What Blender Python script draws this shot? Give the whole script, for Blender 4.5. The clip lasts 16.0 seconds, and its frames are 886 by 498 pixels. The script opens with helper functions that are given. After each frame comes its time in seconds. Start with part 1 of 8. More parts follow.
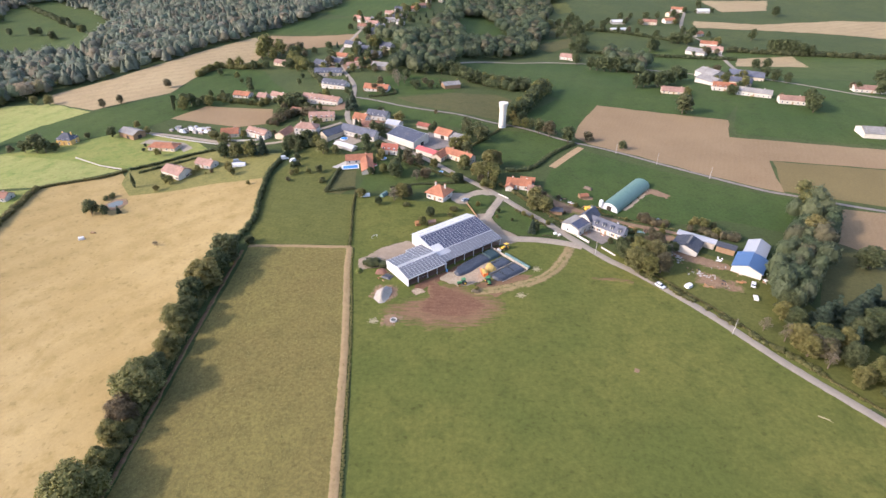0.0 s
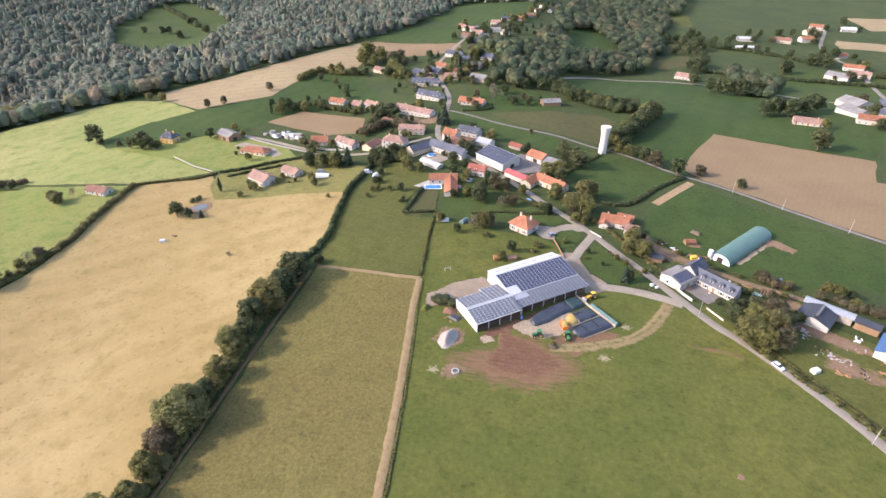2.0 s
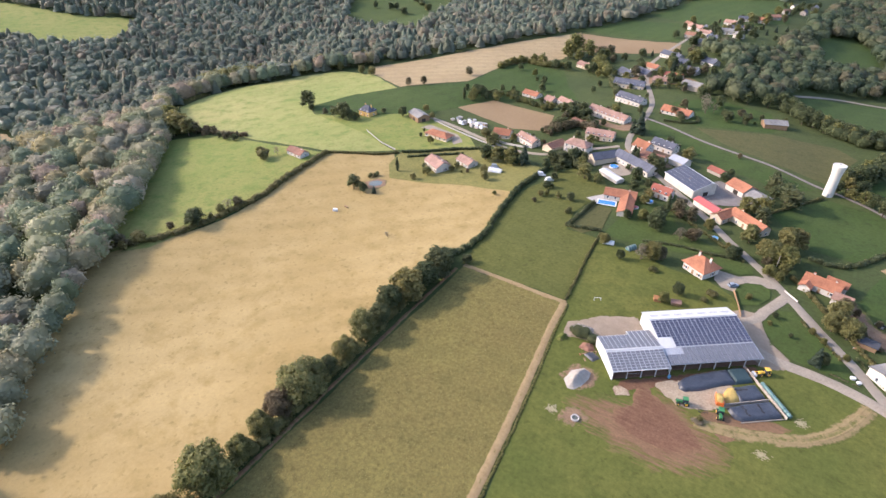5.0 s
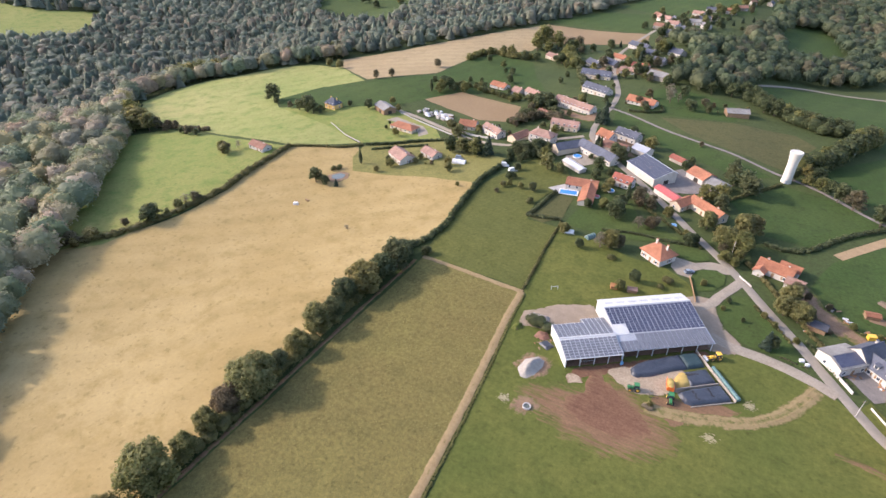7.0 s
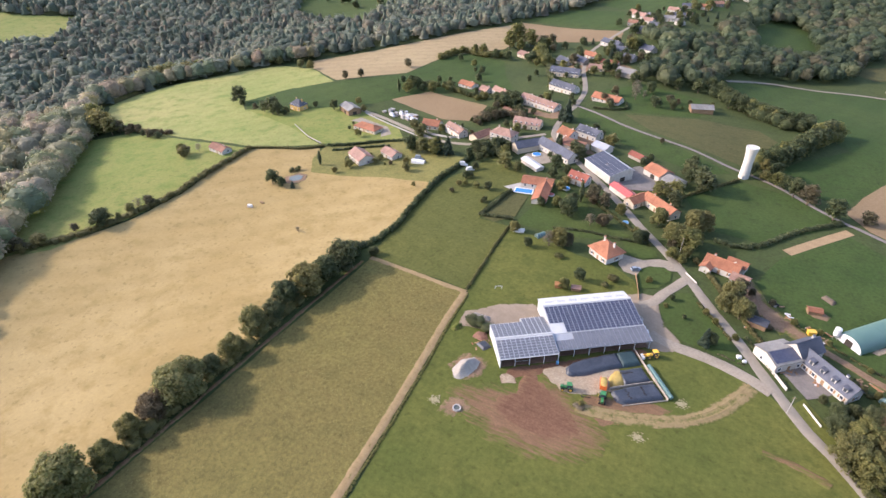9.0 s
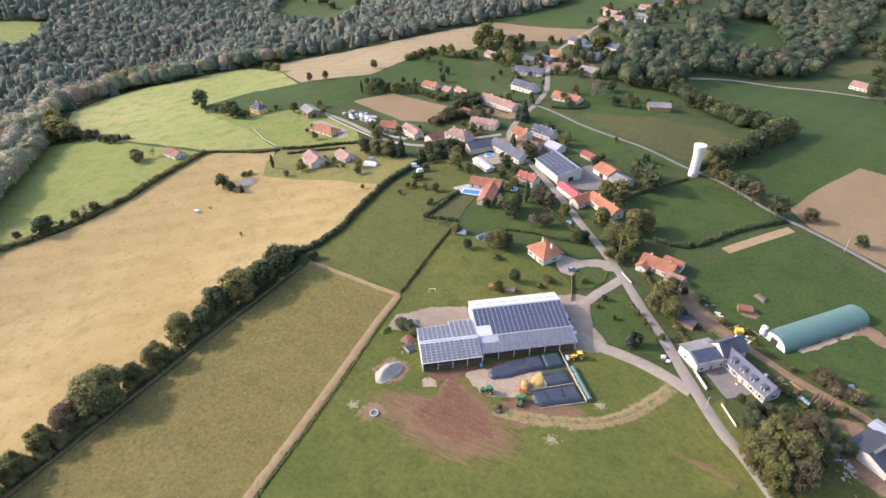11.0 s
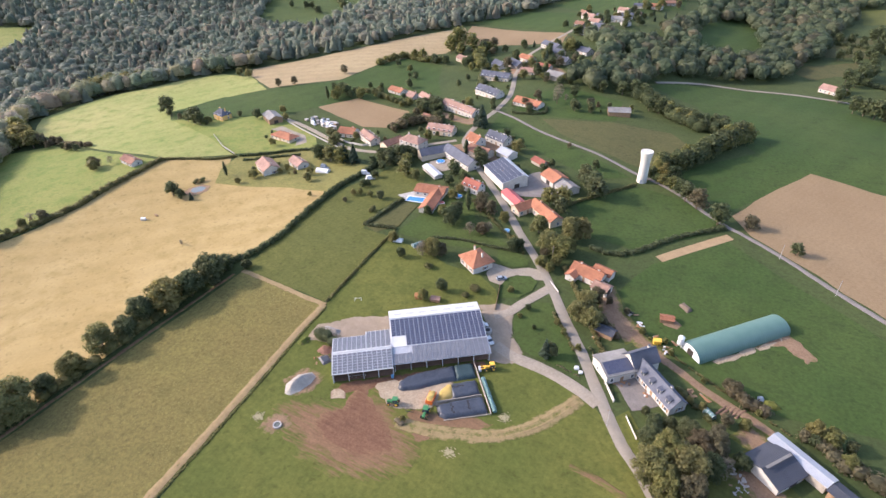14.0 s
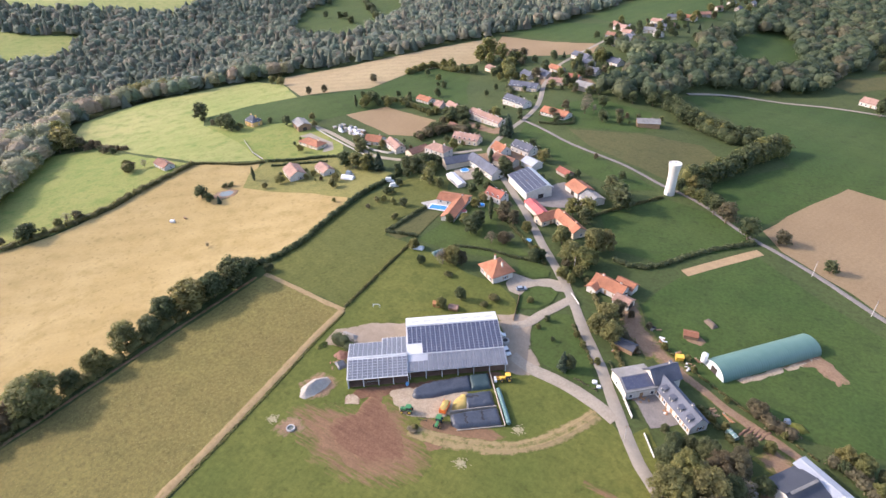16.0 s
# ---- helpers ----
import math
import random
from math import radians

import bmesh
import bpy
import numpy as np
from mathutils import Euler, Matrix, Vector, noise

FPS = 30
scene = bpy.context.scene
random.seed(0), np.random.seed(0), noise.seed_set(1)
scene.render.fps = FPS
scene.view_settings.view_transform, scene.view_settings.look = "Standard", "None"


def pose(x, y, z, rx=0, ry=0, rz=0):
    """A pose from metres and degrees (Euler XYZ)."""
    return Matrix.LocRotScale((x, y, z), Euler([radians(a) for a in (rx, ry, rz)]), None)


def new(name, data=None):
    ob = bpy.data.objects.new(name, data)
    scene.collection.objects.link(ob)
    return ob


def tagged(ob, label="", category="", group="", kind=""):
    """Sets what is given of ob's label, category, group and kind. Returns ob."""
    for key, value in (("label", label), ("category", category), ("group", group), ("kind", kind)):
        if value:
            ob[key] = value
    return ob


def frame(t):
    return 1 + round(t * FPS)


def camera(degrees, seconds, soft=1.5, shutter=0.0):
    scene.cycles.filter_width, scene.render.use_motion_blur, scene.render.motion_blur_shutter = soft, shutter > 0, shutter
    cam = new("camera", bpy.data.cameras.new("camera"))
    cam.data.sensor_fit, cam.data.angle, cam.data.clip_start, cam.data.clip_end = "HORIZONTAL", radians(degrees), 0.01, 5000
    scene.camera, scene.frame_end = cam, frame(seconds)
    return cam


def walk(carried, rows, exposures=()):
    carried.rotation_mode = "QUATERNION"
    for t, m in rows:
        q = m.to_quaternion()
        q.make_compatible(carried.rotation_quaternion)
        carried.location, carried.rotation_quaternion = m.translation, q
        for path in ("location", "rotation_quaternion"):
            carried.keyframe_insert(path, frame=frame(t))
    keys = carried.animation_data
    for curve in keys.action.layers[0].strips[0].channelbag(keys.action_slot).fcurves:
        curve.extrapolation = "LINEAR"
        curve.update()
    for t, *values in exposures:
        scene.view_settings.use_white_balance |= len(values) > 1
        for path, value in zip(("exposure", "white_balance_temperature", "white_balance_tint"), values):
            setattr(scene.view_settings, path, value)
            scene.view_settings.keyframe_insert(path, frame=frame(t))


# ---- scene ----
cam = camera(77.4, 16.0)
METRES, EYE, TILT, LEAN, TURN = 142.0, 140.3, -32.87, -0.55, 0.0
ROWS = [
    (0.0, 0.0, 0.0, 0.0, 0.0, 0.0, -0.0),
    (0.5, 0.0072, 0.0391, 0.0252, -0.01, 0.07, 0.02),
    (1.0, 0.0147, 0.0788, 0.0498, 0.64, 0.09, -0.42),
    (1.5, 0.0195, 0.1189, 0.0743, 5.87, 0.06, -3.65),
    (2.0, 0.022, 0.1621, 0.0985, 9.11, 0.12, -5.44),
    (2.5, 0.0287, 0.1932, 0.1254, 14.26, -0.38, -8.37),
    (3.0, 0.0343, 0.2178, 0.1493, 20.49, -2.0, -12.11),
    (3.5, 0.0404, 0.2344, 0.1666, 26.51, -3.75, -15.39),
    (4.0, 0.0455, 0.2469, 0.1773, 28.78, -4.59, -16.56),
    (6.5, 0.0969, 0.296, 0.1856, 26.25, -4.96, -15.69),
    (7.0, 0.121, 0.3123, 0.192, 26.18, -4.92, -15.51),
    (7.5, 0.1494, 0.3302, 0.2, 26.11, -4.85, -15.33),
    (8.0, 0.1801, 0.3497, 0.21, 25.99, -4.89, -15.1),
    (8.5, 0.2137, 0.3691, 0.2209, 25.9, -4.84, -14.87),
    (9.0, 0.2492, 0.3893, 0.2326, 25.82, -4.83, -14.68),
    (11.5, 0.4385, 0.4885, 0.2989, 25.36, -4.78, -13.79),
    (12.0, 0.4761, 0.5075, 0.3119, 25.25, -4.72, -13.92),
    (12.5, 0.5119, 0.5259, 0.3248, 25.23, -4.71, -14.01),
    (13.0, 0.5457, 0.5436, 0.3383, 25.41, -4.68, -14.28),
    (13.5, 0.5725, 0.5556, 0.3525, 25.85, -4.79, -14.03),
    (14.0, 0.5903, 0.5646, 0.3615, 26.0, -4.82, -13.7),
    (14.5, 0.6014, 0.5706, 0.3664, 25.96, -4.82, -13.49),
    (15.0, 0.6064, 0.5753, 0.3667, 25.96, -4.72, -13.34),
    (15.5, 0.608, 0.5783, 0.3644, 27.27, -4.48, -13.77),
    (16.0, 0.6086, 0.581, 0.3629, 29.09, -4.59, -14.84),
]
walk(cam, [(t, pose(0, 0, EYE, TILT, LEAN, TURN) @ pose(METRES * x, METRES * y, METRES * z, 90 + pitch, roll, yaw)) for t, x, y, z, yaw, pitch, roll in ROWS], [(t, stops, 6420.0, 22.0) for t, stops in ((0.0, 1.64), (1.5, 1.70), (4.0, 1.68), (8.0, 1.60), (12.5, 1.69), (14.5, 1.72), (16.0, 1.78))])

# ---- light ----
SUN_AZ, SUN_EL = radians(-109.0), radians(29.0)      # azimuth from +y towards +x
world = bpy.data.worlds.new("sky")
scene.world = world
world.use_nodes = True
wn = world.node_tree.nodes
sky = wn.new("ShaderNodeTexSky")
sky.sky_type, sky.sun_disc = "NISHITA", False
sky.sun_elevation, sky.sun_rotation = SUN_EL, SUN_AZ
sky.air_density, sky.dust_density, sky.ozone_density = 1.1, 2.0, 1.0
world.node_tree.links.new(sky.outputs[0], wn["Background"].inputs[0])
wn["Background"].inputs[1].default_value = 0.15
sun_data = bpy.data.lights.new("sun", "SUN")
sun_data.energy, sun_data.angle, sun_data.color = 1.8, radians(2.2), (1.0, 0.92, 0.80)
sun = new("sun", sun_data)
sun_dir = Vector((math.sin(SUN_AZ) * math.cos(SUN_EL), math.cos(SUN_AZ) * math.cos(SUN_EL), math.sin(SUN_EL)))
sun.rotation_mode = "QUATERNION"
sun.rotation_quaternion = sun_dir.to_track_quat("Z", "Y")
sun.location = sun_dir * 600


# ---- materials ----
class Nodes:
    """A material under construction, with short calls for its nodes."""

    def __init__(self, name, rough=0.9, metal=0.0, spec=0.3):
        self.mat = bpy.data.materials.new(name)
        self.mat.use_nodes = True
        self.t = self.mat.node_tree
        self.bsdf = self.t.nodes["Principled BSDF"]
        self.bsdf.inputs["Roughness"].default_value = rough
        self.bsdf.inputs["Metallic"].default_value = metal
        self.bsdf.inputs["Specular IOR Level"].default_value = spec
        self.coord = self.t.nodes.new("ShaderNodeTexCoord").outputs["Object"]

    def link(self, a, b):
        self.t.links.new(a, b)

    def noise(self, scale, detail=4.0, stretch=None, rough=0.55):
        n = self.t.nodes.new("ShaderNodeTexNoise")
        n.inputs["Scale"].default_value, n.inputs["Detail"].default_value = scale, detail
        n.inputs["Roughness"].default_value = rough
        c = self.coord
        if stretch:
            m = self.t.nodes.new("ShaderNodeMapping")
            m.inputs["Rotation"].default_value = (0, 0, radians(stretch[0]))
            m.inputs["Scale"].default_value = (stretch[1], stretch[2], 1.0)
            self.link(c, m.inputs["Vector"])
            c = m.outputs[0]
        self.link(c, n.inputs["Vector"])
        return n.outputs["Fac"]

    def wave(self, angle, scale, distort=1.0):
        m = self.t.nodes.new("ShaderNodeMapping")
        m.inputs["Rotation"].default_value = (0, 0, radians(angle))
        self.link(self.coord, m.inputs["Vector"])
        n = self.t.nodes.new("ShaderNodeTexWave")
        n.inputs["Scale"].default_value, n.inputs["Distortion"].default_value = scale, distort
        n.inputs["Detail"].default_value = 2.0
        n.inputs["Detail Scale"].default_value = 0.6
        self.link(m.outputs[0], n.inputs["Vector"])
        return n.outputs["Fac"]

    def ramp(self, fac, lo, hi):
        r = self.t.nodes.new("ShaderNodeMapRange")
        r.inputs["From Min"].default_value, r.inputs["From Max"].default_value = lo, hi
        self.link(fac, r.inputs["Value"])
        return r.outputs[0]

    def mix(self, fac, a, b, kind="MIX"):
        m = self.t.nodes.new("ShaderNodeMix")
        m.data_type, m.blend_type = "RGBA", kind
        for sock, v in ((m.inputs[0], fac), (m.inputs[6], a), (m.inputs[7], b)):
            if isinstance(v, (int, float)):
                sock.default_value = v
            elif isinstance(v, tuple):
                sock.default_value = (*v, 1.0)
            else:
                self.link(v, sock)
        return m.outputs[2]

    def shade(self, colour, fac, low, high):
        """Multiply the colour by a grey between low and high."""
        return self.mix(1.0, colour, self.mix(fac, (low,) * 3, (high,) * 3), "MULTIPLY")

    def value(self, which):
        if which == "object":
            return self.t.nodes.new("ShaderNodeObjectInfo").outputs["Random"]
        return self.t.nodes.new("ShaderNodeNewGeometry").outputs["Random Per Island"]

    def bump(self, height, strength=0.3, distance=0.1):
        b = self.t.nodes.new("ShaderNodeBump")
        b.inputs["Strength"].default_value, b.inputs["Distance"].default_value = strength, distance
        self.link(height, b.inputs["Height"])
        self.link(b.outputs[0], self.bsdf.inputs["Normal"])

    def done(self, colour):
        if isinstance(colour, tuple):
            self.bsdf.inputs["Base Color"].default_value = (*colour, 1.0)
        else:
            self.link(colour, self.bsdf.inputs["Base Color"])
        return self.mat


def turf(n, c1, c2, c3, streak=None, fine=1.0, patch=0.016, low=0.72, high=1.25):
    """The colour of grass: broad patches of c1 and c2, smaller ones of c3, tussocks, and mowing lanes where streak is (angle, scale, strength)."""
    col = n.mix(n.ramp(n.noise(patch, 5), 0.38, 0.64), c1, c2)
    col = n.mix(n.ramp(n.noise(0.11, 6, rough=0.65), 0.48, 0.72), col, c3)
    if streak:
        lanes = n.ramp(n.wave(streak[0], streak[1], 1.5), 0.2, 0.8)
        col = n.shade(col, lanes, 1 - streak[2], 1 + streak[2])
    col = n.shade(col, n.ramp(n.noise(0.42, 2), 0.60, 0.70), 1.0, 0.80)
    tufts = n.noise(0.7 * fine, 8, rough=0.75)
    return n.shade(col, n.ramp(tufts, 0.3, 0.7), low, high), tufts


def grass(name, c1, c2, c3, **kind):
    n = Nodes(name, 0.95, 0.0, 0.12)
    col, tufts = turf(n, c1, c2, c3, **kind)
    n.bump(tufts, 0.5, 0.25)
    return n.done(col)


FRONT = ((0.071, 0.085, 0.020), (0.103, 0.105, 0.026), (0.060, 0.071, 0.017))


def soil(name, c1, c2, angle, lines=0.35, strength=0.08):
    n = Nodes(name, 0.95, 0.0, 0.1)
    col = n.mix(n.ramp(n.noise(0.02, 5), 0.35, 0.65), c1, c2)
    col = n.shade(col, n.ramp(n.wave(angle, lines, 2.0), 0.1, 0.9), 1 - strength, 1 + strength)
    clods = n.noise(0.9, 9, rough=0.75)
    col = n.shade(col, n.ramp(clods, 0.3, 0.7), 0.8, 1.18)
    n.bump(clods, 0.45, 0.2)
    return n.done(col)


def rough_ground(name, c1, c2, scale=0.25, rough=0.95, bump=0.35, low=0.8, high=1.2, spec=0.15):
    """Gravel, concrete, plaster and the like: two colours in patches, and grain."""
    n = Nodes(name, rough, 0.0, spec)
    col = n.mix(n.ramp(n.noise(scale, 6, rough=0.65), 0.36, 0.66), c1, c2)
    grain = n.noise(scale * 9, 6, rough=0.7)
    col = n.shade(col, n.ramp(grain, 0.3, 0.7), low, high)
    n.bump(grain, bump, 0.06)
    return n.done(col)


def worn(name, c1, c2, scale, around=FRONT, low=0.72, high=1.22, ruts=None, spread=0.45):
    """Bare ground that gives way to what lies around it where its wear is low."""
    n = Nodes(name, 0.95, 0.0, 0.12)
    col = n.mix(n.ramp(n.noise(scale, 7, rough=0.7), 0.36, 0.66), c1, c2)
    if ruts:
        col = n.shade(col, n.ramp(n.noise(0.5, 5, stretch=ruts), 0.35, 0.65), 0.87, 1.09)
    grain = n.noise(1.6, 7, rough=0.72)
    col = n.shade(col, n.ramp(grain, 0.3, 0.7), low, high)
    green, _ = turf(n, *around, fine=0.8)
    at = n.t.nodes.new("ShaderNodeAttribute")
    at.attribute_name = "wear"
    add = n.t.nodes.new("ShaderNodeMath")
    add.operation = "ADD"
    n.link(at.outputs["Fac"], add.inputs[0])
    n.link(n.ramp(n.noise(spread, 7, stretch=ruts, rough=0.7), 0.28, 0.72), add.inputs[1])
    n.bump(grain, 0.5, 0.15)
    return n.done(n.mix(n.ramp(add.outputs[0], 0.62, 1.05), green, col))


def foliage(name, c1, c2, c3):
    """Leaves: each clump of its own tone, each plant of its own tint."""
    n = Nodes(name, 0.65, 0.0, 0.3)
    col = n.mix(n.value("island"), c1, c2)
    col = n.mix(n.ramp(n.value("object"), 0.35, 1.3), col, c3)
    col = n.shade(col, n.ramp(n.noise(0.25, 3), 0.35, 0.65), 0.8, 1.2)
    n.done(col)
    thin = n.t.nodes.new("ShaderNodeBsdfTranslucent")
    both = n.t.nodes.new("ShaderNodeMixShader")
    both.inputs[0].default_value = 0.52
    n.link(col, thin.inputs["Color"])
    n.link(n.bsdf.outputs[0], both.inputs[1])
    n.link(thin.outputs[0], both.inputs[2])
    n.link(both.outputs[0], n.t.nodes["Material Output"].inputs["Surface"])
    return n.mat


def wood_canopy(name, tones):
    """A wood seen from above: each crown of its own tone, each leaf clump a little off."""
    n = Nodes(name, 0.65, 0.0, 0.3)
    at = n.t.nodes.new("ShaderNodeAttribute")
    at.attribute_name = "tone"
    col = tones[0]
    for k in range(1, len(tones)):
        f = k / len(tones)
        col = n.mix(n.ramp(at.outputs["Fac"], f - 0.05, f + 0.05), col, tones[k])
    col = n.shade(col, n.value("island"), 0.9, 1.1)
    col = n.shade(col, n.ramp(n.noise(0.011, 3), 0.35, 0.65), 0.8, 1.18)
    n.done(col)
    thin = n.t.nodes.new("ShaderNodeBsdfTranslucent")
    both = n.t.nodes.new("ShaderNodeMixShader")
    both.inputs[0].default_value = 0.45
    n.link(col, thin.inputs["Color"])
    n.link(n.bsdf.outputs[0], both.inputs[1])
    n.link(thin.outputs[0], both.inputs[2])
    n.link(both.outputs[0], n.t.nodes["Material Output"].inputs["Surface"])
    return n.mat


def roofing(name, c1, c2, wave=3.6, rough=0.85, dirt=0.75):
    """Tiles or slates: courses across the slope, blotches, a tint of its own for each roof."""
    n = Nodes(name, rough, 0.0, 0.25)
    col = n.mix(n.ramp(n.noise(0.55, 7, rough=0.7), 0.35, 0.66), c1, c2)
    col = n.shade(col, n.value("object"), 0.85, 1.15)
    col = n.shade(col, n.ramp(n.noise(0.16, 4), 0.35, 0.7), dirt, 1.15)
    rows = n.wave(90, wave, 0.4)
    col = n.shade(col, n.ramp(rows, 0.0, 0.6), 0.82, 1.06)
    n.bump(rows, 0.5, 0.06)
    return n.done(col)


def sheet(name, c1, c2, rough=0.45, metal=0.0, ribs=2.2, angle=0, wear=0.85):
    """Profiled sheet metal: ribs down the slope, faint stains; wear is the grooves' darker tone."""
    n = Nodes(name, rough, metal, 0.4)
    col = n.mix(n.ramp(n.noise(0.3, 6, rough=0.65), 0.35, 0.7), c1, c2)
    rib = n.wave(angle, ribs, 0.0)
    col = n.shade(col, n.ramp(rib, 0.0, 0.5), wear, 1.04)
    n.bump(rib, 0.5, 0.05)
    return n.done(col)


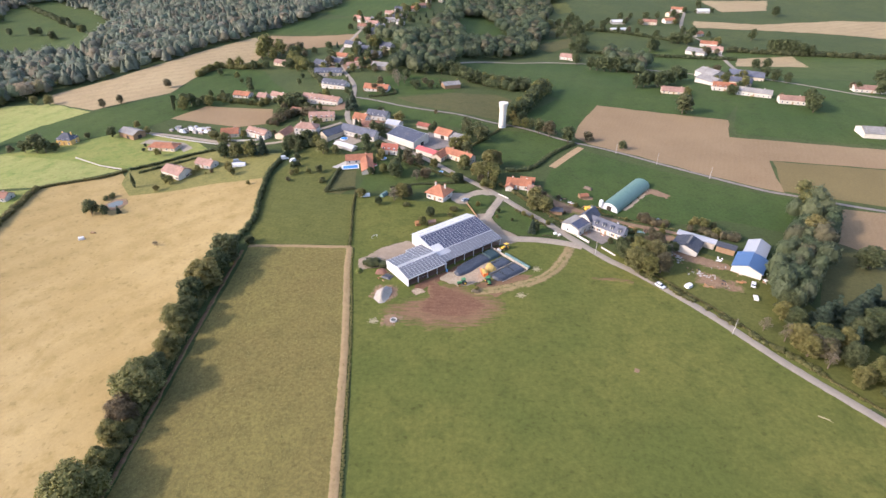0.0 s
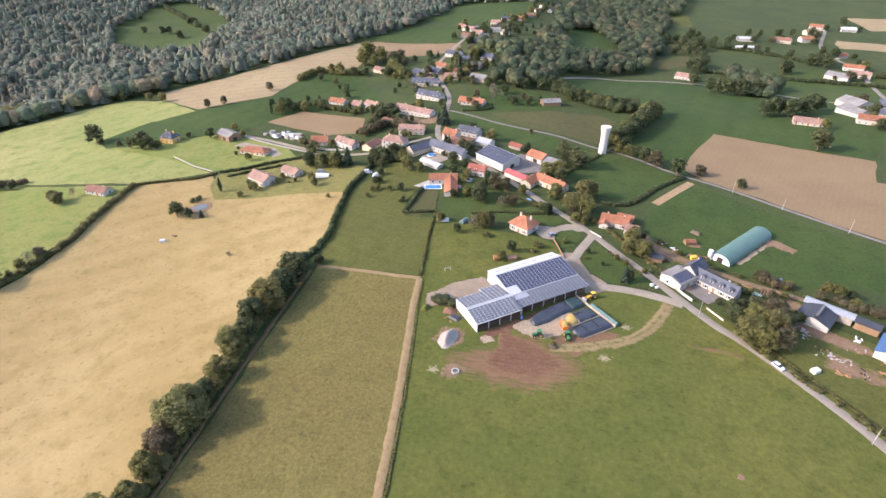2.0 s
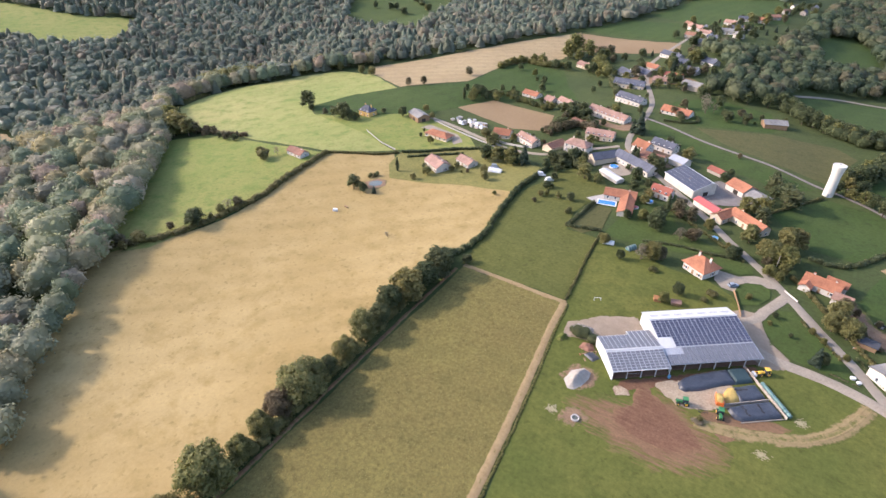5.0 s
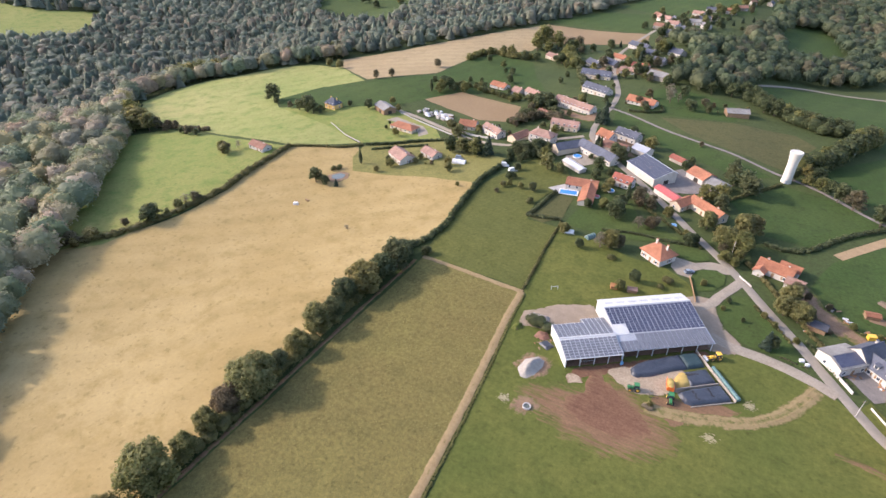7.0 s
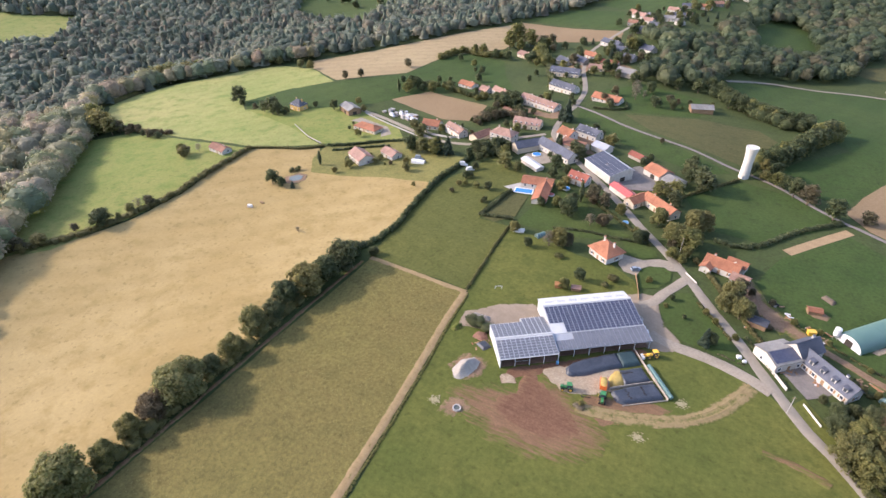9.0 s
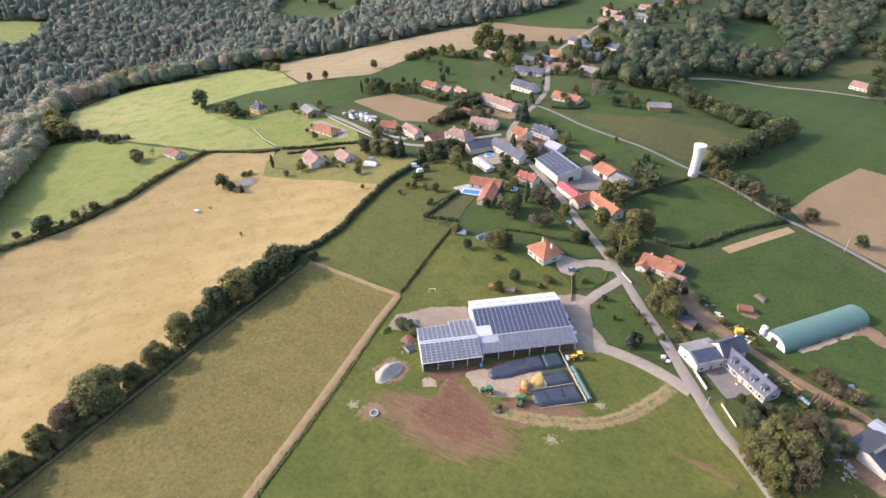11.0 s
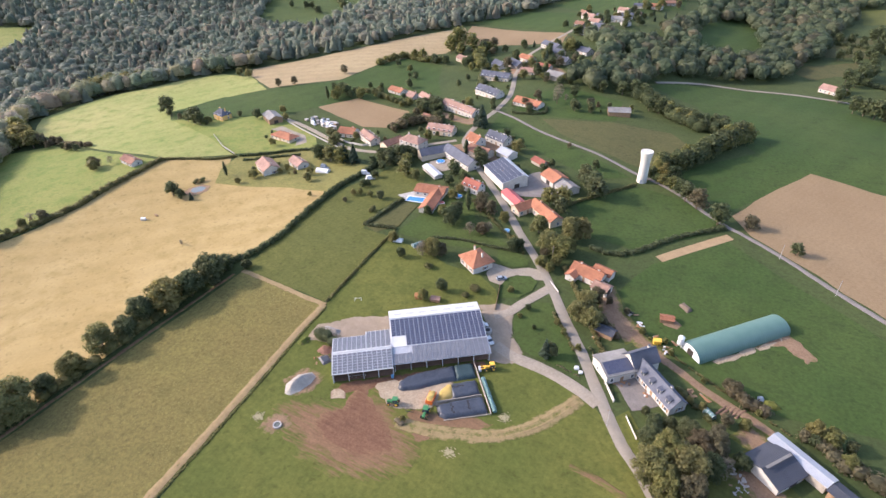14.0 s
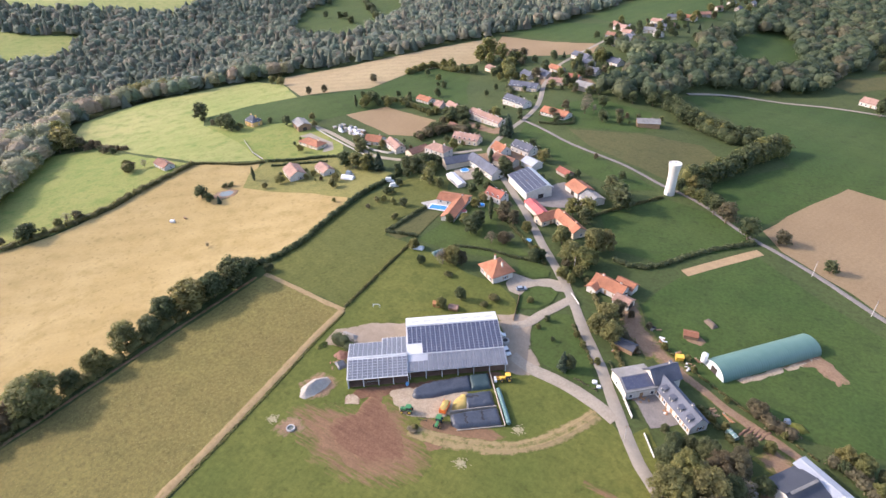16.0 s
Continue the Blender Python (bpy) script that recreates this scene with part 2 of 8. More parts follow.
M = {
    "ground": grass("meadow", (0.043, 0.060, 0.021), (0.057, 0.072, 0.024), (0.038, 0.051, 0.019)),
    "front": grass("pasture_front", *FRONT, fine=0.8),
    "tan": grass("dry_hay_meadow", (0.263, 0.191, 0.079), (0.314, 0.235, 0.106), (0.226, 0.165, 0.065), streak=(47, 0.021, 0.03), low=0.91, high=1.09),
    "tan_far": grass("dry_stubble", (0.252, 0.191, 0.107), (0.282, 0.218, 0.122), (0.221, 0.171, 0.091), streak=(63, 0.023, 0.03), low=0.85, high=1.14),
    "fallow": grass("rough_fallow", (0.136, 0.110, 0.038), (0.154, 0.135, 0.042), (0.111, 0.096, 0.032), fine=1.1, patch=0.011, low=0.60, high=1.32),
    "mid": grass("mown_meadow", (0.072, 0.079, 0.022), (0.086, 0.090, 0.024), (0.063, 0.070, 0.018), streak=(-65, 0.05, 0.02)),
    "pale": grass("pale_pasture", (0.188, 0.206, 0.066), (0.262, 0.246, 0.094), (0.124, 0.164, 0.044), streak=(30, 0.02, 0.02), patch=0.011, low=0.84, high=1.14),
    "bright": grass("bright_pasture", (0.148, 0.174, 0.046), (0.212, 0.204, 0.066), (0.104, 0.148, 0.034), patch=0.011, low=0.82, high=1.14),
    "deep": grass("deep_meadow", (0.035, 0.061, 0.016), (0.047, 0.071, 0.019), (0.034, 0.053, 0.016), streak=(17, 0.017, 0.03)),
    "olive": grass("olive_meadow", (0.069, 0.069, 0.027), (0.078, 0.075, 0.030), (0.057, 0.061, 0.024)),
    "lawn": grass("lawn", (0.044, 0.068, 0.018), (0.060, 0.080, 0.022), (0.040, 0.056, 0.016)),
    "sunlawn": grass("sunny_lawn", (0.150, 0.141, 0.046), (0.182, 0.162, 0.056), (0.122, 0.121, 0.038)),
    "brown": soil("ploughed_soil", (0.186, 0.130, 0.073), (0.210, 0.149, 0.085), 25, 0.11, 0.012),
    "ochre": soil("ochre_stubble", (0.123, 0.097, 0.043), (0.143, 0.112, 0.049), -20, 0.11, 0.012),
    "dirt": worn("bare_earth", (0.215, 0.142, 0.090), (0.165, 0.106, 0.068), 0.16),
    "fan": worn("streaked_earth", (0.172, 0.104, 0.060), (0.142, 0.084, 0.048), 0.2, ruts=(52, 0.22, 1.5), spread=0.6),
    "rut": worn("worn_turf_track", (0.225, 0.170, 0.085), (0.190, 0.140, 0.072), 0.3, low=0.85, high=1.12),
    "redearth": worn("red_earth", (0.146, 0.080, 0.048), (0.116, 0.062, 0.038), 0.3, ((0.172, 0.102, 0.058), (0.150, 0.089, 0.050), (0.134, 0.079, 0.045)), 0.72, 1.2, (52, 0.25, 1.5), 0.6),
    "mudfloor": rough_ground("trodden_floor", (0.164, 0.102, 0.070), (0.123, 0.074, 0.051), 0.3),
    "track": worn("sandy_track", (0.247, 0.180, 0.095), (0.203, 0.144, 0.075), 0.3, ((0.096, 0.096, 0.028), (0.120, 0.114, 0.037), (0.077, 0.081, 0.025)), 0.82, 1.15),
    "bare_strip": rough_ground("bare_strip", (0.295, 0.206, 0.116), (0.242, 0.167, 0.092), 0.3),
    "road": rough_ground("worn_asphalt", (0.196, 0.174, 0.142), (0.234, 0.204, 0.163), 0.2, low=0.9, high=1.1),
    "gravel": rough_ground("pale_gravel", (0.262, 0.224, 0.175), (0.222, 0.188, 0.145), 0.2),
    "yard_gravel": worn("yard_gravel", (0.262, 0.210, 0.155), (0.205, 0.160, 0.116), 0.2, low=0.82, high=1.15),
    "sand": rough_ground("white_sand", (0.289, 0.265, 0.236), (0.241, 0.218, 0.189), 0.6),
    "concrete": rough_ground("concrete", (0.344, 0.328, 0.307), (0.279, 0.262, 0.246), 0.5),
    "apron": worn("silage_apron", (0.318, 0.256, 0.182), (0.256, 0.196, 0.134), 0.25, ((0.176, 0.120, 0.081), (0.155, 0.102, 0.068), (0.134, 0.092, 0.060))),
    "plaster": rough_ground("white_render", (0.473, 0.445, 0.403), (0.403, 0.376, 0.337), 0.5, 0.9, 0.1, 0.93, 1.05),
    "old_render": rough_ground("weathered_render", (0.50, 0.465, 0.41), (0.40, 0.37, 0.32), 0.5, 0.9, 0.1, 0.9, 1.06),
    "cream": rough_ground("cream_render", (0.514, 0.438, 0.333), (0.454, 0.378, 0.280), 0.5, 0.9, 0.1, 0.93, 1.05),
    "yellow_wall": rough_ground("ochre_render", (0.554, 0.361, 0.126), (0.487, 0.311, 0.109), 0.5, 0.9, 0.1, 0.93, 1.05),
    "stone": rough_ground("rubble_stone", (0.353, 0.311, 0.260), (0.252, 0.218, 0.181), 0.8),
    "tower": rough_ground("tower_concrete", (0.520, 0.500, 0.455), (0.450, 0.430, 0.388), 0.25, 0.85, 0.1, 0.95, 1.04),
    "orange": roofing("orange_tiles", (0.325, 0.140, 0.079), (0.272, 0.110, 0.062)),
    "red": roofing("red_tiles", (0.309, 0.109, 0.074), (0.255, 0.085, 0.062)),
    "pink": roofing("faded_pink_tiles", (0.302, 0.190, 0.148), (0.243, 0.144, 0.112)),
    "brown_tile": roofing("weathered_brown_tiles", (0.269, 0.143, 0.097), (0.210, 0.105, 0.076)),
    "slate": roofing("blue_grey_slates", (0.098, 0.106, 0.132), (0.072, 0.079, 0.102), rough=0.8),
    "fibre": roofing("grey_fibre_cement", (0.223, 0.215, 0.202), (0.174, 0.165, 0.155)),
    "white_sheet": sheet("white_sheet", (0.495, 0.495, 0.490), (0.432, 0.432, 0.429)),
    "grey_sheet": sheet("grey_sheet", (0.34, 0.35, 0.37), (0.29, 0.30, 0.32), 0.4, 0.1),
    "blue_sheet": sheet("blue_sheet", (0.055, 0.120, 0.25), (0.045, 0.10, 0.21)),
    "dark_sheet": sheet("dark_slate_sheet", (0.036, 0.040, 0.052), (0.050, 0.054, 0.066), 0.75),
    "red_sheet": sheet("red_sheet", (0.42, 0.095, 0.085), (0.36, 0.085, 0.08)),
    "tarp": sheet("green_tunnel_sheet", (0.070, 0.136, 0.115), (0.086, 0.155, 0.131), 0.5, 0.0, 0.35, 0, 0.97),
    "plastic": rough_ground("black_silage_plastic", (0.024, 0.029, 0.040), (0.045, 0.052, 0.066), 0.35, 0.42, 0.8, 0.75, 1.35, 0.4),
    "net": rough_ground("green_silage_net", (0.018, 0.038, 0.042), (0.032, 0.054, 0.058), 0.5, 0.6, 0.6, 0.8, 1.25, 0.3),
    "dark_gravel": rough_ground("grey_trodden_gravel", (0.185, 0.165, 0.150), (0.145, 0.130, 0.118), 0.3),
    "wrap": rough_ground("green_bale_wrap", (0.080, 0.150, 0.145), (0.120, 0.195, 0.190), 0.8, 0.4, 0.5),
    "silage": rough_ground("yellow_maize_silage", (0.36, 0.265, 0.085), (0.29, 0.205, 0.07), 0.6),
    "straw": rough_ground("loose_straw", (0.290, 0.258, 0.160), (0.235, 0.205, 0.120), 0.9),
    "wood": rough_ground("weathered_timber", (0.26, 0.17, 0.10), (0.20, 0.125, 0.075), 1.5),
    "orange_wood": rough_ground("orange_timber", (0.36, 0.18, 0.085), (0.30, 0.145, 0.07), 1.5),
    "bark": rough_ground("bark", (0.15, 0.115, 0.085), (0.10, 0.078, 0.058), 2.0),
    "steel": rough_ground("galvanised_steel", (0.42, 0.43, 0.44), (0.34, 0.35, 0.36), 1.0, 0.45, 0.1, 0.9, 1.1, 0.5),
    # near-black painted shade for doorways and the inside of the annex
    "dark": rough_ground("interior_shade", (0.035, 0.030, 0.026), (0.055, 0.045, 0.038), 0.8),
    "tyre": rough_ground("tyre_rubber", (0.03, 0.03, 0.032), (0.045, 0.045, 0.046), 2.0),
    "green_paint": rough_ground("green_machine_paint", (0.035, 0.17, 0.055), (0.03, 0.14, 0.05), 1.5, 0.4, 0.05, 0.95, 1.05, 0.5),
    "orange_paint": rough_ground("orange_machine_paint", (0.72, 0.16, 0.035), (0.62, 0.14, 0.03), 1.5, 0.45, 0.05, 0.92, 1.05, 0.5),
    "yellow_paint": rough_ground("yellow_machine_paint", (0.72, 0.42, 0.05), (0.64, 0.36, 0.045), 1.5, 0.45, 0.05, 0.92, 1.05, 0.5),
    "white_paint": rough_ground("white_paint", (0.605, 0.605, 0.605), (0.554, 0.554, 0.554), 1.5, 0.35, 0.05, 0.96, 1.03, 0.5),
    "blue_paint": rough_ground("blue_paint", (0.10, 0.27, 0.46), (0.08, 0.23, 0.40), 1.5, 0.4, 0.05, 0.95, 1.05, 0.5),
    "grey_paint": rough_ground("grey_paint", (0.20, 0.24, 0.28), (0.17, 0.20, 0.24), 1.5, 0.35, 0.05, 0.95, 1.05, 0.5),
    "leaf_b": foliage("broadleaf_green", (0.128, 0.138, 0.046), (0.200, 0.192, 0.066), (0.214, 0.178, 0.066)),
    "leaf_d": foliage("broadleaf_dark", (0.066, 0.088, 0.040), (0.108, 0.126, 0.054), (0.112, 0.118, 0.054)),
    "leaf_y": foliage("broadleaf_olive", (0.132, 0.142, 0.054), (0.198, 0.191, 0.073), (0.219, 0.179, 0.071)),
    "leaf_r": foliage("broadleaf_russet", (0.108, 0.100, 0.056), (0.150, 0.130, 0.074), (0.150, 0.108, 0.060)),
    "leaf_c": foliage("conifer_needles", (0.040, 0.066, 0.042), (0.068, 0.095, 0.060), (0.075, 0.105, 0.070)),
    "leaf_a": foliage("sparse_grey_twigs", (0.170, 0.145, 0.105), (0.225, 0.195, 0.140), (0.19, 0.155, 0.10)),
    "leaf_h": foliage("hedge_leaves", (0.098, 0.104, 0.040), (0.152, 0.150, 0.056), (0.164, 0.140, 0.056)),
    # tones lifted past real leaf colour to stand in for bright haze
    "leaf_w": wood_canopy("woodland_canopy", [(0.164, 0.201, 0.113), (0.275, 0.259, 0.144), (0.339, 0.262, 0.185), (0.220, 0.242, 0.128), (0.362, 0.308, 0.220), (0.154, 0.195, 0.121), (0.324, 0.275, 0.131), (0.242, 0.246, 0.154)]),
    # greyer and bluer than the near wood: distance haze put into the tones
    "leaf_f": wood_canopy("hazed_woodland_canopy", [(0.114, 0.147, 0.103), (0.167, 0.184, 0.125), (0.138, 0.169, 0.120), (0.204, 0.195, 0.138), (0.120, 0.153, 0.109), (0.190, 0.167, 0.116), (0.151, 0.175, 0.129)]),
    "leaf_v": wood_canopy("village_wood_canopy", [(0.062, 0.088, 0.046), (0.086, 0.110, 0.056), (0.108, 0.124, 0.062), (0.072, 0.098, 0.052), (0.122, 0.114, 0.066)]),
    "weed": foliage("fallow_tufts", (0.130, 0.122, 0.042), (0.205, 0.180, 0.068), (0.16, 0.145, 0.05)),
}


def glass_like(name, colour, rough, spec=0.6):
    n = Nodes(name, rough, 0.0, spec)
    return n.done(n.shade(colour, n.ramp(n.noise(1.3, 3), 0.3, 0.7), 0.85, 1.15))


M["pane"] = glass_like("window_glass", (0.045, 0.055, 0.07), 0.12)
M["water"] = glass_like("pond_water", (0.10, 0.11, 0.09), 0.08)
M["pool"] = glass_like("pool_water", (0.04, 0.20, 0.48), 0.1)
pv = Nodes("solar_cells", 0.25, 0.0, 0.3)
# lighter copy of the cells, with the sky's glare put into the colour
grey_pv = Nodes("glare_pale_cells", 0.3, 0.0, 0.5)
M["pv_grey"] = grey_pv.done(grey_pv.shade(grey_pv.mix(grey_pv.value("object"), (0.105, 0.110, 0.125), (0.130, 0.135, 0.150)), grey_pv.ramp(grey_pv.noise(1.5, 3), 0.3, 0.7), 0.9, 1.1))
M["pv"] = pv.done(pv.shade(pv.mix(pv.value("object"), (0.050, 0.057, 0.088), (0.062, 0.068, 0.100)), pv.ramp(pv.noise(1.5, 3), 0.3, 0.7), 0.9, 1.12))

dull_pv = Nodes("dull_solar_cells", 0.55, 0.0, 0.2)
M["pv_mid"] = dull_pv.done(dull_pv.shade(dull_pv.mix(dull_pv.value("object"), (0.052, 0.060, 0.085), (0.064, 0.071, 0.096)), dull_pv.ramp(dull_pv.noise(1.5, 3), 0.3, 0.7), 0.9, 1.1))


# ---- shared building blocks ----
from mathutils import geometry


def smooth(a):
    a = np.clip(a, 0.0, 1.0)
    return a * a * (3 - 2 * a)


def H(x, y):
    """Height of the land: a gentle plateau that falls to a wooded valley on the west and to a plain on the north-east, with hills beyond."""
    x, y = np.asarray(x, float), np.asarray(y, float)
    z = -8 * smooth((-40 - x) / 150) - 10 * smooth((-230 - x) / 170) - 22 * smooth((-380 - x) / 170)
    z = z - 14 * smooth((y - 440) / 220) * smooth((x + 40) / 130)
    z = z - 2.2 * smooth((y - 310) / 60) * smooth((x - 8) / 36)
    z = z + 42 * smooth((-620 - x) / 500) * smooth((y - 100) / 500)
    far = smooth((np.hypot(x, y) - 1100) / 1500)
    return z + far * (55 + 40 * np.sin(x / 330 + 1.3) * np.cos(y / 410))


def ground_z(x, y):
    return float(H(x, y))


def mesh_of(name, verts, faces, material, smooth_shade=False):
    me = bpy.data.meshes.new(name)
    me.from_pydata([tuple(v) for v in verts], [], [tuple(f) for f in faces])
    me.materials.append(material)
    if smooth_shade:
        me.polygons.foreach_set("use_smooth", [True] * len(me.polygons))
    me.update()
    return me


def quick_mesh(name, verts, quads, material):
    """A mesh of quads from two numpy arrays."""
    me = bpy.data.meshes.new(name)
    me.vertices.add(len(verts))
    me.vertices.foreach_set("co", np.asarray(verts, np.float32).ravel())
    k = quads.shape[1]
    me.loops.add(quads.size)
    me.loops.foreach_set("vertex_index", quads.astype(np.int32).ravel())
    me.polygons.add(len(quads))
    me.polygons.foreach_set("loop_start", np.arange(0, quads.size, k, dtype=np.int32))
    me.materials.append(material)
    me.update(calc_edges=True)
    return me


def finish(bm, name, material):
    bmesh.ops.recalc_face_normals(bm, faces=bm.faces[:])
    me = bpy.data.meshes.new(name)
    bm.to_mesh(me)
    bm.free()
    me.materials.append(material)
    return me


def part(name, data, material, parent, label=""):
    """Links a bmesh (or a ready mesh) as one mesh object under a thing or under a part."""
    me = data if isinstance(data, bpy.types.Mesh) else finish(data, name, material)
    ob = new(name, me)
    ob.parent = parent
    if label:
        ob["label"] = label
    return ob


def thing(name, x, y, angle=0.0, label="", category="", group="", kind="", z=None):
    """An Empty at the base of a thing that stands on the land."""
    ob = new(name)
    ob.empty_display_size = 0.5
    ob.matrix_basis = pose(x, y, ground_z(x, y) if z is None else z, 0, 0, angle)
    return tagged(ob, label, category, group, kind)


def box(bm, x0, x1, y0, y1, z0, z1, bevel=0.0):
    r = bmesh.ops.create_cube(bm, size=1.0)
    for v in r["verts"]:
        v.co = Vector(((x0 + x1) / 2 + v.co.x * (x1 - x0), (y0 + y1) / 2 + v.co.y * (y1 - y0), (z0 + z1) / 2 + v.co.z * (z1 - z0)))
    if bevel:
        edges = list({e for v in r["verts"] for e in v.link_edges})
        bmesh.ops.bevel(bm, geom=edges, offset=bevel, segments=2, affect="EDGES", profile=0.6)
    return bm


def boxes(*rows, bevel=0.0):
    bm = bmesh.new()
    for r in rows:
        box(bm, *r, bevel=bevel)
    return bm


def tube(bm, a, b, r0, r1=None, n=10):
    a, b = Vector(a), Vector(b)
    m = Matrix.Translation((a + b) / 2) @ (b - a).to_track_quat("Z", "Y").to_matrix().to_4x4()
    bmesh.ops.create_cone(bm, cap_ends=True, segments=n, radius1=r0, radius2=r0 if r1 is None else r1, depth=(b - a).length, matrix=m)
    return bm


def prism(profile, x0, x1):
    """A closed profile of (y, z) drawn out from x0 to x1."""
    bm = bmesh.new()
    a = [bm.verts.new((x0, y, z)) for y, z in profile]
    b = [bm.verts.new((x1, y, z)) for y, z in profile]
    bm.faces.new(a), bm.faces.new(b[::-1])
    for i in range(len(a)):
        j = (i + 1) % len(a)
        bm.faces.new((a[i], b[i], b[j], a[j]))
    return bm


def outline(pts, step=9.0, wobble=0.7, seed=0):
    """A closed plan outline with short, slightly uneven sides."""
    rng = random.Random(seed)
    res = []
    for (x0, y0), (x1, y1) in zip(pts, pts[1:] + pts[:1]):
        n = max(1, int(math.hypot(x1 - x0, y1 - y0) / step))
        for i in range(n):
            f = i / n
            w = wobble if i else wobble * 0.4
            res.append((x0 + (x1 - x0) * f + rng.uniform(-w, w), y0 + (y1 - y0) * f + rng.uniform(-w, w)))
    return res


LAYER = [0.0]


def inside(px, py, poly):
    """Which of the points lie within the plan outline."""
    res = np.zeros(len(px), bool)
    for (x0, y0), (x1, y1) in zip(poly, poly[1:] + poly[:1]):
        res ^= ((y0 > py) != (y1 > py)) & (px < (x1 - x0) * (py - y0) / ((y1 - y0) or 1e-9) + x0)
    return res


def edge_distance(px, py, poly):
    dist = np.full(len(px), 1e9)
    for (x0, y0), (x1, y1) in zip(poly, poly[1:] + poly[:1]):
        dx, dy = x1 - x0, y1 - y0
        k = np.clip(((px - x0) * dx + (py - y0) * dy) / (dx * dx + dy * dy + 1e-9), 0, 1)
        dist = np.minimum(dist, np.hypot(px - x0 - k * dx, py - y0 - k * dy))
    return dist


def add_wear(me, values):
    me.attributes.new("wear", "FLOAT", "POINT").data.foreach_set("value", np.asarray(values, np.float32))


def field(name, label, pts, material, lift=0.08, wobble=0.7, cell=10.0, step=9.0, category="field", soft=0.0):
    """A field or yard laid on the land. soft: metres over which bare ground gives way to grass at its edge."""
    LAYER[0] += 0.0013
    lift += LAYER[0]
    rim = outline(pts, step, wobble, len(pts) + int(abs(pts[0][0])))
    xs, ys = [p[0] for p in rim], [p[1] for p in rim]
    X, Y = np.meshgrid(np.arange(math.floor(min(xs) / cell) * cell, max(xs), cell), np.arange(math.floor(min(ys) / cell) * cell, max(ys), cell))
    X, Y = X.ravel(), Y.ravel()
    ok = inside(X, Y, rim)
    ok &= edge_distance(X, Y, rim) > cell * 0.25
    co = [Vector(p) for p in rim] + [Vector((x, y)) for x, y in zip(X[ok], Y[ok])]
    n = len(rim)
    v2, _, f2, *_ = geometry.delaunay_2d_cdt(co, [(i, (i + 1) % n) for i in range(n)], [list(range(n))], 1, 1e-4)
    vx, vy = np.array([v.x for v in v2]), np.array([v.y for v in v2])
    vz = H(vx, vy) + lift
    if soft:
        vz = vz - (lift + 0.04) * (1 - smooth(edge_distance(vx, vy, rim) / min(soft, 1.2)))
    me = mesh_of(name, np.stack([vx, vy, vz], 1), [f if (v2[f[1]] - v2[f[0]]).cross(v2[f[2]] - v2[f[0]]) > 0 else f[::-1] for f in f2], material)
    if soft:
        add_wear(me, np.clip(edge_distance(vx, vy, rim) / soft, 0, 1))
    return tagged(new(name, me), label, category, "", "structure")


def spline(pts, step=3.0):
    """Points along a smooth line through pts."""
    P = [Vector(p) for p in pts]
    P = [P[0] * 2 - P[1]] + P + [P[-1] * 2 - P[-2]]
    res = []
    for i in range(1, len(P) - 2):
        n = max(2, int((P[i + 1] - P[i]).length / step))
        for k in range(n):
            t = k / n
            res.append(0.5 * ((2 * P[i]) + (P[i + 1] - P[i - 1]) * t + (2 * P[i - 1] - 5 * P[i] + 4 * P[i + 1] - P[i + 2]) * t * t
                              + (3 * P[i] - P[i - 1] - 3 * P[i + 1] + P[i + 2]) * t ** 3))
    return res + [P[-2]]


def ribbon(name, label, pts, width, material, lift=0.16, ragged=0.12, category="road", step=3.0, soft=False):
    """A road or track along a smooth line, laid on the land, with ragged verges."""
    rng = random.Random(len(pts))
    LAYER[0] += 0.0013
    lift += LAYER[0]
    line = spline(pts, step)
    verts, faces = [], []
    for i, p in enumerate(line):
        d = (line[min(i + 1, len(line) - 1)] - line[max(i - 1, 0)]).normalized()
        nrm = Vector((-d.y, d.x))
        for s in (-1, -0.6, 0, 0.6, 1):
            q = p + nrm * (s * width / 2 + (rng.uniform(-ragged, ragged) if abs(s) == 1 else 0))
            crown = 0.06 * (1 - abs(s)) - (0.12 if abs(s) == 1 else 0)
            verts.append((q.x, q.y, ground_z(q.x, q.y) + lift + crown))
    for i in range(len(line) - 1):
        for k in range(4):
            a = i * 5 + k
            faces.append((a + 1, a, a + 5, a + 6))
    me = mesh_of(name, verts, faces, material, True)
    if soft:
        add_wear(me, [float(soft) * (0.0, 1.0, 0.62, 1.0, 0.0)[i % 5] for i in range(len(verts))])
    return tagged(new(name, me), label, category, "", "structure")


# ---- land ----
def axis_steps(lo, hi, far):
    inner = list(np.arange(lo, hi + 1, 10.0))
    outer = [40 * 1.28 ** k for k in range(1, 40)]
    up = [hi + o * 1.0 for o in np.cumsum(outer) if hi + o < far] + [far]
    down = [lo - o for o in np.cumsum(outer) if lo - o > -far] + [-far]
    return np.array(down[::-1] + inner + up)


gx, gy = axis_steps(-620, 420, 4800), axis_steps(-100, 900, 4800)
GX, GY = np.meshgrid(gx, gy)
gv = np.stack([GX.ravel(), GY.ravel(), H(GX, GY).ravel()], 1)
nx, ny = len(gx), len(gy)
ii, jj = np.meshgrid(np.arange(nx - 1), np.arange(ny - 1))
a0 = (jj * nx + ii).ravel()
land = new("ground", quick_mesh("ground", gv, np.stack([a0, a0 + 1, a0 + 1 + nx, a0 + nx], 1), M["ground"]))
tagged(land, "rolling green farmland reaching to the horizon", "ground", "", "structure")

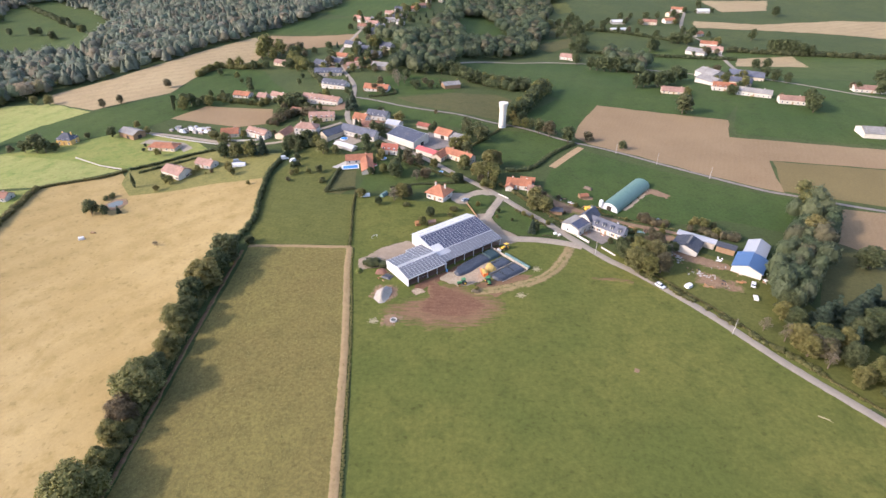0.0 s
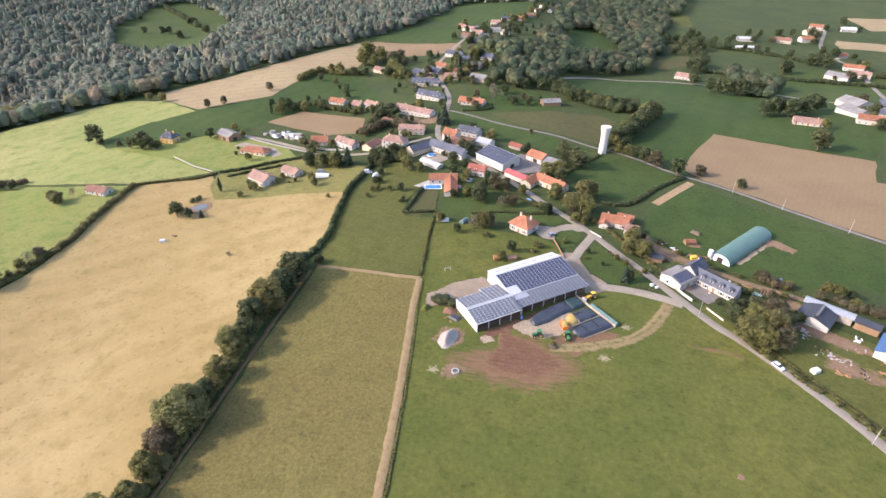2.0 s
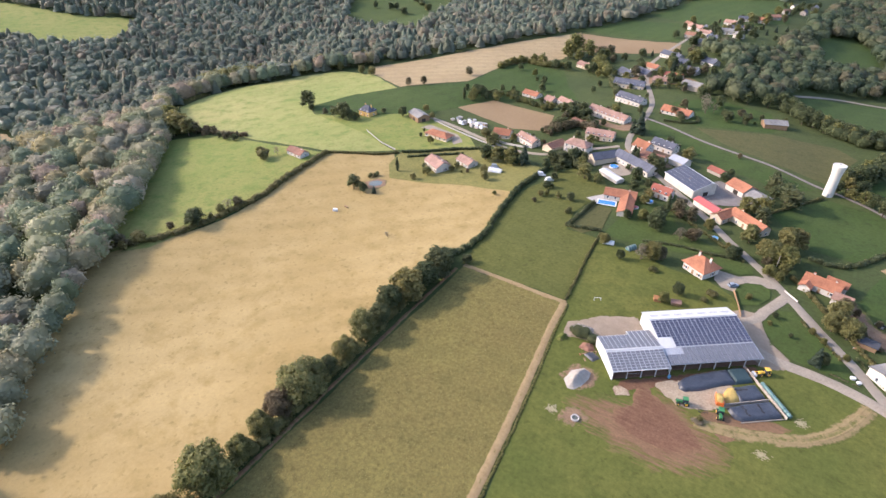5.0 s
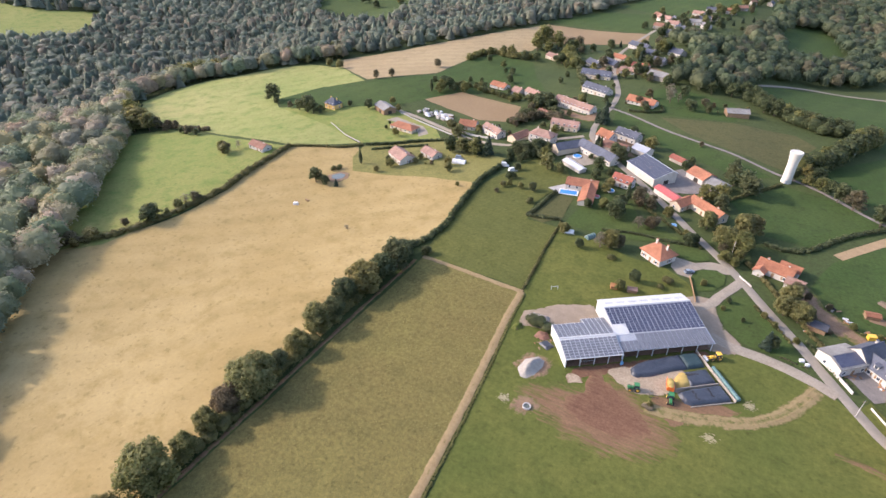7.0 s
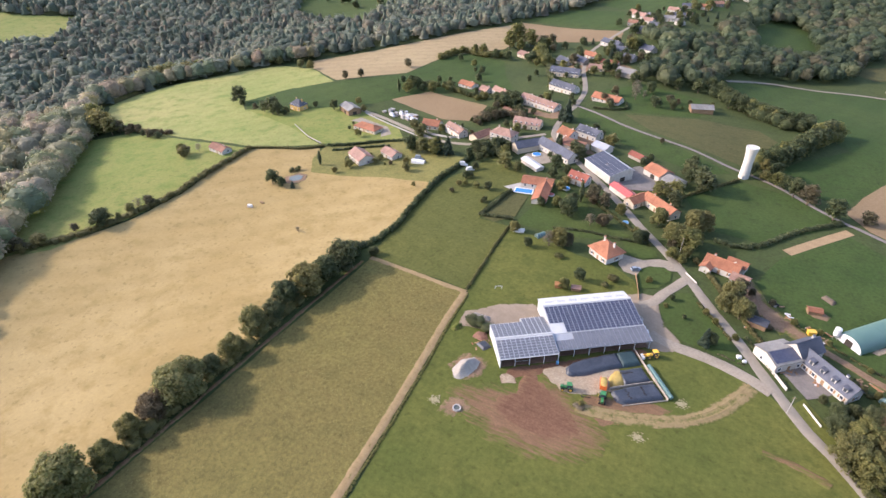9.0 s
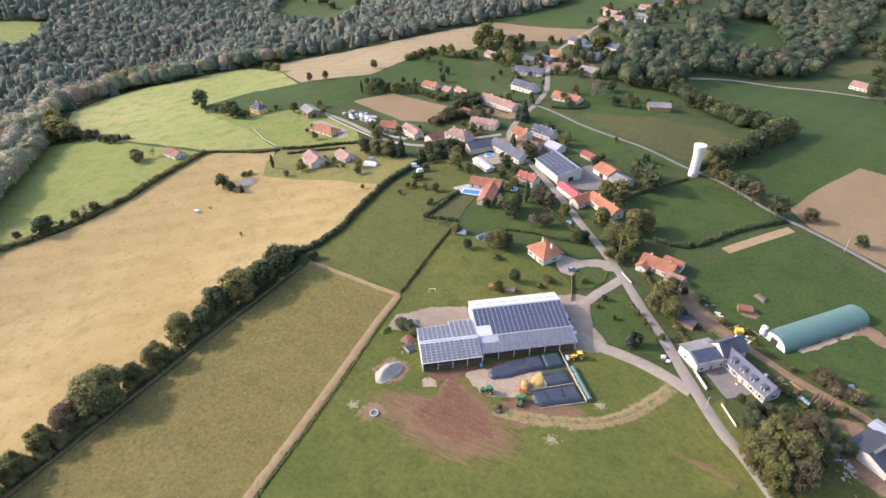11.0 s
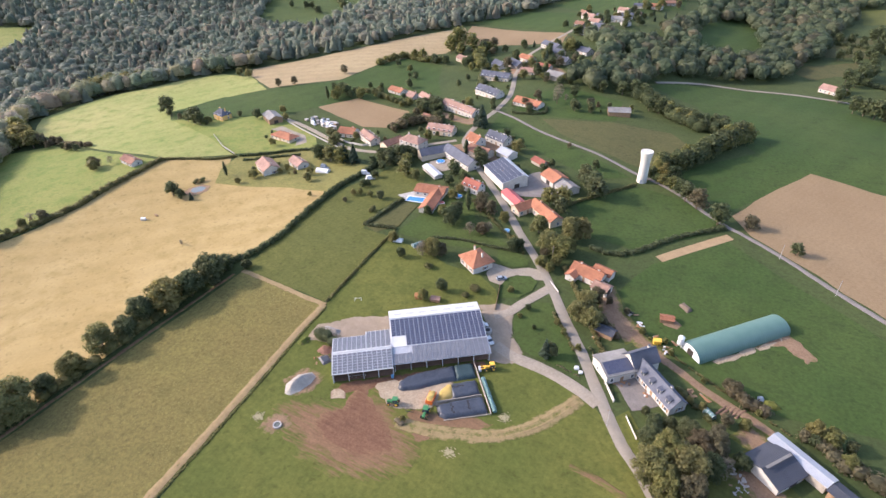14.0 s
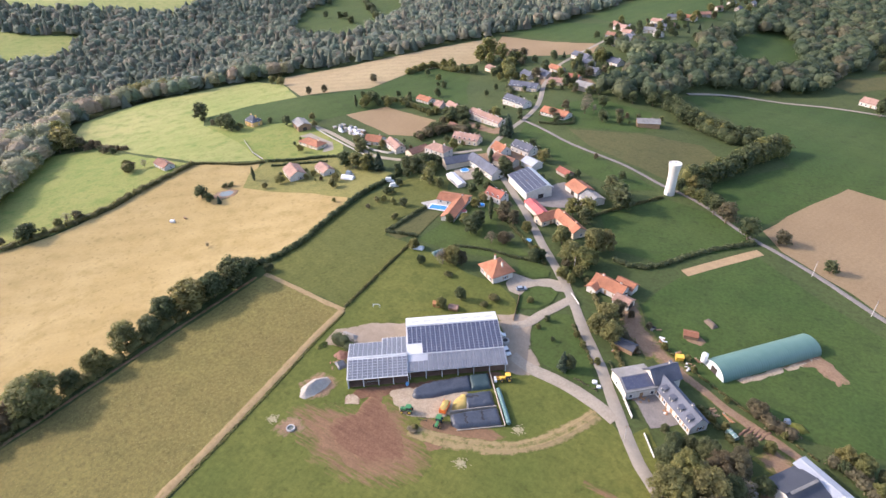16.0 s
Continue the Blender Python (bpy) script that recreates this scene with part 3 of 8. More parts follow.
HILL_MEADOW = [(-724, 1000), (-700, 1080), (-600, 1020), (-494, 888), (-440, 745), (-405, 645), (-495, 682), (-545, 705), (-605, 735), (-680, 850)]
VALLEY_MEADOW = [(-1080, 430), (-985, 455), (-885, 478), (-812, 530), (-735, 445), (-775, 398), (-840, 380), (-900, 375), (-1000, 370)]
FAR_MEADOW = [(-1250, 640), (-1040, 720), (-900, 800), (-840, 745), (-825, 680), (-880, 635), (-990, 545), (-1200, 520)]
WOOD_FIELD = [(-580, 214), (-545, 227), (-480, 213), (-452, 195), (-470, 170), (-560, 150)]
PATH_LINE = [(-42.5, 218), (-41, 200), (-38.2, 179), (-35.8, 160), (-34, 144), (-32.4, 128), (-29.3, 95), (-25, 50), (-20.5, 0), (-16, -60)]
field("field_front", "green grazed pasture sloping past the barn", [(-40, 224), (-40, 205), (-34, 165), (-29, 128), (-26, 95), (-18, 0), (-12, -90), (300, -90), (210, 20), (141, 117), (124, 143), (106, 172), (88, 195), (72, 213), (62, 222), (32, 228), (14, 243), (-14, 224)], M["front"])
field("field_hay", "sunlit straw-coloured hay meadow", [(-97, -60), (-98, 60), (-97, 112), (-97, 160), (-99, 197), (-101, 225), (-98, 245), (-102, 300), (-130, 297), (-150, 291), (-176, 285), (-186, 299), (-197, 313), (-225, 297), (-235, 289), (-231, 253), (-224, 227), (-224, 196), (-233, 166), (-250, 140), (-236, 116), (-216, 95), (-200, 75), (-186, 60), (-168, 38), (-146, -60)], M["tan"])
field("field_fallow", "rough olive fallow field with weeds", [(-91, 221), (-66, 219.5), (-44, 217), (-41.5, 200), (-38, 179), (-35.5, 160), (-34, 144), (-32.5, 128), (-29.5, 95), (-24, 30), (-19, -60), (-92, -60), (-92, 60), (-92, 115), (-91.5, 170)], M["fallow"])
field("field_mown", "mown green meadow between hedges", [(-93, 222.6), (-96, 250), (-99, 267), (-100, 301), (-92, 312), (-78, 306), (-66, 290), (-63, 272), (-47.5, 272), (-45.5, 252), (-43.5, 219.4), (-66, 220.8)], M["mid"])
field("field_west", "bright green pasture beside the wood", [(-231, 172), (-226, 196), (-226, 226), (-233, 254), (-237, 290), (-250, 288), (-290, 284), (-345, 280), (-368, 250), (-334, 216), (-294, 180), (-264, 148), (-247, 142), (-233, 160)], M["bright"])
field("field_pale", "pale sunlit pasture on the plateau edge", [(-236, 293), (-200, 317), (-248, 335), (-300, 347), (-318, 360), (-303, 400), (-280, 430), (-332, 462), (-372, 462), (-396, 430), (-412, 400), (-430, 385), (-440, 350), (-430, 318), (-390, 292), (-345, 287), (-290, 287)], M["pale"])
field("field_upland", "dark green meadow on the plateau", [(-318, 363), (-303, 403), (-279, 428), (-232, 470), (-228, 528), (-214, 552), (-172, 546), (-150, 500), (-130, 470), (-176, 446), (-205, 412), (-218, 390), (-240, 372), (-262, 358), (-300, 350)], M["deep"])
field("field_stubble", "pale stubble field along the wood", [(-334, 464), (-280, 434), (-234, 474), (-230, 530), (-215, 556), (-190, 585), (-190, 640), (-222, 690), (-262, 624), (-312, 535), (-352, 484)], M["tan_far"])
field("field_ploughed_village", "small ploughed brown field by the houses", [(-207, 411), (-190, 441), (-133, 427), (-124, 394), (-150, 390), (-172, 399)], M["brown"])
field("field_house_west", "grass around the yellow house and sheds", [(-242, 372), (-262, 356), (-300, 347), (-248, 333), (-200, 318), (-170, 337), (-152, 343), (-168, 362), (-222, 386)], M["bright"], 0.11)
field("field_tower", "dark green meadow below the water tower", [(20, 341), (44, 377), (66, 372), (86, 360), (84, 343), (56, 312), (34, 313)], M["deep"])
field("field_lane", "olive meadow above the lane", [(-36, 442), (8, 456), (46, 460), (58, 445), (42, 398), (14, 408), (-14, 421)], M["olive"])
field("field_lane_low", "green strip of grass below the lane", [(-68, 444), (-50, 431), (-14, 410), (16, 397), (38, 385), (20, 372), (-8, 384), (-36, 398), (-62, 416)], M["deep"])
field("field_lane_top", "green meadow behind the village houses", [(-60, 452), (-36, 446), (10, 460), (4, 500), (-40, 512), (-62, 490)], M["deep"])
field("field_east", "broad dark green meadow", [(14, 552), (52, 528), (72, 492), (96, 450), (70, 418), (60, 402), (78, 380), (90, 370), (101, 390), (122, 430), (216, 405), (240, 440), (200, 520), (170, 600), (115, 612), (70, 600), (30, 580)], M["deep"])
field("field_ploughed_east", "wide ploughed brown field", [(91.5, 366), (100, 387), (124.5, 434), (170, 417), (216, 402), (202, 368), (296, 345), (420, 318), (390, 280), (274, 311), (207, 323), (193, 278.2), (184, 282.6), (161, 299), (136.2, 318.6), (117, 336.4), (100.5, 349.8)], M["brown"])
field("field_ochre", "ochre stubble strip beside the ploughed land", [(209, 322), (274, 309), (388, 279), (330, 232), (240, 262), (194, 280)], M["ochre"])
field("field_tunnel", "green paddock around the tunnel shed", [(58, 280), (66, 304), (92, 339), (122, 313), (156, 289), (196, 270), (178, 232), (145, 246), (118, 241), (88, 249), (68, 264)], M["deep"])
field("field_strip", "bare earth strip at the paddock edge", [(69.5, 308), (94.5, 342.5), (91, 346), (65.8, 311)], M["bare_strip"], 0.12, 0.4)
field("field_southeast", "brown field behind the trees", [(206, 262), (238, 254), (330, 225), (280, 170), (205, 205), (184, 218)], M["brown"])
field("field_plain", "wide pale stubble on the plain", [(353, 816), (441, 801), (530, 780), (580, 756), (800, 690), (860, 790), (658, 871), (587, 876), (460, 842), (368, 864)], M["tan_far"], 0.4, 2.0, 20.0)
field("field_plain_far", "second pale strip of stubble on the plain", [(450, 1046), (570, 1050), (523, 957), (444, 940)], M["tan_far"], 0.4, 2.0, 20.0)
field("field_plain_patch", "small stubble patch near the far farm", [(335, 643), (405, 658), (393, 601), (314, 603)], M["tan_far"], 0.3, 1.0)
field("field_plain_green", "green pasture around the far farm", [(220, 400), (240, 440), (205, 520), (230, 560), (300, 552), (420, 520), (480, 400), (420, 330), (296, 352), (210, 374)], M["deep"], 0.1, 1.0)
field("field_plain_meadow", "green meadows on the plain", [(175, 620), (240, 690), (310, 690), (520, 670), (600, 560), (440, 530), (310, 540), (230, 566)], M["lawn"], 0.12, 1.5, 14.0)
field("field_upper_green", "green field beyond the village", [(-224, 714), (-103, 698), (-125, 800), (-182, 800)], M["deep"], 0.12, 1.5)
field("field_upper_brown", "ploughed field beyond the village", [(-196, 622), (-219, 702), (-101, 690), (-92, 648), (-138, 632)], M["brown"], 0.12, 1.5)
field("field_hill_top", "green fields round the far hamlet", [(-168, 843), (-141, 979), (-23, 988), (-11, 845), (-62, 790), (-127, 812)], M["deep"], 0.11, 2.0, 14.0)
field("field_hill_meadow", "hillside meadow between the woods", HILL_MEADOW, M["lawn"], 0.5, 3.0, 20.0)
field("field_valley_meadow", "bright meadow across the wooded valley", VALLEY_MEADOW, M["bright"], 0.5, 3.0, 20.0)
field("field_valley_far", "pale fields on the far slope", FAR_MEADOW, M["pale"], 0.6, 3.0, 20.0)
field("field_wood_west", "pale field inside the western wood", WOOD_FIELD, M["tan_far"], 0.2, 2.0)
field("field_wood_clearing", "green clearing in the woods", [(16, 735), (31, 700), (56, 706), (80, 752), (78, 804), (62, 860), (40, 856), (20, 800)], M["deep"], 0.11, 2.0)
field("field_slope_pale", "pale green pasture beyond the woods", [(138, 748), (178, 760), (184, 832), (160, 846), (137, 838)], M["olive"], 0.13, 2.0)
field("field_slope_low", "dull green meadow below the slope", [(119, 704), (168, 744), (158, 698), (126, 666), (114, 680)], M["olive"], 0.12, 2.0)
field("field_slope_top", "pale pasture on the far slope", [(176, 912), (204, 922), (216, 1068), (250, 1150), (190, 1100), (176, 1030)], M["mid"], 0.13, 3.0, 20.0)

field("garden_barn", "patchy lawn behind the solar barn", [(-42, 219), (-38, 215), (-14, 224), (14, 243), (20, 249), (14, 258), (4, 264), (-12, 264), (-30, 270), (-46, 270), (-43.5, 236)], M["front"], 0.13)
field("garden_island", "grass island between the drives", [(27, 248), (28.5, 241), (32.5, 235), (37, 231), (45, 229.5), (53, 228.3), (58.5, 227.5), (52, 240), (44, 250), (36, 260), (31.5, 258)], M["lawn"], 0.12, 0.3, 10.0, 4.0)
field("garden_sunny", "sunny lawn beside the white houses", [(-143, 310), (-122, 332), (-106, 333), (-103, 304), (-122, 303)], M["sunlawn"], 0.13)
field("garden_villa", "pale sunny lawn round the villa", [(-190, 298), (-178.5, 282.5), (-150, 288.5), (-130, 294.5), (-101.5, 298), (-102, 334), (-122, 338), (-148, 346), (-168, 337), (-195, 316)], M["sunlawn"], 0.12)
field("garden_orchard", "sunny orchard grass below the village", [(-99, 304), (-93, 322), (-86, 342), (-66, 336), (-58, 322), (-64, 300), (-66, 288), (-78, 303)], M["mid"], 0.13)
field("garden_pool", "hedged lawn by the pool house", [(-62, 274), (-62, 303), (-50, 303), (-48, 281), (-55, 272)], M["olive"], 0.14, 0.4)
field("garden_play", "shaded lawn with toys", [(-46, 276), (-42, 318), (-27, 320), (-16, 300), (6, 290), (-8, 280), (-24, 276)], M["lawn"], 0.14, 0.4)

field("field_behind_belt", "dull green meadow behind the tree belt", [(150, 168), (174, 206), (190, 226), (206, 210), (236, 176), (210, 150), (180, 166)], M["olive"], 0.11, 0.6)
field("garden_east", "rough trodden grass between the eastern barns", [(92, 204), (99, 214), (110, 224), (124, 214), (142, 202), (150, 180), (160, 150), (190, 100), (150, 112), (124, 150), (106, 178)], M["mid"], 0.12, 0.6)
field("verge_east", "rough grass verge beside the road", [(72, 216), (76, 222), (88, 206), (104, 182), (122, 154), (142, 124), (138, 121), (106, 174), (90, 198)], M["front"], 0.11, 0.5)
# yards and bare ground
field("barn_earth", "worn earth round the eastern barns", [(104, 212), (110, 224), (122, 213), (132, 206), (134, 196), (124, 200), (112, 206)], M["dirt"], 0.14, 0.8, 2.0, 3, "bare ground", 5)
field("scrap_earth", "worn ground under the scrap", [(108, 192), (112, 204), (120, 200), (132, 190), (128, 182), (116, 186)], M["dirt"], 0.14, 0.8, 2.0, 3, "bare ground", 7)
field("yard_back", "pale gravel yard behind the annex", [(-36, 199), (-38, 208), (-28, 218), (-15, 226), (-9, 217), (-23, 201)], M["yard_gravel"], 0.13, 0.5, 2.0, 4, "yard", 1.6)
field("yard_east", "gravel yard beside the solar barn", [(11, 246), (17, 251), (25, 252), (28, 243), (31, 236), (38, 230), (36, 222), (27, 220), (23, 227), (21, 235)], M["yard_gravel"], 0.13, 0.4, 2.0, 4, "yard", 0.8)
field("bare_earth", "reddish bare earth trampled by machines", [(-26, 172), (-16, 181), (-6, 183), (-2, 186), (-2, 194), (2, 198), (6, 192), (13, 188), (20, 184), (28, 178), (28, 170), (18, 161), (8, 157.5), (-4, 158), (-13, 161.5), (-23, 166)], M["fan"], 0.11, 1.2, 2.0, 3, "bare ground", 13)
field("red_mud", "dark red mud spreading from the barn", [(-11, 176.5), (-5.5, 181), (-5.5, 191.5), (-1.5, 195.5), (-0.6, 190.6), (5, 187.4), (9, 185.5), (15.5, 181.5), (20, 176), (20, 173), (14, 168), (7, 166), (0, 166), (-7, 168.5)], M["redearth"], 0.13, 0.8, 2.0, 3, "bare ground", 6)
field("worn_turf", "worn clay-stained turf beyond the clamps", [(14, 189), (20, 193), (29, 196), (42, 199), (40, 191), (30, 184), (23, 179), (18, 182.5)], M["fan"], 0.112, 0.9, 2.0, 3, "bare ground", 2.6)
field("barn_apron", "trampled ground before the open barn", [(-14, 187), (2, 200), (27, 221), (31, 217), (24, 214), (8, 198), (-8, 184)], M["redearth"], 0.125, 0.4, 2.0, 3, "yard", 1.2)
field("silage_apron", "concrete apron strewn with yellow silage", [(-1.3, 193.8), (0.5, 196.5), (4.3, 199.8), (22, 207), (28, 200), (22, 194.5), (18.8, 191.6), (14.6, 189.2), (9.1, 187), (5.6, 188), (-0.2, 191)], M["apron"], 0.15, 0.5, 2.0, 3, "yard", 0.9)
field("annex_pad", "pale trodden pad before the annex", [(-13, 184.5), (-9.5, 188), (-6.8, 186.6), (-4.8, 184), (-10, 180.8)], M["apron"], 0.145, 0.5, 2.0, 3, "yard", 2.2)
field("lane_earth", "wide worn earth where the track leaves the house", [(50, 280), (56, 283), (63, 268), (74, 258), (84, 251), (78, 247), (66, 254), (58, 258), (53, 266)], M["dirt"], 0.125, 0.8, 2.0, 3, "bare ground", 4)
field("shed_earth", "bare earth before the slate barn", [(104, 226), (108, 234), (114, 232), (118, 226), (112, 222)], M["dirt"], 0.125, 0.8, 2.0, 3, "bare ground", 4)
field("bare_spot", "small bare patch in the pasture", [(67, 138.5), (69, 141.5), (71.5, 140), (70, 137.8)], M["dirt"], 0.115, 0.5, 1.0, 2, "bare ground", 1.6)
field("trough_earth", "trodden reddish ground round the trough", [(-24, 166), (-20, 172), (-14, 170), (-13, 164), (-18, 160), (-24, 161)], M["dirt"], 0.115, 0.8, 2.0, 3, "bare ground", 4.5)
field("heap_earth", "worn ground round the sand pile", [(-31, 179), (-28, 189), (-18, 190), (-16, 182), (-21, 176)], M["dirt"], 0.115, 0.8, 2.0, 3, "bare ground", 4)
field("house_yard", "gravel yard of the white house", [(68, 232), (73, 238), (82, 233), (85, 229), (77, 222)], M["dark_gravel"], 0.13, 0.3, 10, 4, "yard")
field("tunnel_rubble", "pale rubble strip along the tunnel shed", [(94, 256), (108, 271), (117, 283), (121, 281), (112, 270), (98, 254.5)], M["apron"], 0.13, 0.4, 2.0, 3, "bare ground", 1.5)
field("paddock_earth", "bare earth at the end of the tunnel", [(106, 268), (116, 285), (122, 281), (129, 273), (124, 268), (117, 274)], M["dirt"], 0.12, 0.6, 2.0, 3, "bare ground", 2.5)
field("shelter_earth", "trodden earth round the shelter", [(74, 272), (78, 275.5), (85, 271), (83, 265.5), (77, 266.5)], M["dirt"], 0.12, 0.6, 2.0, 3, "bare ground", 2.5)
field("village_yard", "gravel yard beside the village barn", [(-18, 352), (-8, 366), (4, 356), (12, 345), (0, 337), (-10, 334), (-14, 340)], M["dark_gravel"], 0.14, 0.4, 10, 4, "yard")
field("village_core", "trodden grey ground between the village houses", [(-82, 370), (-64, 386), (-48, 400), (-34, 394), (-42, 380), (-34, 368), (-48, 364), (-62, 370)], M["dirt"], 0.13, 0.6, 2.0, 3, "yard", 3)
field("terrace_yard", "worn grey yard before the terraced house", [(-112, 424), (-78, 412), (-68, 420), (-76, 438), (-84, 424), (-108, 434)], M["dirt"], 0.13, 0.6, 2.0, 3, "yard", 3)
field("upper_yard", "worn ground among the upper houses", [(-112, 540), (-92, 530), (-66, 536), (-50, 545), (-62, 560), (-92, 566), (-108, 562)], M["dirt"], 0.13, 0.6, 3.0, 3, "yard", 5)
field("farm_lot", "grey yard of the slate-roofed farm", [(-72, 352), (-58, 362), (-50, 352), (-58, 342), (-66, 342)], M["gravel"], 0.14, 0.4, 10, 4, "yard")
field("pool_terrace", "paved terrace round the pool", [(-66, 308), (-58, 318), (-50, 312), (-56, 304)], M["concrete"], 0.14, 0.2, 10, 4, "yard")
field("bungalow_yard", "gravel drive of the orange bungalow", [(-205, 368), (-178, 362), (-168, 352), (-172, 345), (-182, 360), (-208, 360)], M["gravel"], 0.14, 0.4, 10, 4, "yard")
field("scrap_yard", "worn yard with stored things", [(60, 268), (68, 262), (74, 258), (68, 250), (60, 258)], M["dirt"], 0.12, 0.6, 2.0, 3, "bare ground", 2.5)

field("house_drive", "pale gravel drive of the hip-roofed house", [(20.4, 277.9), (26.6, 278.3), (30.6, 273), (26.6, 271.4), (18, 271), (15.2, 267.5), (14.8, 261.4), (9.4, 261.8), (5.7, 266), (5.4, 274.1), (8.9, 274), (14.4, 273.6)], M["gravel"], 0.15, 0.2, 10, 3, "yard")
field("house_lawn", "small lawn inside the curved drive", [(16.7, 253.2), (14.6, 261.2), (15.4, 267.2), (18.2, 270.6), (23.2, 272.6), (27, 270.4), (27.3, 263.8), (24.1, 257)], M["lawn"], 0.16, 0.2, 10, 3)
field("house_lawn_north", "small lawn behind the hip-roofed house", [(6.7, 275), (10.4, 274.6), (15, 275.6), (19.6, 278.7), (18, 283.2), (11.8, 285.9), (2.8, 284.4)], M["lawn"], 0.16, 0.2, 10, 3)

# roads
ROAD_LINE = [(230, -30), (185, 55), (142, 117), (124.5, 142), (107, 171), (88, 197), (77.5, 208), (70, 218), (63, 228), (55, 240), (45, 253), (33, 270), (21, 285), (6, 302), (-8, 319), (-26, 339), (-45, 359), (-63, 380), (-70, 400), (-72, 428), (-72, 448), (-75, 476), (-83, 503), (-94, 534), (-101, 566), (-107, 600), (-104, 660), (-96, 740)]
VILLAGE_ROAD = spline(ROAD_LINE, 3.0)
ribbon("road_village", "narrow pale village road", ROAD_LINE, 3.9, M["road"])
ribbon("road_lane", "narrow lane to the water tower", [(-72, 446), (-52, 435), (-31, 422), (-13, 414), (16, 402.5), (39, 391.5), (53, 385), (66, 376), (79, 363.5), (92, 352.4)], 2.4, M["dark_gravel"], 0.14)
ribbon("road_east", "straight grey country road", [(91, 353), (99, 348), (115.5, 334.8), (134.7, 317), (159.6, 297.5), (182, 281.2), (195, 275), (236, 257), (330, 224), (480, 176)], 2.6, M["dark_gravel"])
ribbon("road_drive_low", "sandy drive from the farm to the road", [(27, 229), (35, 226.5), (44, 226), (52, 224.8), (60, 222.5), (67, 219.5)], 4.8, M["gravel"], 0.17)
ribbon("road_drive_top", "curved gravel drive to the barn", [(20, 243), (24, 247), (26.5, 254), (30, 262), (33, 269)], 4.2, M["gravel"], 0.17)
ribbon("track_field", "sandy tractor track between the fields", PATH_LINE, 3.2, M["track"], 0.14, 0.15, "track", 3.0, True)
ribbon("track_head", "sandy track along the fallow headland", [(-91, 221.5), (-78, 220.5), (-66, 219.5), (-54, 218.5), (-42, 218)], 2.6, M["track"], 0.14, 0.15, "track", 3.0, True)
ribbon("track_hedge", "earthy strip at the foot of the hedge", [(-93, 218), (-93.5, 170), (-93.5, 115), (-94, 60), (-94, -40)], 1.7, M["fan"], 0.10, 0.4, "track", 3.0, 0.7)
ribbon("track_house", "earth track behind the white house", [(54, 276), (58, 268), (65, 261), (78, 251), (88, 245.5), (98, 240), (109, 236), (119, 231), (127, 226)], 3.4, M["dirt"], 0.14, 0.2, "track", 3.0, True)
CURVE = [(14, 184), (24, 186), (34, 189.5), (43, 193.5), (51, 201), (57, 210.5), (61, 219)]
ribbon("track_curve", "faint brownish turning track across the pasture", CURVE, 5.6, M["rut"], 0.12, 0.4, "track", 3.0, 0.62)
for side, word in ((-1.0, "inner"), (1.0, "outer")):
    ribbon("track_curve_" + word, "worn wheel track across the pasture", [(x + side * 0.5, y - side * 0.8) for x, y in CURVE[1:]], 1.5, M["rut"], 0.135, 0.25, "track", 3.0, 0.75)
ribbon("track_short", "worn wheel marks beside the road", [(66, 194), (72, 194), (78, 193), (83, 191)], 3.0, M["fan"], 0.12, 0.4, "track", 2.0, 0.4)
ribbon("road_hamlet", "lane to the sheds and bungalow", [(-232, 386), (-224, 383), (-189, 375), (-161, 364.6), (-134, 354), (-112, 354), (-100, 361), (-84, 376), (-72, 386)], 3.6, M["gravel"], 0.14)
ribbon("road_north", "far country lane", [(15, 563), (45, 596), (85, 608), (125, 612), (175, 600), (240, 560), (300, 540), (360, 470), (400, 455), (520, 440)], 4.0, M["road"], 0.3)
ribbon("road_plain", "road across the plain", [(300, 560), (330, 700), (330, 800), (380, 930)], 4.5, M["road"], 0.4, 0.15, "road", 12.0)


# ---- buildings ----
def ring_frame(w, h, bar, depth):
    """A window frame of four bars and a sill, its back in the plane y = 0, centred on x and z."""
    bm = bmesh.new()
    box(bm, -w / 2 - bar, -w / 2, -depth, 0.02, -h / 2 - bar, h / 2 + bar)
    box(bm, w / 2, w / 2 + bar, -depth, 0.02, -h / 2 - bar, h / 2 + bar)
    box(bm, -w / 2, w / 2, -depth, 0.02, h / 2, h / 2 + bar)
    box(bm, -w / 2 - bar, w / 2 + bar, -depth - 0.1, 0.02, -h / 2 - bar, -h / 2)
    return bm


WINDOW_FRAME = finish(ring_frame(1.0, 1.3, 0.14, 0.07), "window_frame", M["white_paint"])
WINDOW_PANE = finish(boxes((-0.5, 0.5, -0.035, 0.02, -0.65, 0.65)), "pane", M["pane"])
SHUTTER = finish(boxes((-0.3, 0.3, -0.07, 0.0, -0.68, 0.68), bevel=0.015), "shutter", M["wood"])
DOOR_LEAF = finish(boxes((-0.55, 0.55, -0.06, 0.02, 0.0, 2.15), bevel=0.02), "door", M["wood"])
# dark doorway drawn as a panel in the interior shade colour
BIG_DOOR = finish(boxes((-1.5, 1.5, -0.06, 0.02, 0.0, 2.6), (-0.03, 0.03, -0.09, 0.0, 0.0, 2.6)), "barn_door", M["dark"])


def place(name, data, parent, x, y, z, turn):
    ob = new(name, data)
    ob.parent = parent
    ob.matrix_basis = pose(x, y, z, 0, 0, turn)
    return ob


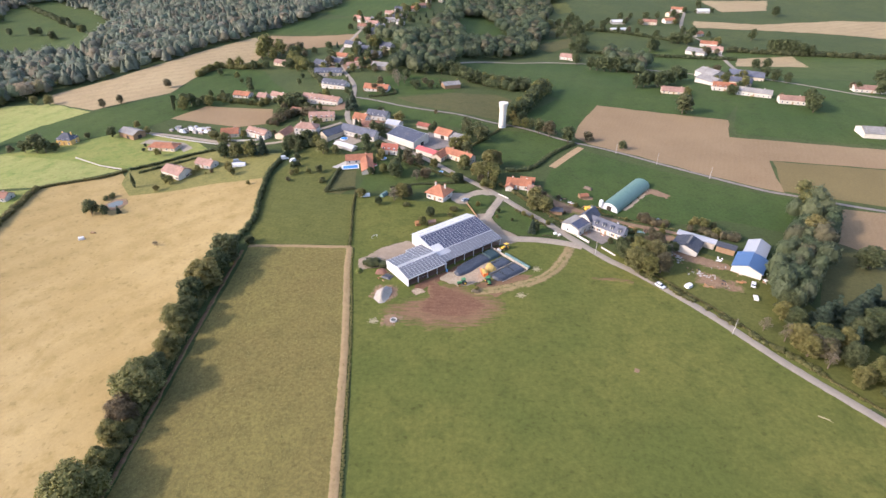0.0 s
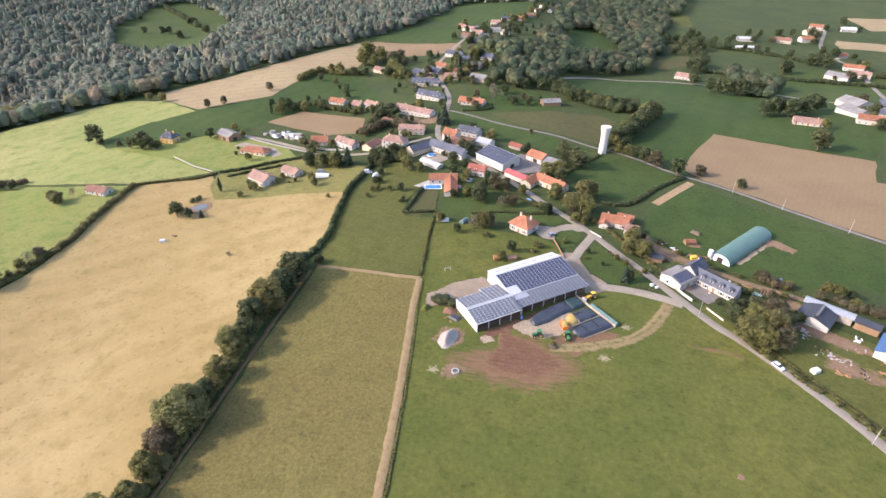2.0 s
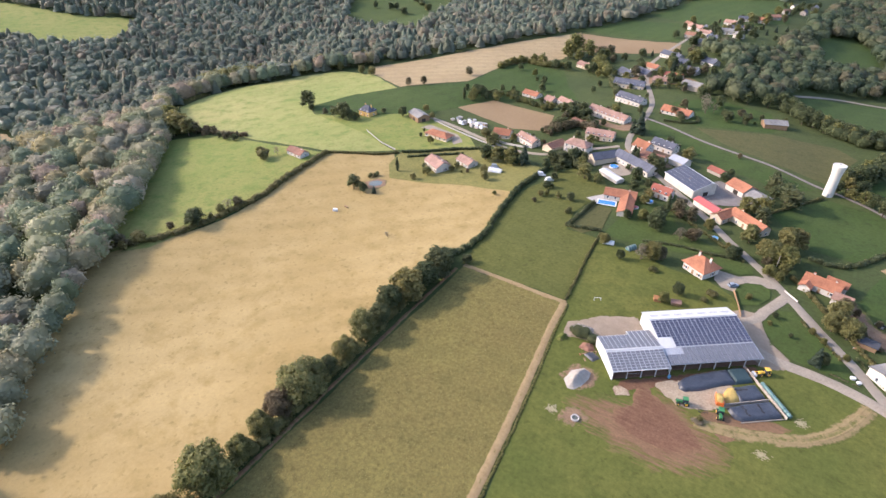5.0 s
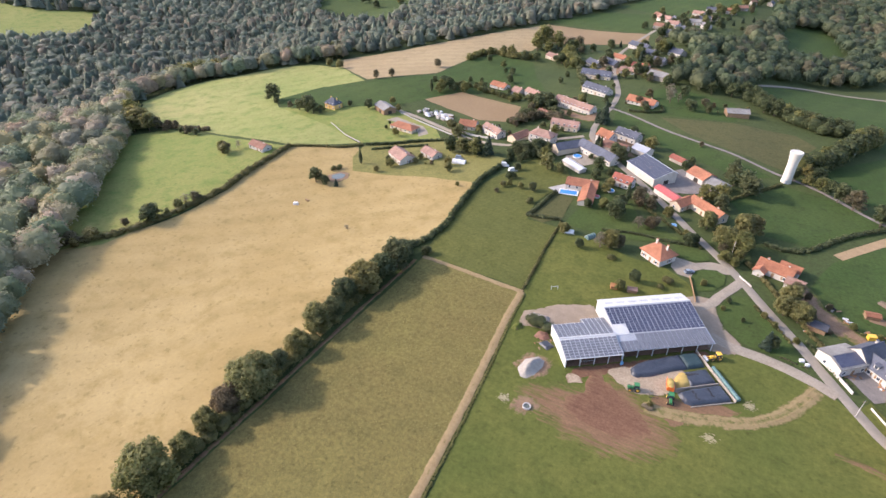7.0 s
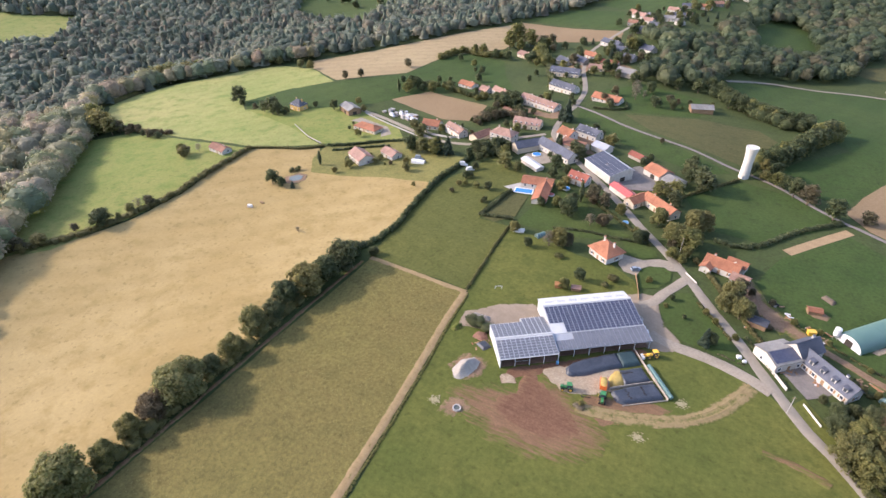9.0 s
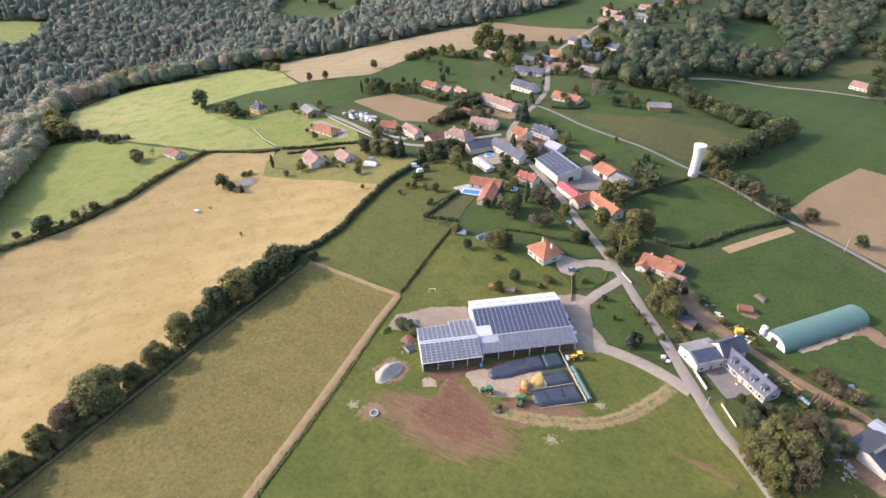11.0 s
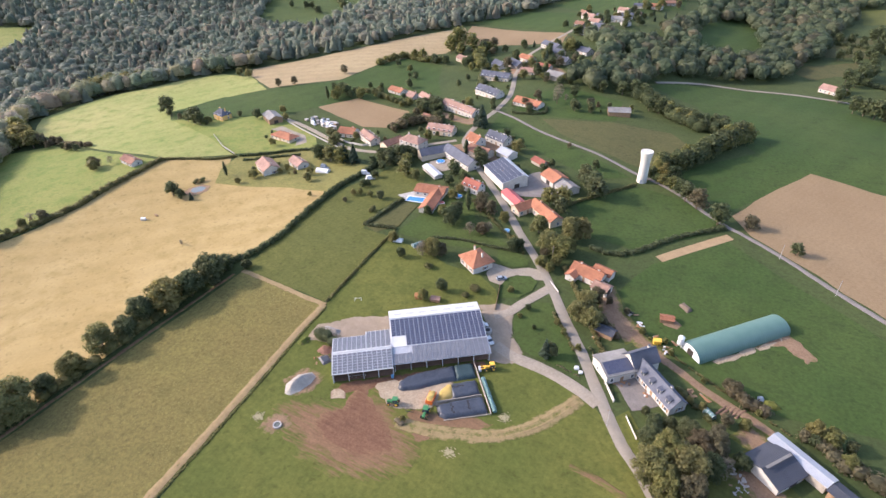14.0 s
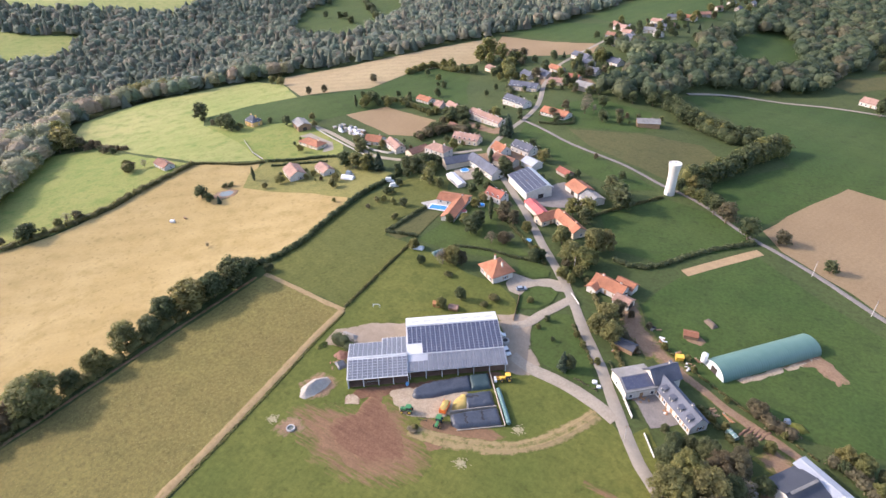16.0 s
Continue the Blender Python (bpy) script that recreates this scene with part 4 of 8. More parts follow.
def window(parent, x, y, z, turn, shutters=False):
    w = place("window", WINDOW_FRAME, parent, x, y, z, turn)
    place("pane", WINDOW_PANE, w, 0, 0, 0, 0)
    if shutters:
        place("shutter", SHUTTER, w, -0.95, 0, 0, 0)
        place("shutter", SHUTTER, w, 0.95, 0, 0, 0)
    return w


def gable_roof(L, W, eave, rise, over, thick=0.22):
    k = rise / (W / 2)
    y, d = W / 2 + over, over * k
    return prism([(-y, eave - d + 0.02), (0, eave + rise + 0.02), (y, eave - d + 0.02), (y, eave - d + thick + 0.02), (0, eave + rise + thick + 0.06), (-y, eave - d + thick + 0.02)], -L / 2 - over, L / 2 + over)


def hip_roof(L, W, eave, rise, over, thick=0.2):
    bm = bmesh.new()
    x, y = L / 2 + over, W / 2 + over
    r = max((L - W) / 2, 0.4)
    low = [bm.verts.new(p) for p in ((-x, -y, eave), (x, -y, eave), (x, y, eave), (-x, y, eave))]
    mid = [bm.verts.new((v.co.x, v.co.y, eave + thick)) for v in low]
    a, b = bm.verts.new((-r, 0, eave + rise + thick)), bm.verts.new((r, 0, eave + rise + thick))
    bm.faces.new(low)
    for i in range(4):
        bm.faces.new((low[i], low[(i + 1) % 4], mid[(i + 1) % 4], mid[i]))
    bm.faces.new((mid[0], mid[1], b, a)), bm.faces.new((mid[2], mid[3], a, b))
    bm.faces.new((mid[1], mid[2], b)), bm.faces.new((mid[3], mid[0], a))
    return bm


HOUSE_SPOTS = []


def house(label, x, y, L, W, ang, eave, rise, wall, roof, name="house", hip=False, chimneys=1, storeys=1, windows=True, shutters=False, big_door=False, over=0.4, category="house", dormers=0, group=""):
    """A house or barn: walls, roof, ridge, chimney, windows and doors on all sides."""
    base = thing(name, x, y, ang, label, category, group)
    rng = random.Random(int(x * 7 + y * 13))
    HOUSE_SPOTS.append((x, y))
    if y > 330:
        L, W, eave = L * 0.9, W * 0.88, eave * 0.86
    if y > 700:
        L, W, rise = L * 0.7, W * 0.75, rise * 0.8
    if hip:
        part("wall", boxes((-L / 2, L / 2, -W / 2, W / 2, -1.5, eave)), wall, base)
        part("roof", hip_roof(L, W, eave, rise, over), roof, base)
    else:
        part("wall", prism([(-W / 2, -1.5), (W / 2, -1.5), (W / 2, eave), (0, eave + rise), (-W / 2, eave)], -L / 2, L / 2), wall, base)
        part("roof", gable_roof(L, W, eave, rise, over), roof, base)
        ridge = bmesh.new()
        tube(ridge, (-L / 2 - over, 0, eave + rise + 0.2), (L / 2 + over, 0, eave + rise + 0.2), 0.17, n=8)
        part("ridge", ridge, roof, base)
    for i in range(chimneys):
        cx = (L * 0.28) * (1 if i == 0 else -1) + rng.uniform(-0.4, 0.4)
        cy = W * 0.10
        top = eave + rise + 0.75
        c = part("chimney", boxes((cx - 0.4, cx + 0.4, cy - 0.3, cy + 0.3, eave + rise * 0.5, top), bevel=0.03), wall, base)
        part("chimney_cap", boxes((cx - 0.5, cx + 0.5, cy - 0.4, cy + 0.4, top, top + 0.12), bevel=0.03), roof, c)
    for i in range(dormers):
        dx = -L / 2 + L * (i + 0.5) / dormers
        z0 = eave + rise * 0.35
        d = part("dormer", prism([(-W / 2 + 0.4, z0 - 0.5), (-W / 2 + 0.4, z0 + 1.0), (-W * 0.12, z0 + 1.0), (-W * 0.12, z0 - 0.5)], dx - 0.7, dx + 0.7), wall, base)
        part("dormer_roof", boxes((dx - 0.95, dx + 0.95, -W / 2 + 0.1, -W * 0.05, z0 + 1.0, z0 + 1.22), bevel=0.04), roof, d)
        place("pane", WINDOW_PANE, d, dx, -W / 2 + 0.4, z0 + 0.3, 0)
    if windows:
        n = max(2, int(L / 3.4))
        for s in range(storeys):
            z = 1.45 + 2.6 * s
            for i in range(n):
                wx = -L / 2 + L * (i + 0.5) / n
                for side, turn in ((-1, 0), (1, 180)):
                    if s == 0 and i == n // 2:
                        if side == -1:
                            place("door", DOOR_LEAF, base, wx, side * W / 2, 0.0, turn)
                        continue
                    window(base, wx, side * W / 2, z, turn, shutters)
            for side, turn in ((-1, -90), (1, 90)):
                window(base, side * L / 2, 0.12 * W, z, turn, shutters)
    if big_door:
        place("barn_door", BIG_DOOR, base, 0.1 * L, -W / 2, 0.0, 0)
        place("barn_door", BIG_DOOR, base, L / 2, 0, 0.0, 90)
    return base


# -- the solar barn and its annex --
BARN_X, BARN_Y, BARN_TURN = -13.2, 221.5, 37.1


def slope(x0, x1, f0, z0, f1, z1, thick=0.14):
    """A roof slab between two lines, f counted towards the front."""
    return prism([(-f0, z0), (-f1, z1), (-f1, z1 - thick), (-f0, z0 - thick)], x0, x1)


def solar_panels(parent, mesh, x0, cols, step_x, f0, z0, f1, z1, rows, skip=lambda c, r: False):
    """Panels in columns on a slope that falls from (f0, z0) to (f1, z1)."""
    tilt = math.degrees(math.atan2(z0 - z1, f1 - f0))
    for c in range(cols):
        for r in range(rows):
            if skip(c, r):
                continue
            k = (r + 0.5) / rows
            ob = new("solar_panel", mesh)
            ob.parent = parent
            ob.matrix_basis = pose(x0 + (c + 0.5) * step_x, -(f0 + (f1 - f0) * k), z0 + (z1 - z0) * k + 0.08, tilt, 0, 0)


def panel_mesh(w, h, material):
    return finish(boxes((-w / 2, w / 2, -h / 2, h / 2, -0.03, 0.03), bevel=0.012), "solar_panel", material)


barn = thing("solar_barn", BARN_X, BARN_Y, BARN_TURN, "large open white farm barn with solar panels on its roof", "barn", z=0.0)
roof_back = part("back_slope", slope(-0.3, 33.3, -0.3, 5.42, 6.0, 7.0), M["white_sheet"], barn, "white ribbed back slope with skylights")
for i in range(7):
    sx = 1.6 + i * 4.55
    part("skylight", slope(sx, sx + 2.9, 2.6, 6.22, 3.6, 6.47, 0.1), M["grey_sheet"], roof_back)
roof_main = part("main_slope", slope(-0.3, 33.3, 6.0, 7.0, 18.6, 4.9), M["white_sheet"], barn, "white sheet under rows of solar panels")
canopy = part("front_canopy", slope(-0.3, 33.5, 18.6, 4.8, 25.8, 3.8), M["grey_sheet"], barn, "grey ribbed canopy over the open front")
ridge_bm = bmesh.new()
tube(ridge_bm, (-0.3, -6.0, 7.05), (33.3, -6.0, 7.05), 0.22, n=8)
part("ridge_cap", ridge_bm, M["white_sheet"], barn)
PANEL = panel_mesh(1.43, 0.97, M["pv"])
solar_panels(roof_main, PANEL, 0.05, 20, 1.655, 6.5, 6.92, 18.4, 4.94, 11, lambda c, r: c < 3 and r > 6)
PANEL_CANOPY = panel_mesh(1.50, 1.37, M["pv_grey"])
solar_panels(canopy, PANEL_CANOPY, 0.05, 20, 1.655, 18.8, 4.79, 25.7, 3.84, 5, lambda c, r: c < 4 and r < 2)
part("back_wall", prism([(0.0, -1.0), (0.15, -1.0), (0.15, 5.3), (0.0, 5.3)], 0, 33), M["white_sheet"], barn)
west_profile = [(0, -1.0), (0, 5.3), (-6, 6.85), (-18.6, 4.72), (-18.6, -1.0)]
part("end_wall", prism(west_profile, 0.0, 0.15), M["white_sheet"], barn, "white sheet end wall")
part("east_wall", prism([(0, 2.6), (0, 5.3), (-6, 6.85), (-18.6, 4.72), (-18.6, 2.6)], 32.85, 33.0), M["white_sheet"], barn)
part("floor_slab", boxes((0.2, 32.8, -25.0, -0.2, 0.45, 0.55)), M["mudfloor"], barn)
for f, z in ((0.4, 5.2), (9.5, 6.2), (18.4, 4.7), (25.4, 3.75)):
    for i in range(7):
        px = 0.25 + i * 5.42
        part("post", boxes((px - 0.12, px + 0.12, -f - 0.12, -f + 0.12, -0.2, z)), M["steel"], barn)
for f, z in ((9.5, 6.2), (18.4, 4.62), (25.4, 3.62)):
    part("beam", boxes((0.1, 32.9, -f - 0.1, -f + 0.1, z - 0.15, z + 0.12)), M["steel"], barn)
for i in range(12):
    px = 1.5 + i * 2.6
    part("feed_barrier", boxes((px, px + 2.3, -20.05, -19.95, 0.4, 0.5), (px, px + 2.3, -20.05, -19.95, 1.2, 1.3), (px, px + 0.08, -20.05, -19.95, 0.3, 1.3), (px + 1.1, px + 1.18, -20.05, -19.95, 0.3, 1.3)), M["steel"], barn)

annex = thing("barn_annex", BARN_X, BARN_Y, BARN_TURN, "low white annex with solar panels on both slopes", "barn", z=0.0)
PANEL_LOW = panel_mesh(1.44, 0.92, M["pv_grey"])
PANEL_PALE = panel_mesh(1.44, 0.98, M["pv_grey"])
front_slope = part("front_slope", slope(-20.8, -0.35, 18.7, 5.55, 27.3, 3.95), M["white_sheet"], annex)
back_west = part("back_slope", slope(-20.8, -9.2, 10.0, 4.25, 18.7, 5.55), M["white_sheet"], annex)
back_east = part("back_slope", slope(-9.2, -0.35, 8.0, 3.98, 18.7, 5.55), M["white_sheet"], annex)
solar_panels(front_slope, PANEL_LOW, -20.6, 12, 1.68, 19.5, 5.40, 27.1, 3.99, 7)
solar_panels(back_west, PANEL_PALE, -20.6, 7, 1.64, 18.0, 5.44, 10.2, 4.28, 7)
solar_panels(back_east, PANEL_PALE, -9.0, 5, 1.70, 18.0, 5.44, 8.2, 4.01, 9)
ridge_bm = bmesh.new()
tube(ridge_bm, (-20.8, -18.7, 5.6), (-0.35, -18.7, 5.6), 0.25, n=8)
part("ridge_cap", ridge_bm, M["white_sheet"], annex)
part("end_wall", prism([(-10.0, -1.0), (-27.2, -1.0), (-27.2, 3.85), (-18.7, 5.4), (-10.0, 4.1)], -20.65, -20.5), M["white_sheet"], annex, "white sheet gable wall")
part("back_wall", boxes((-20.5, -9.0, -10.3, -10.15, -1.0, 4.1)), M["white_sheet"], annex)
part("back_wall", boxes((-9.2, -0.3, -8.3, -8.15, -1.0, 3.9)), M["white_sheet"], annex)
part("floor_slab", boxes((-20.4, -0.3, -27.0, -10.4, 0.45, 0.55)), M["mudfloor"], annex)
for i in range(5):
    px = -20.4 + i * 5.0
    part("post", boxes((px - 0.12, px + 0.12, -27.1, -26.86, -0.2, 3.9)), M["steel"], annex)
part("beam", boxes((-20.4, -0.4, -27.05, -26.9, 3.5, 3.75)), M["steel"], annex)
part("gate", boxes((-15.2, -9.9, -26.2, -26.1, 0.45, 0.55), (-15.2, -9.9, -26.2, -26.1, 1.35, 1.45), (-15.2, -15.1, -26.2, -26.1, 0.3, 1.5), (-10.0, -9.9, -26.2, -26.1, 0.3, 1.5)), M["steel"], annex)
# dark sheet added to give the annex its shaded depth
part("inner_shade_panel", boxes((-20.3, -0.5, -19.2, -19.0, 0.0, 2.6)), M["dark"], annex)

# -- water tower --
tower = thing("water_tower", 44, 383.5, 0, "tall white concrete water tower with a flared top", "water tower")
profile = [(2.75, -3), (2.66, 0.3), (2.54, 4), (2.46, 8), (2.46, 10.2), (2.56, 12.6), (2.74, 14.5), (3.0, 16.0), (3.22, 17.0), (3.3, 17.6), (3.3, 18.0), (2.95, 18.1), (2.75, 17.8), (1.2, 18.2), (0.0, 18.4)]
bm = bmesh.new()
SEG = 40
rings = [[bm.verts.new((r * math.cos(2 * math.pi * k / SEG), r * math.sin(2 * math.pi * k / SEG), z)) for k in range(SEG)] for r, z in profile[:-1]]
tip = bm.verts.new((0, 0, profile[-1][1]))
for r0, r1 in zip(rings, rings[1:]):
    for k in range(SEG):
        bm.faces.new((r0[k], r0[(k + 1) % SEG], r1[(k + 1) % SEG], r1[k]))
for k in range(SEG):
    bm.faces.new((rings[-1][k], rings[-1][(k + 1) % SEG], tip))
shaft = part("shaft", bm, M["tower"], tower)
for p in shaft.data.polygons:
    p.use_smooth = True
part("door", boxes((-0.5, 0.5, -2.8, -2.55, 0.0, 2.1)), M["grey_paint"], tower)
part("vent", boxes((-0.35, 0.35, -0.35, 0.35, 18.2, 18.8), bevel=0.05), M["steel"], tower)

# -- houses near the barn --
P, OR = M["plaster"], M["orange"]
house("white house with a steep orange hipped roof", -0.6, 269.6, 10.6, 9.6, -32, 3.5, 3.9, P, OR, hip=True, chimneys=2, shutters=True, over=0.8)
h2 = house("white house with an orange tiled roof", 44.4, 282.8, 13.5, 7.4, -14, 2.9, 2.2, P, OR, chimneys=2, shutters=True)
part("rear_roof", gable_roof(8.0, 5.4, 2.7, 1.5, 0.3), OR, h2).matrix_basis = pose(4.2, 5.2, 0, 0, 0, 0)
part("rear_wall", prism([(-2.5, -1), (2.5, -1), (2.5, 2.7), (0, 4.1), (-2.5, 2.7)], -3.8, 3.8), P, h2).matrix_basis = pose(4.2, 5.2, 0, 0, 0, 0)
part("porch_roof", gable_roof(5.0, 4.6, 2.4, 1.2, 0.3), OR, h2).matrix_basis = pose(-4.6, -4.6, 0, 0, 0, 90)
part("porch_wall", prism([(-2.1, -1), (2.1, -1), (2.1, 2.4), (0, 3.5), (-2.1, 2.4)], -2.3, 2.3), P, h2).matrix_basis = pose(-4.6, -4.6, 0, 0, 0, 90)
house("small pale garage with a faded pink roof", 51.8, 276.2, 6.5, 5.6, -14, 2.6, 1.4, P, M["pink"], chimneys=0, windows=False, big_door=True, category="garage", name="garage")
house("small white house with a weathered red roof", -32, 329.8, 10.5, 6.6, -14, 3.6, 2.4, P, M["red"], storeys=2)
farm = house("long white farmhouse with a slate roof and dormers", 81.4, 234.6, 20.5, 6.4, -41, 3.2, 2.9, P, M["slate"], dormers=5, chimneys=1, shutters=True)
wing = house("white wing with solar panels on a pale roof", 67.5, 236.5, 11, 10, 43, 3.6, 1.4, P, M["fibre"], chimneys=0)
house("slate-roofed cross wing of the farmhouse", 74.5, 242, 9.5, 7.0, 48, 4.6, 3.2, P, M["slate"], chimneys=1)

# -- tunnel shed --
tunnel = thing("tunnel_shed", 101, 270, 49, "long half-round shed with a faded green cover", "tunnel shed")
arc = [(5.0 * math.cos(a), 4.25 * math.sin(a) ** 0.9) for a in np.linspace(0, math.pi, 25)]
inner = [(y * 0.975, z * 0.975) for y, z in arc[::-1]]
part("cover", prism(arc + inner, -19, 21), M["tarp"], tunnel)
part("end_wall", prism([(y * 0.97, z * 0.97) for y, z in arc] + [(-4.85, -0.8), (4.85, -0.8)], -18.9, -18.7), M["white_paint"], tunnel, "white end wall")
part("end_wall", prism([(y * 0.97, z * 0.97) for y, z in arc] + [(-4.85, -0.8), (4.85, -0.8)], 20.7, 20.9), M["white_paint"], tunnel)
part("door", boxes((-18.98, -18.88, -1.3, 1.3, 0.0, 2.6)), M["dark"], tunnel, "dark doorway")
for i in range(14):
    hx = -18.6 + i * 3.015
    hoop = [(y * 1.006, z * 1.006) for y, z in arc] + [(y * 0.985, z * 0.985) for y, z in arc[::-1]]
    part("hoop", prism(hoop, hx - 0.06, hx + 0.06), M["tarp"], tunnel)
silo = thing("feed_silo", 84.8, 258.2, 0, "white upright feed silo on legs", "silo")
bm = bmesh.new()
tube(bm, (0, 0, 1.8), (0, 0, 4.6), 1.1, n=18), tube(bm, (0, 0, 0.7), (0, 0, 1.8), 0.2, 1.1, 18), tube(bm, (0, 0, 4.6), (0, 0, 5.1), 1.1, 0.3, 18)
part("tank", bm, M["white_paint"], silo)
for k in range(4):
    bm = bmesh.new()
    a = k * math.pi / 2 + 0.6
    tube(bm, (0.9 * math.cos(a), 0.9 * math.sin(a), -0.2), (0.9 * math.cos(a), 0.9 * math.sin(a), 2.2), 0.07, n=6)
    part("leg", bm, M["steel"], silo)

# -- barns east of the road --
house("white barn with a blue sheet roof", 137.6, 202.7, 13, 12.2, 54.5, 3.2, 2.2, P, M["blue_sheet"], name="barn", chimneys=0, windows=False, big_door=True, category="barn")
house("long barn with a grey sheet roof", 145.6, 213.4, 14, 9, 54.5, 3.4, 2.0, P, M["grey_sheet"], name="barn", chimneys=0, windows=False, category="barn")
sb = house("pale barn with a dark slate roof", 116.0, 219.3, 10.7, 11.6, 54, 2.7, 2.0, P, M["dark_sheet"], name="barn", chimneys=0, windows=False, big_door=True, category="barn")
part("skylight_band", boxes((-4.8, 4.8, -0.95, -0.15, 5.48, 5.54)), M["fibre"], sb, "row of pale skylights")
house("stone lean-to with a grey sheet roof", 122.4, 224.6, 17, 4.2, -33, 3.2, 0.5, M["stone"], M["grey_sheet"], name="shed", chimneys=0, windows=False, category="shed")
house("open shed with a dark sheet roof", 133.5, 217, 8, 4.5, -33, 3.0, 0.5, M["wood"], M["dark_sheet"], name="shed", chimneys=0, windows=False, category="shed")

# -- the village --
P = M["old_render"]
ST, CR, SL, PK, BT = M["stone"], M["cream"], M["slate"], M["pink"], M["brown_tile"]
pvb = thing("barn", -22, 349, -40, "white village barn with solar panels on its roof", "barn")
part("wall", prism([(-7.3, -1.5), (7.3, -1.5), (7.3, 5.6), (4.3, 7.2), (-7.3, 4.6)], -11.8, 11.8), P, pvb)
pv_roof = part("solar_slope", prism([(-7.9, 4.55), (4.4, 7.3), (4.4, 7.5), (-7.9, 4.75)], -12.2, 12.2), M["white_sheet"], pvb)
part("white_slope", prism([(4.4, 7.3), (8.0, 5.35), (8.0, 5.55), (4.4, 7.5)], -12.2, 12.2), M["white_sheet"], pvb)
place("barn_door", BIG_DOOR, pvb, 11.8, 1, 0.0, 90)
house("low shed with a long red sheet roof", -8.4, 327.7, 14.8, 5.6, -38, 2.9, 1.1, P, M["red_sheet"], name="shed", chimneys=0, windows=False, category="shed")
house("pale wing with orange tiles", 0, 321.6, 11, 6.4, 60, 3.0, 1.9, CR, OR, chimneys=0)
house("pale house with a long orange tiled roof", 11.6, 320.6, 19.4, 7, -37, 3.5, 2.1, CR, OR, storeys=1, chimneys=2)
house("open barn with an orange tiled roof", 3.0, 358, 13, 11.5, -36, 3.8, 2.3, P, OR, name="barn", chimneys=0, windows=False, category="barn", big_door=True)
house("lower grey-roofed end of the village barn", 12.3, 351.2, 9.4, 11, -36, 3.2, 1.8, P, M["fibre"], name="barn", chimneys=0, windows=False, category="barn")
house("small shed with a red tiled roof", -12, 375, 10, 6, -30, 2.4, 1.2, ST, M["red"], name="shed", chimneys=0, windows=False, category="shed")
house("slate-roofed farm wing in the village", -73.4, 359.5, 20, 9.5, 50, 4.2, 2.6, CR, SL, name="barn", chimneys=0, windows=False, category="barn")
house("slate-roofed farm range with pale walls", -54.8, 358.6, 31, 9.0, -30, 4.2, 2.8, P, SL, chimneys=1)
house("pale lean-to shed with a white sheet roof", -62, 338, 17, 5.5, -34, 2.4, 0.7, P, M["white_sheet"], name="shed", chimneys=0, windows=False, category="shed")
house("tall gabled house with an orange roof", -57, 383, 11, 9.5, -25, 5.2, 3.0, P, OR, storeys=2)
house("long white house with a slate roof", -46, 393, 17, 9.5, -20, 4.2, 2.6, P, SL, storeys=2)
house("old barn with a weathered brown roof", -48, 371, 16, 10, -12, 4.0, 2.4, ST, BT, name="barn", chimneys=0, windows=False, category="barn")
house("small barn with a grey sheet roof and white gable", -33, 376, 11, 9, -25, 3.6, 1.8, P, M["grey_sheet"], name="barn", chimneys=0, windows=False, category="barn")
house("long pale terraced house with faded pink tiles", -95, 435.5, 36, 9.5, -21, 4.4, 2.4, P, PK, storeys=2, chimneys=2)
house("low shed with faded tiles", -110, 416, 11, 7, -17, 2.4, 1.5, ST, BT, name="shed", chimneys=0, windows=False, category="shed")
house("pale house with a faded pink roof", -87.5, 394.4, 20, 9.5, 4, 4.2, 2.5, CR, PK, storeys=2)
house("tall white house with pink tiles", -93, 368, 17, 10.5, -8, 6.0, 2.8, P, PK, storeys=2, chimneys=2, hip=True)
house("pale barn wing with brown tiles", -108, 366, 15, 9, 70, 3.4, 2.0, CR, BT, name="barn", chimneys=0, windows=False, category="barn")
house("long low house with an orange roof behind a hedge", -54, 463, 23, 11, -12, 2.8, 2.6, P, OR)
house("long slate-roofed house with white walls", -91, 476, 25, 10.5, -22, 4.2, 3.0, P, SL, storeys=2)
house("small cream house with a pink roof by the trees", -160, 566, 16, 9, -30, 3.2, 2.2, CR, PK)
house("slate house with pale walls", -117, 552, 16, 10, -36, 3.4, 2.8, P, SL, chimneys=1)
house("slate barn beside the upper road", -103, 557, 17, 11, -34, 3.4, 2.8, ST, SL, name="barn", chimneys=0, category="barn", windows=False)
house("long slate-roofed farmhouse with cream walls", -104, 516.5, 27, 10.5, 2, 4.2, 3.0, CR, SL, storeys=2)
house("pale house with an orange roof", -101, 577, 15, 10, -23, 3.6, 2.2, P, OR)
house("low house with red tiles", -77, 553, 16, 9, -10, 3.6, 2.0, CR, M["red"])
house("grey-roofed stone barn in the village", -57, 530, 17, 12, -17, 4.2, 2.4, ST, M["fibre"], name="barn", chimneys=0, windows=False, category="barn")
house("pink-roofed cottage with cream walls", -84, 537, 14, 9, 10, 3.6, 2.2, CR, PK)
house("small slate cottage by the road", -66, 575, 12, 9, -20, 3.6, 2.6, P, SL)
house("long slate house at the top of the village", -95, 625, 24, 10, -30, 3.6, 2.6, P, SL)
house("white house with a slate roof at the wood's edge", -58, 610, 15, 11, -28, 3.8, 2.8, P, SL)
house("slate-roofed house among trees", -80, 600, 13, 9, -15, 3.8, 2.6, CR, SL)
house("far white house with an orange roof", -100, 765, 28, 14, -30, 3.8, 3.0, P, PK)
house("far hamlet house with a pink roof", -70, 800, 20, 12, -15, 4, 3, P, PK)
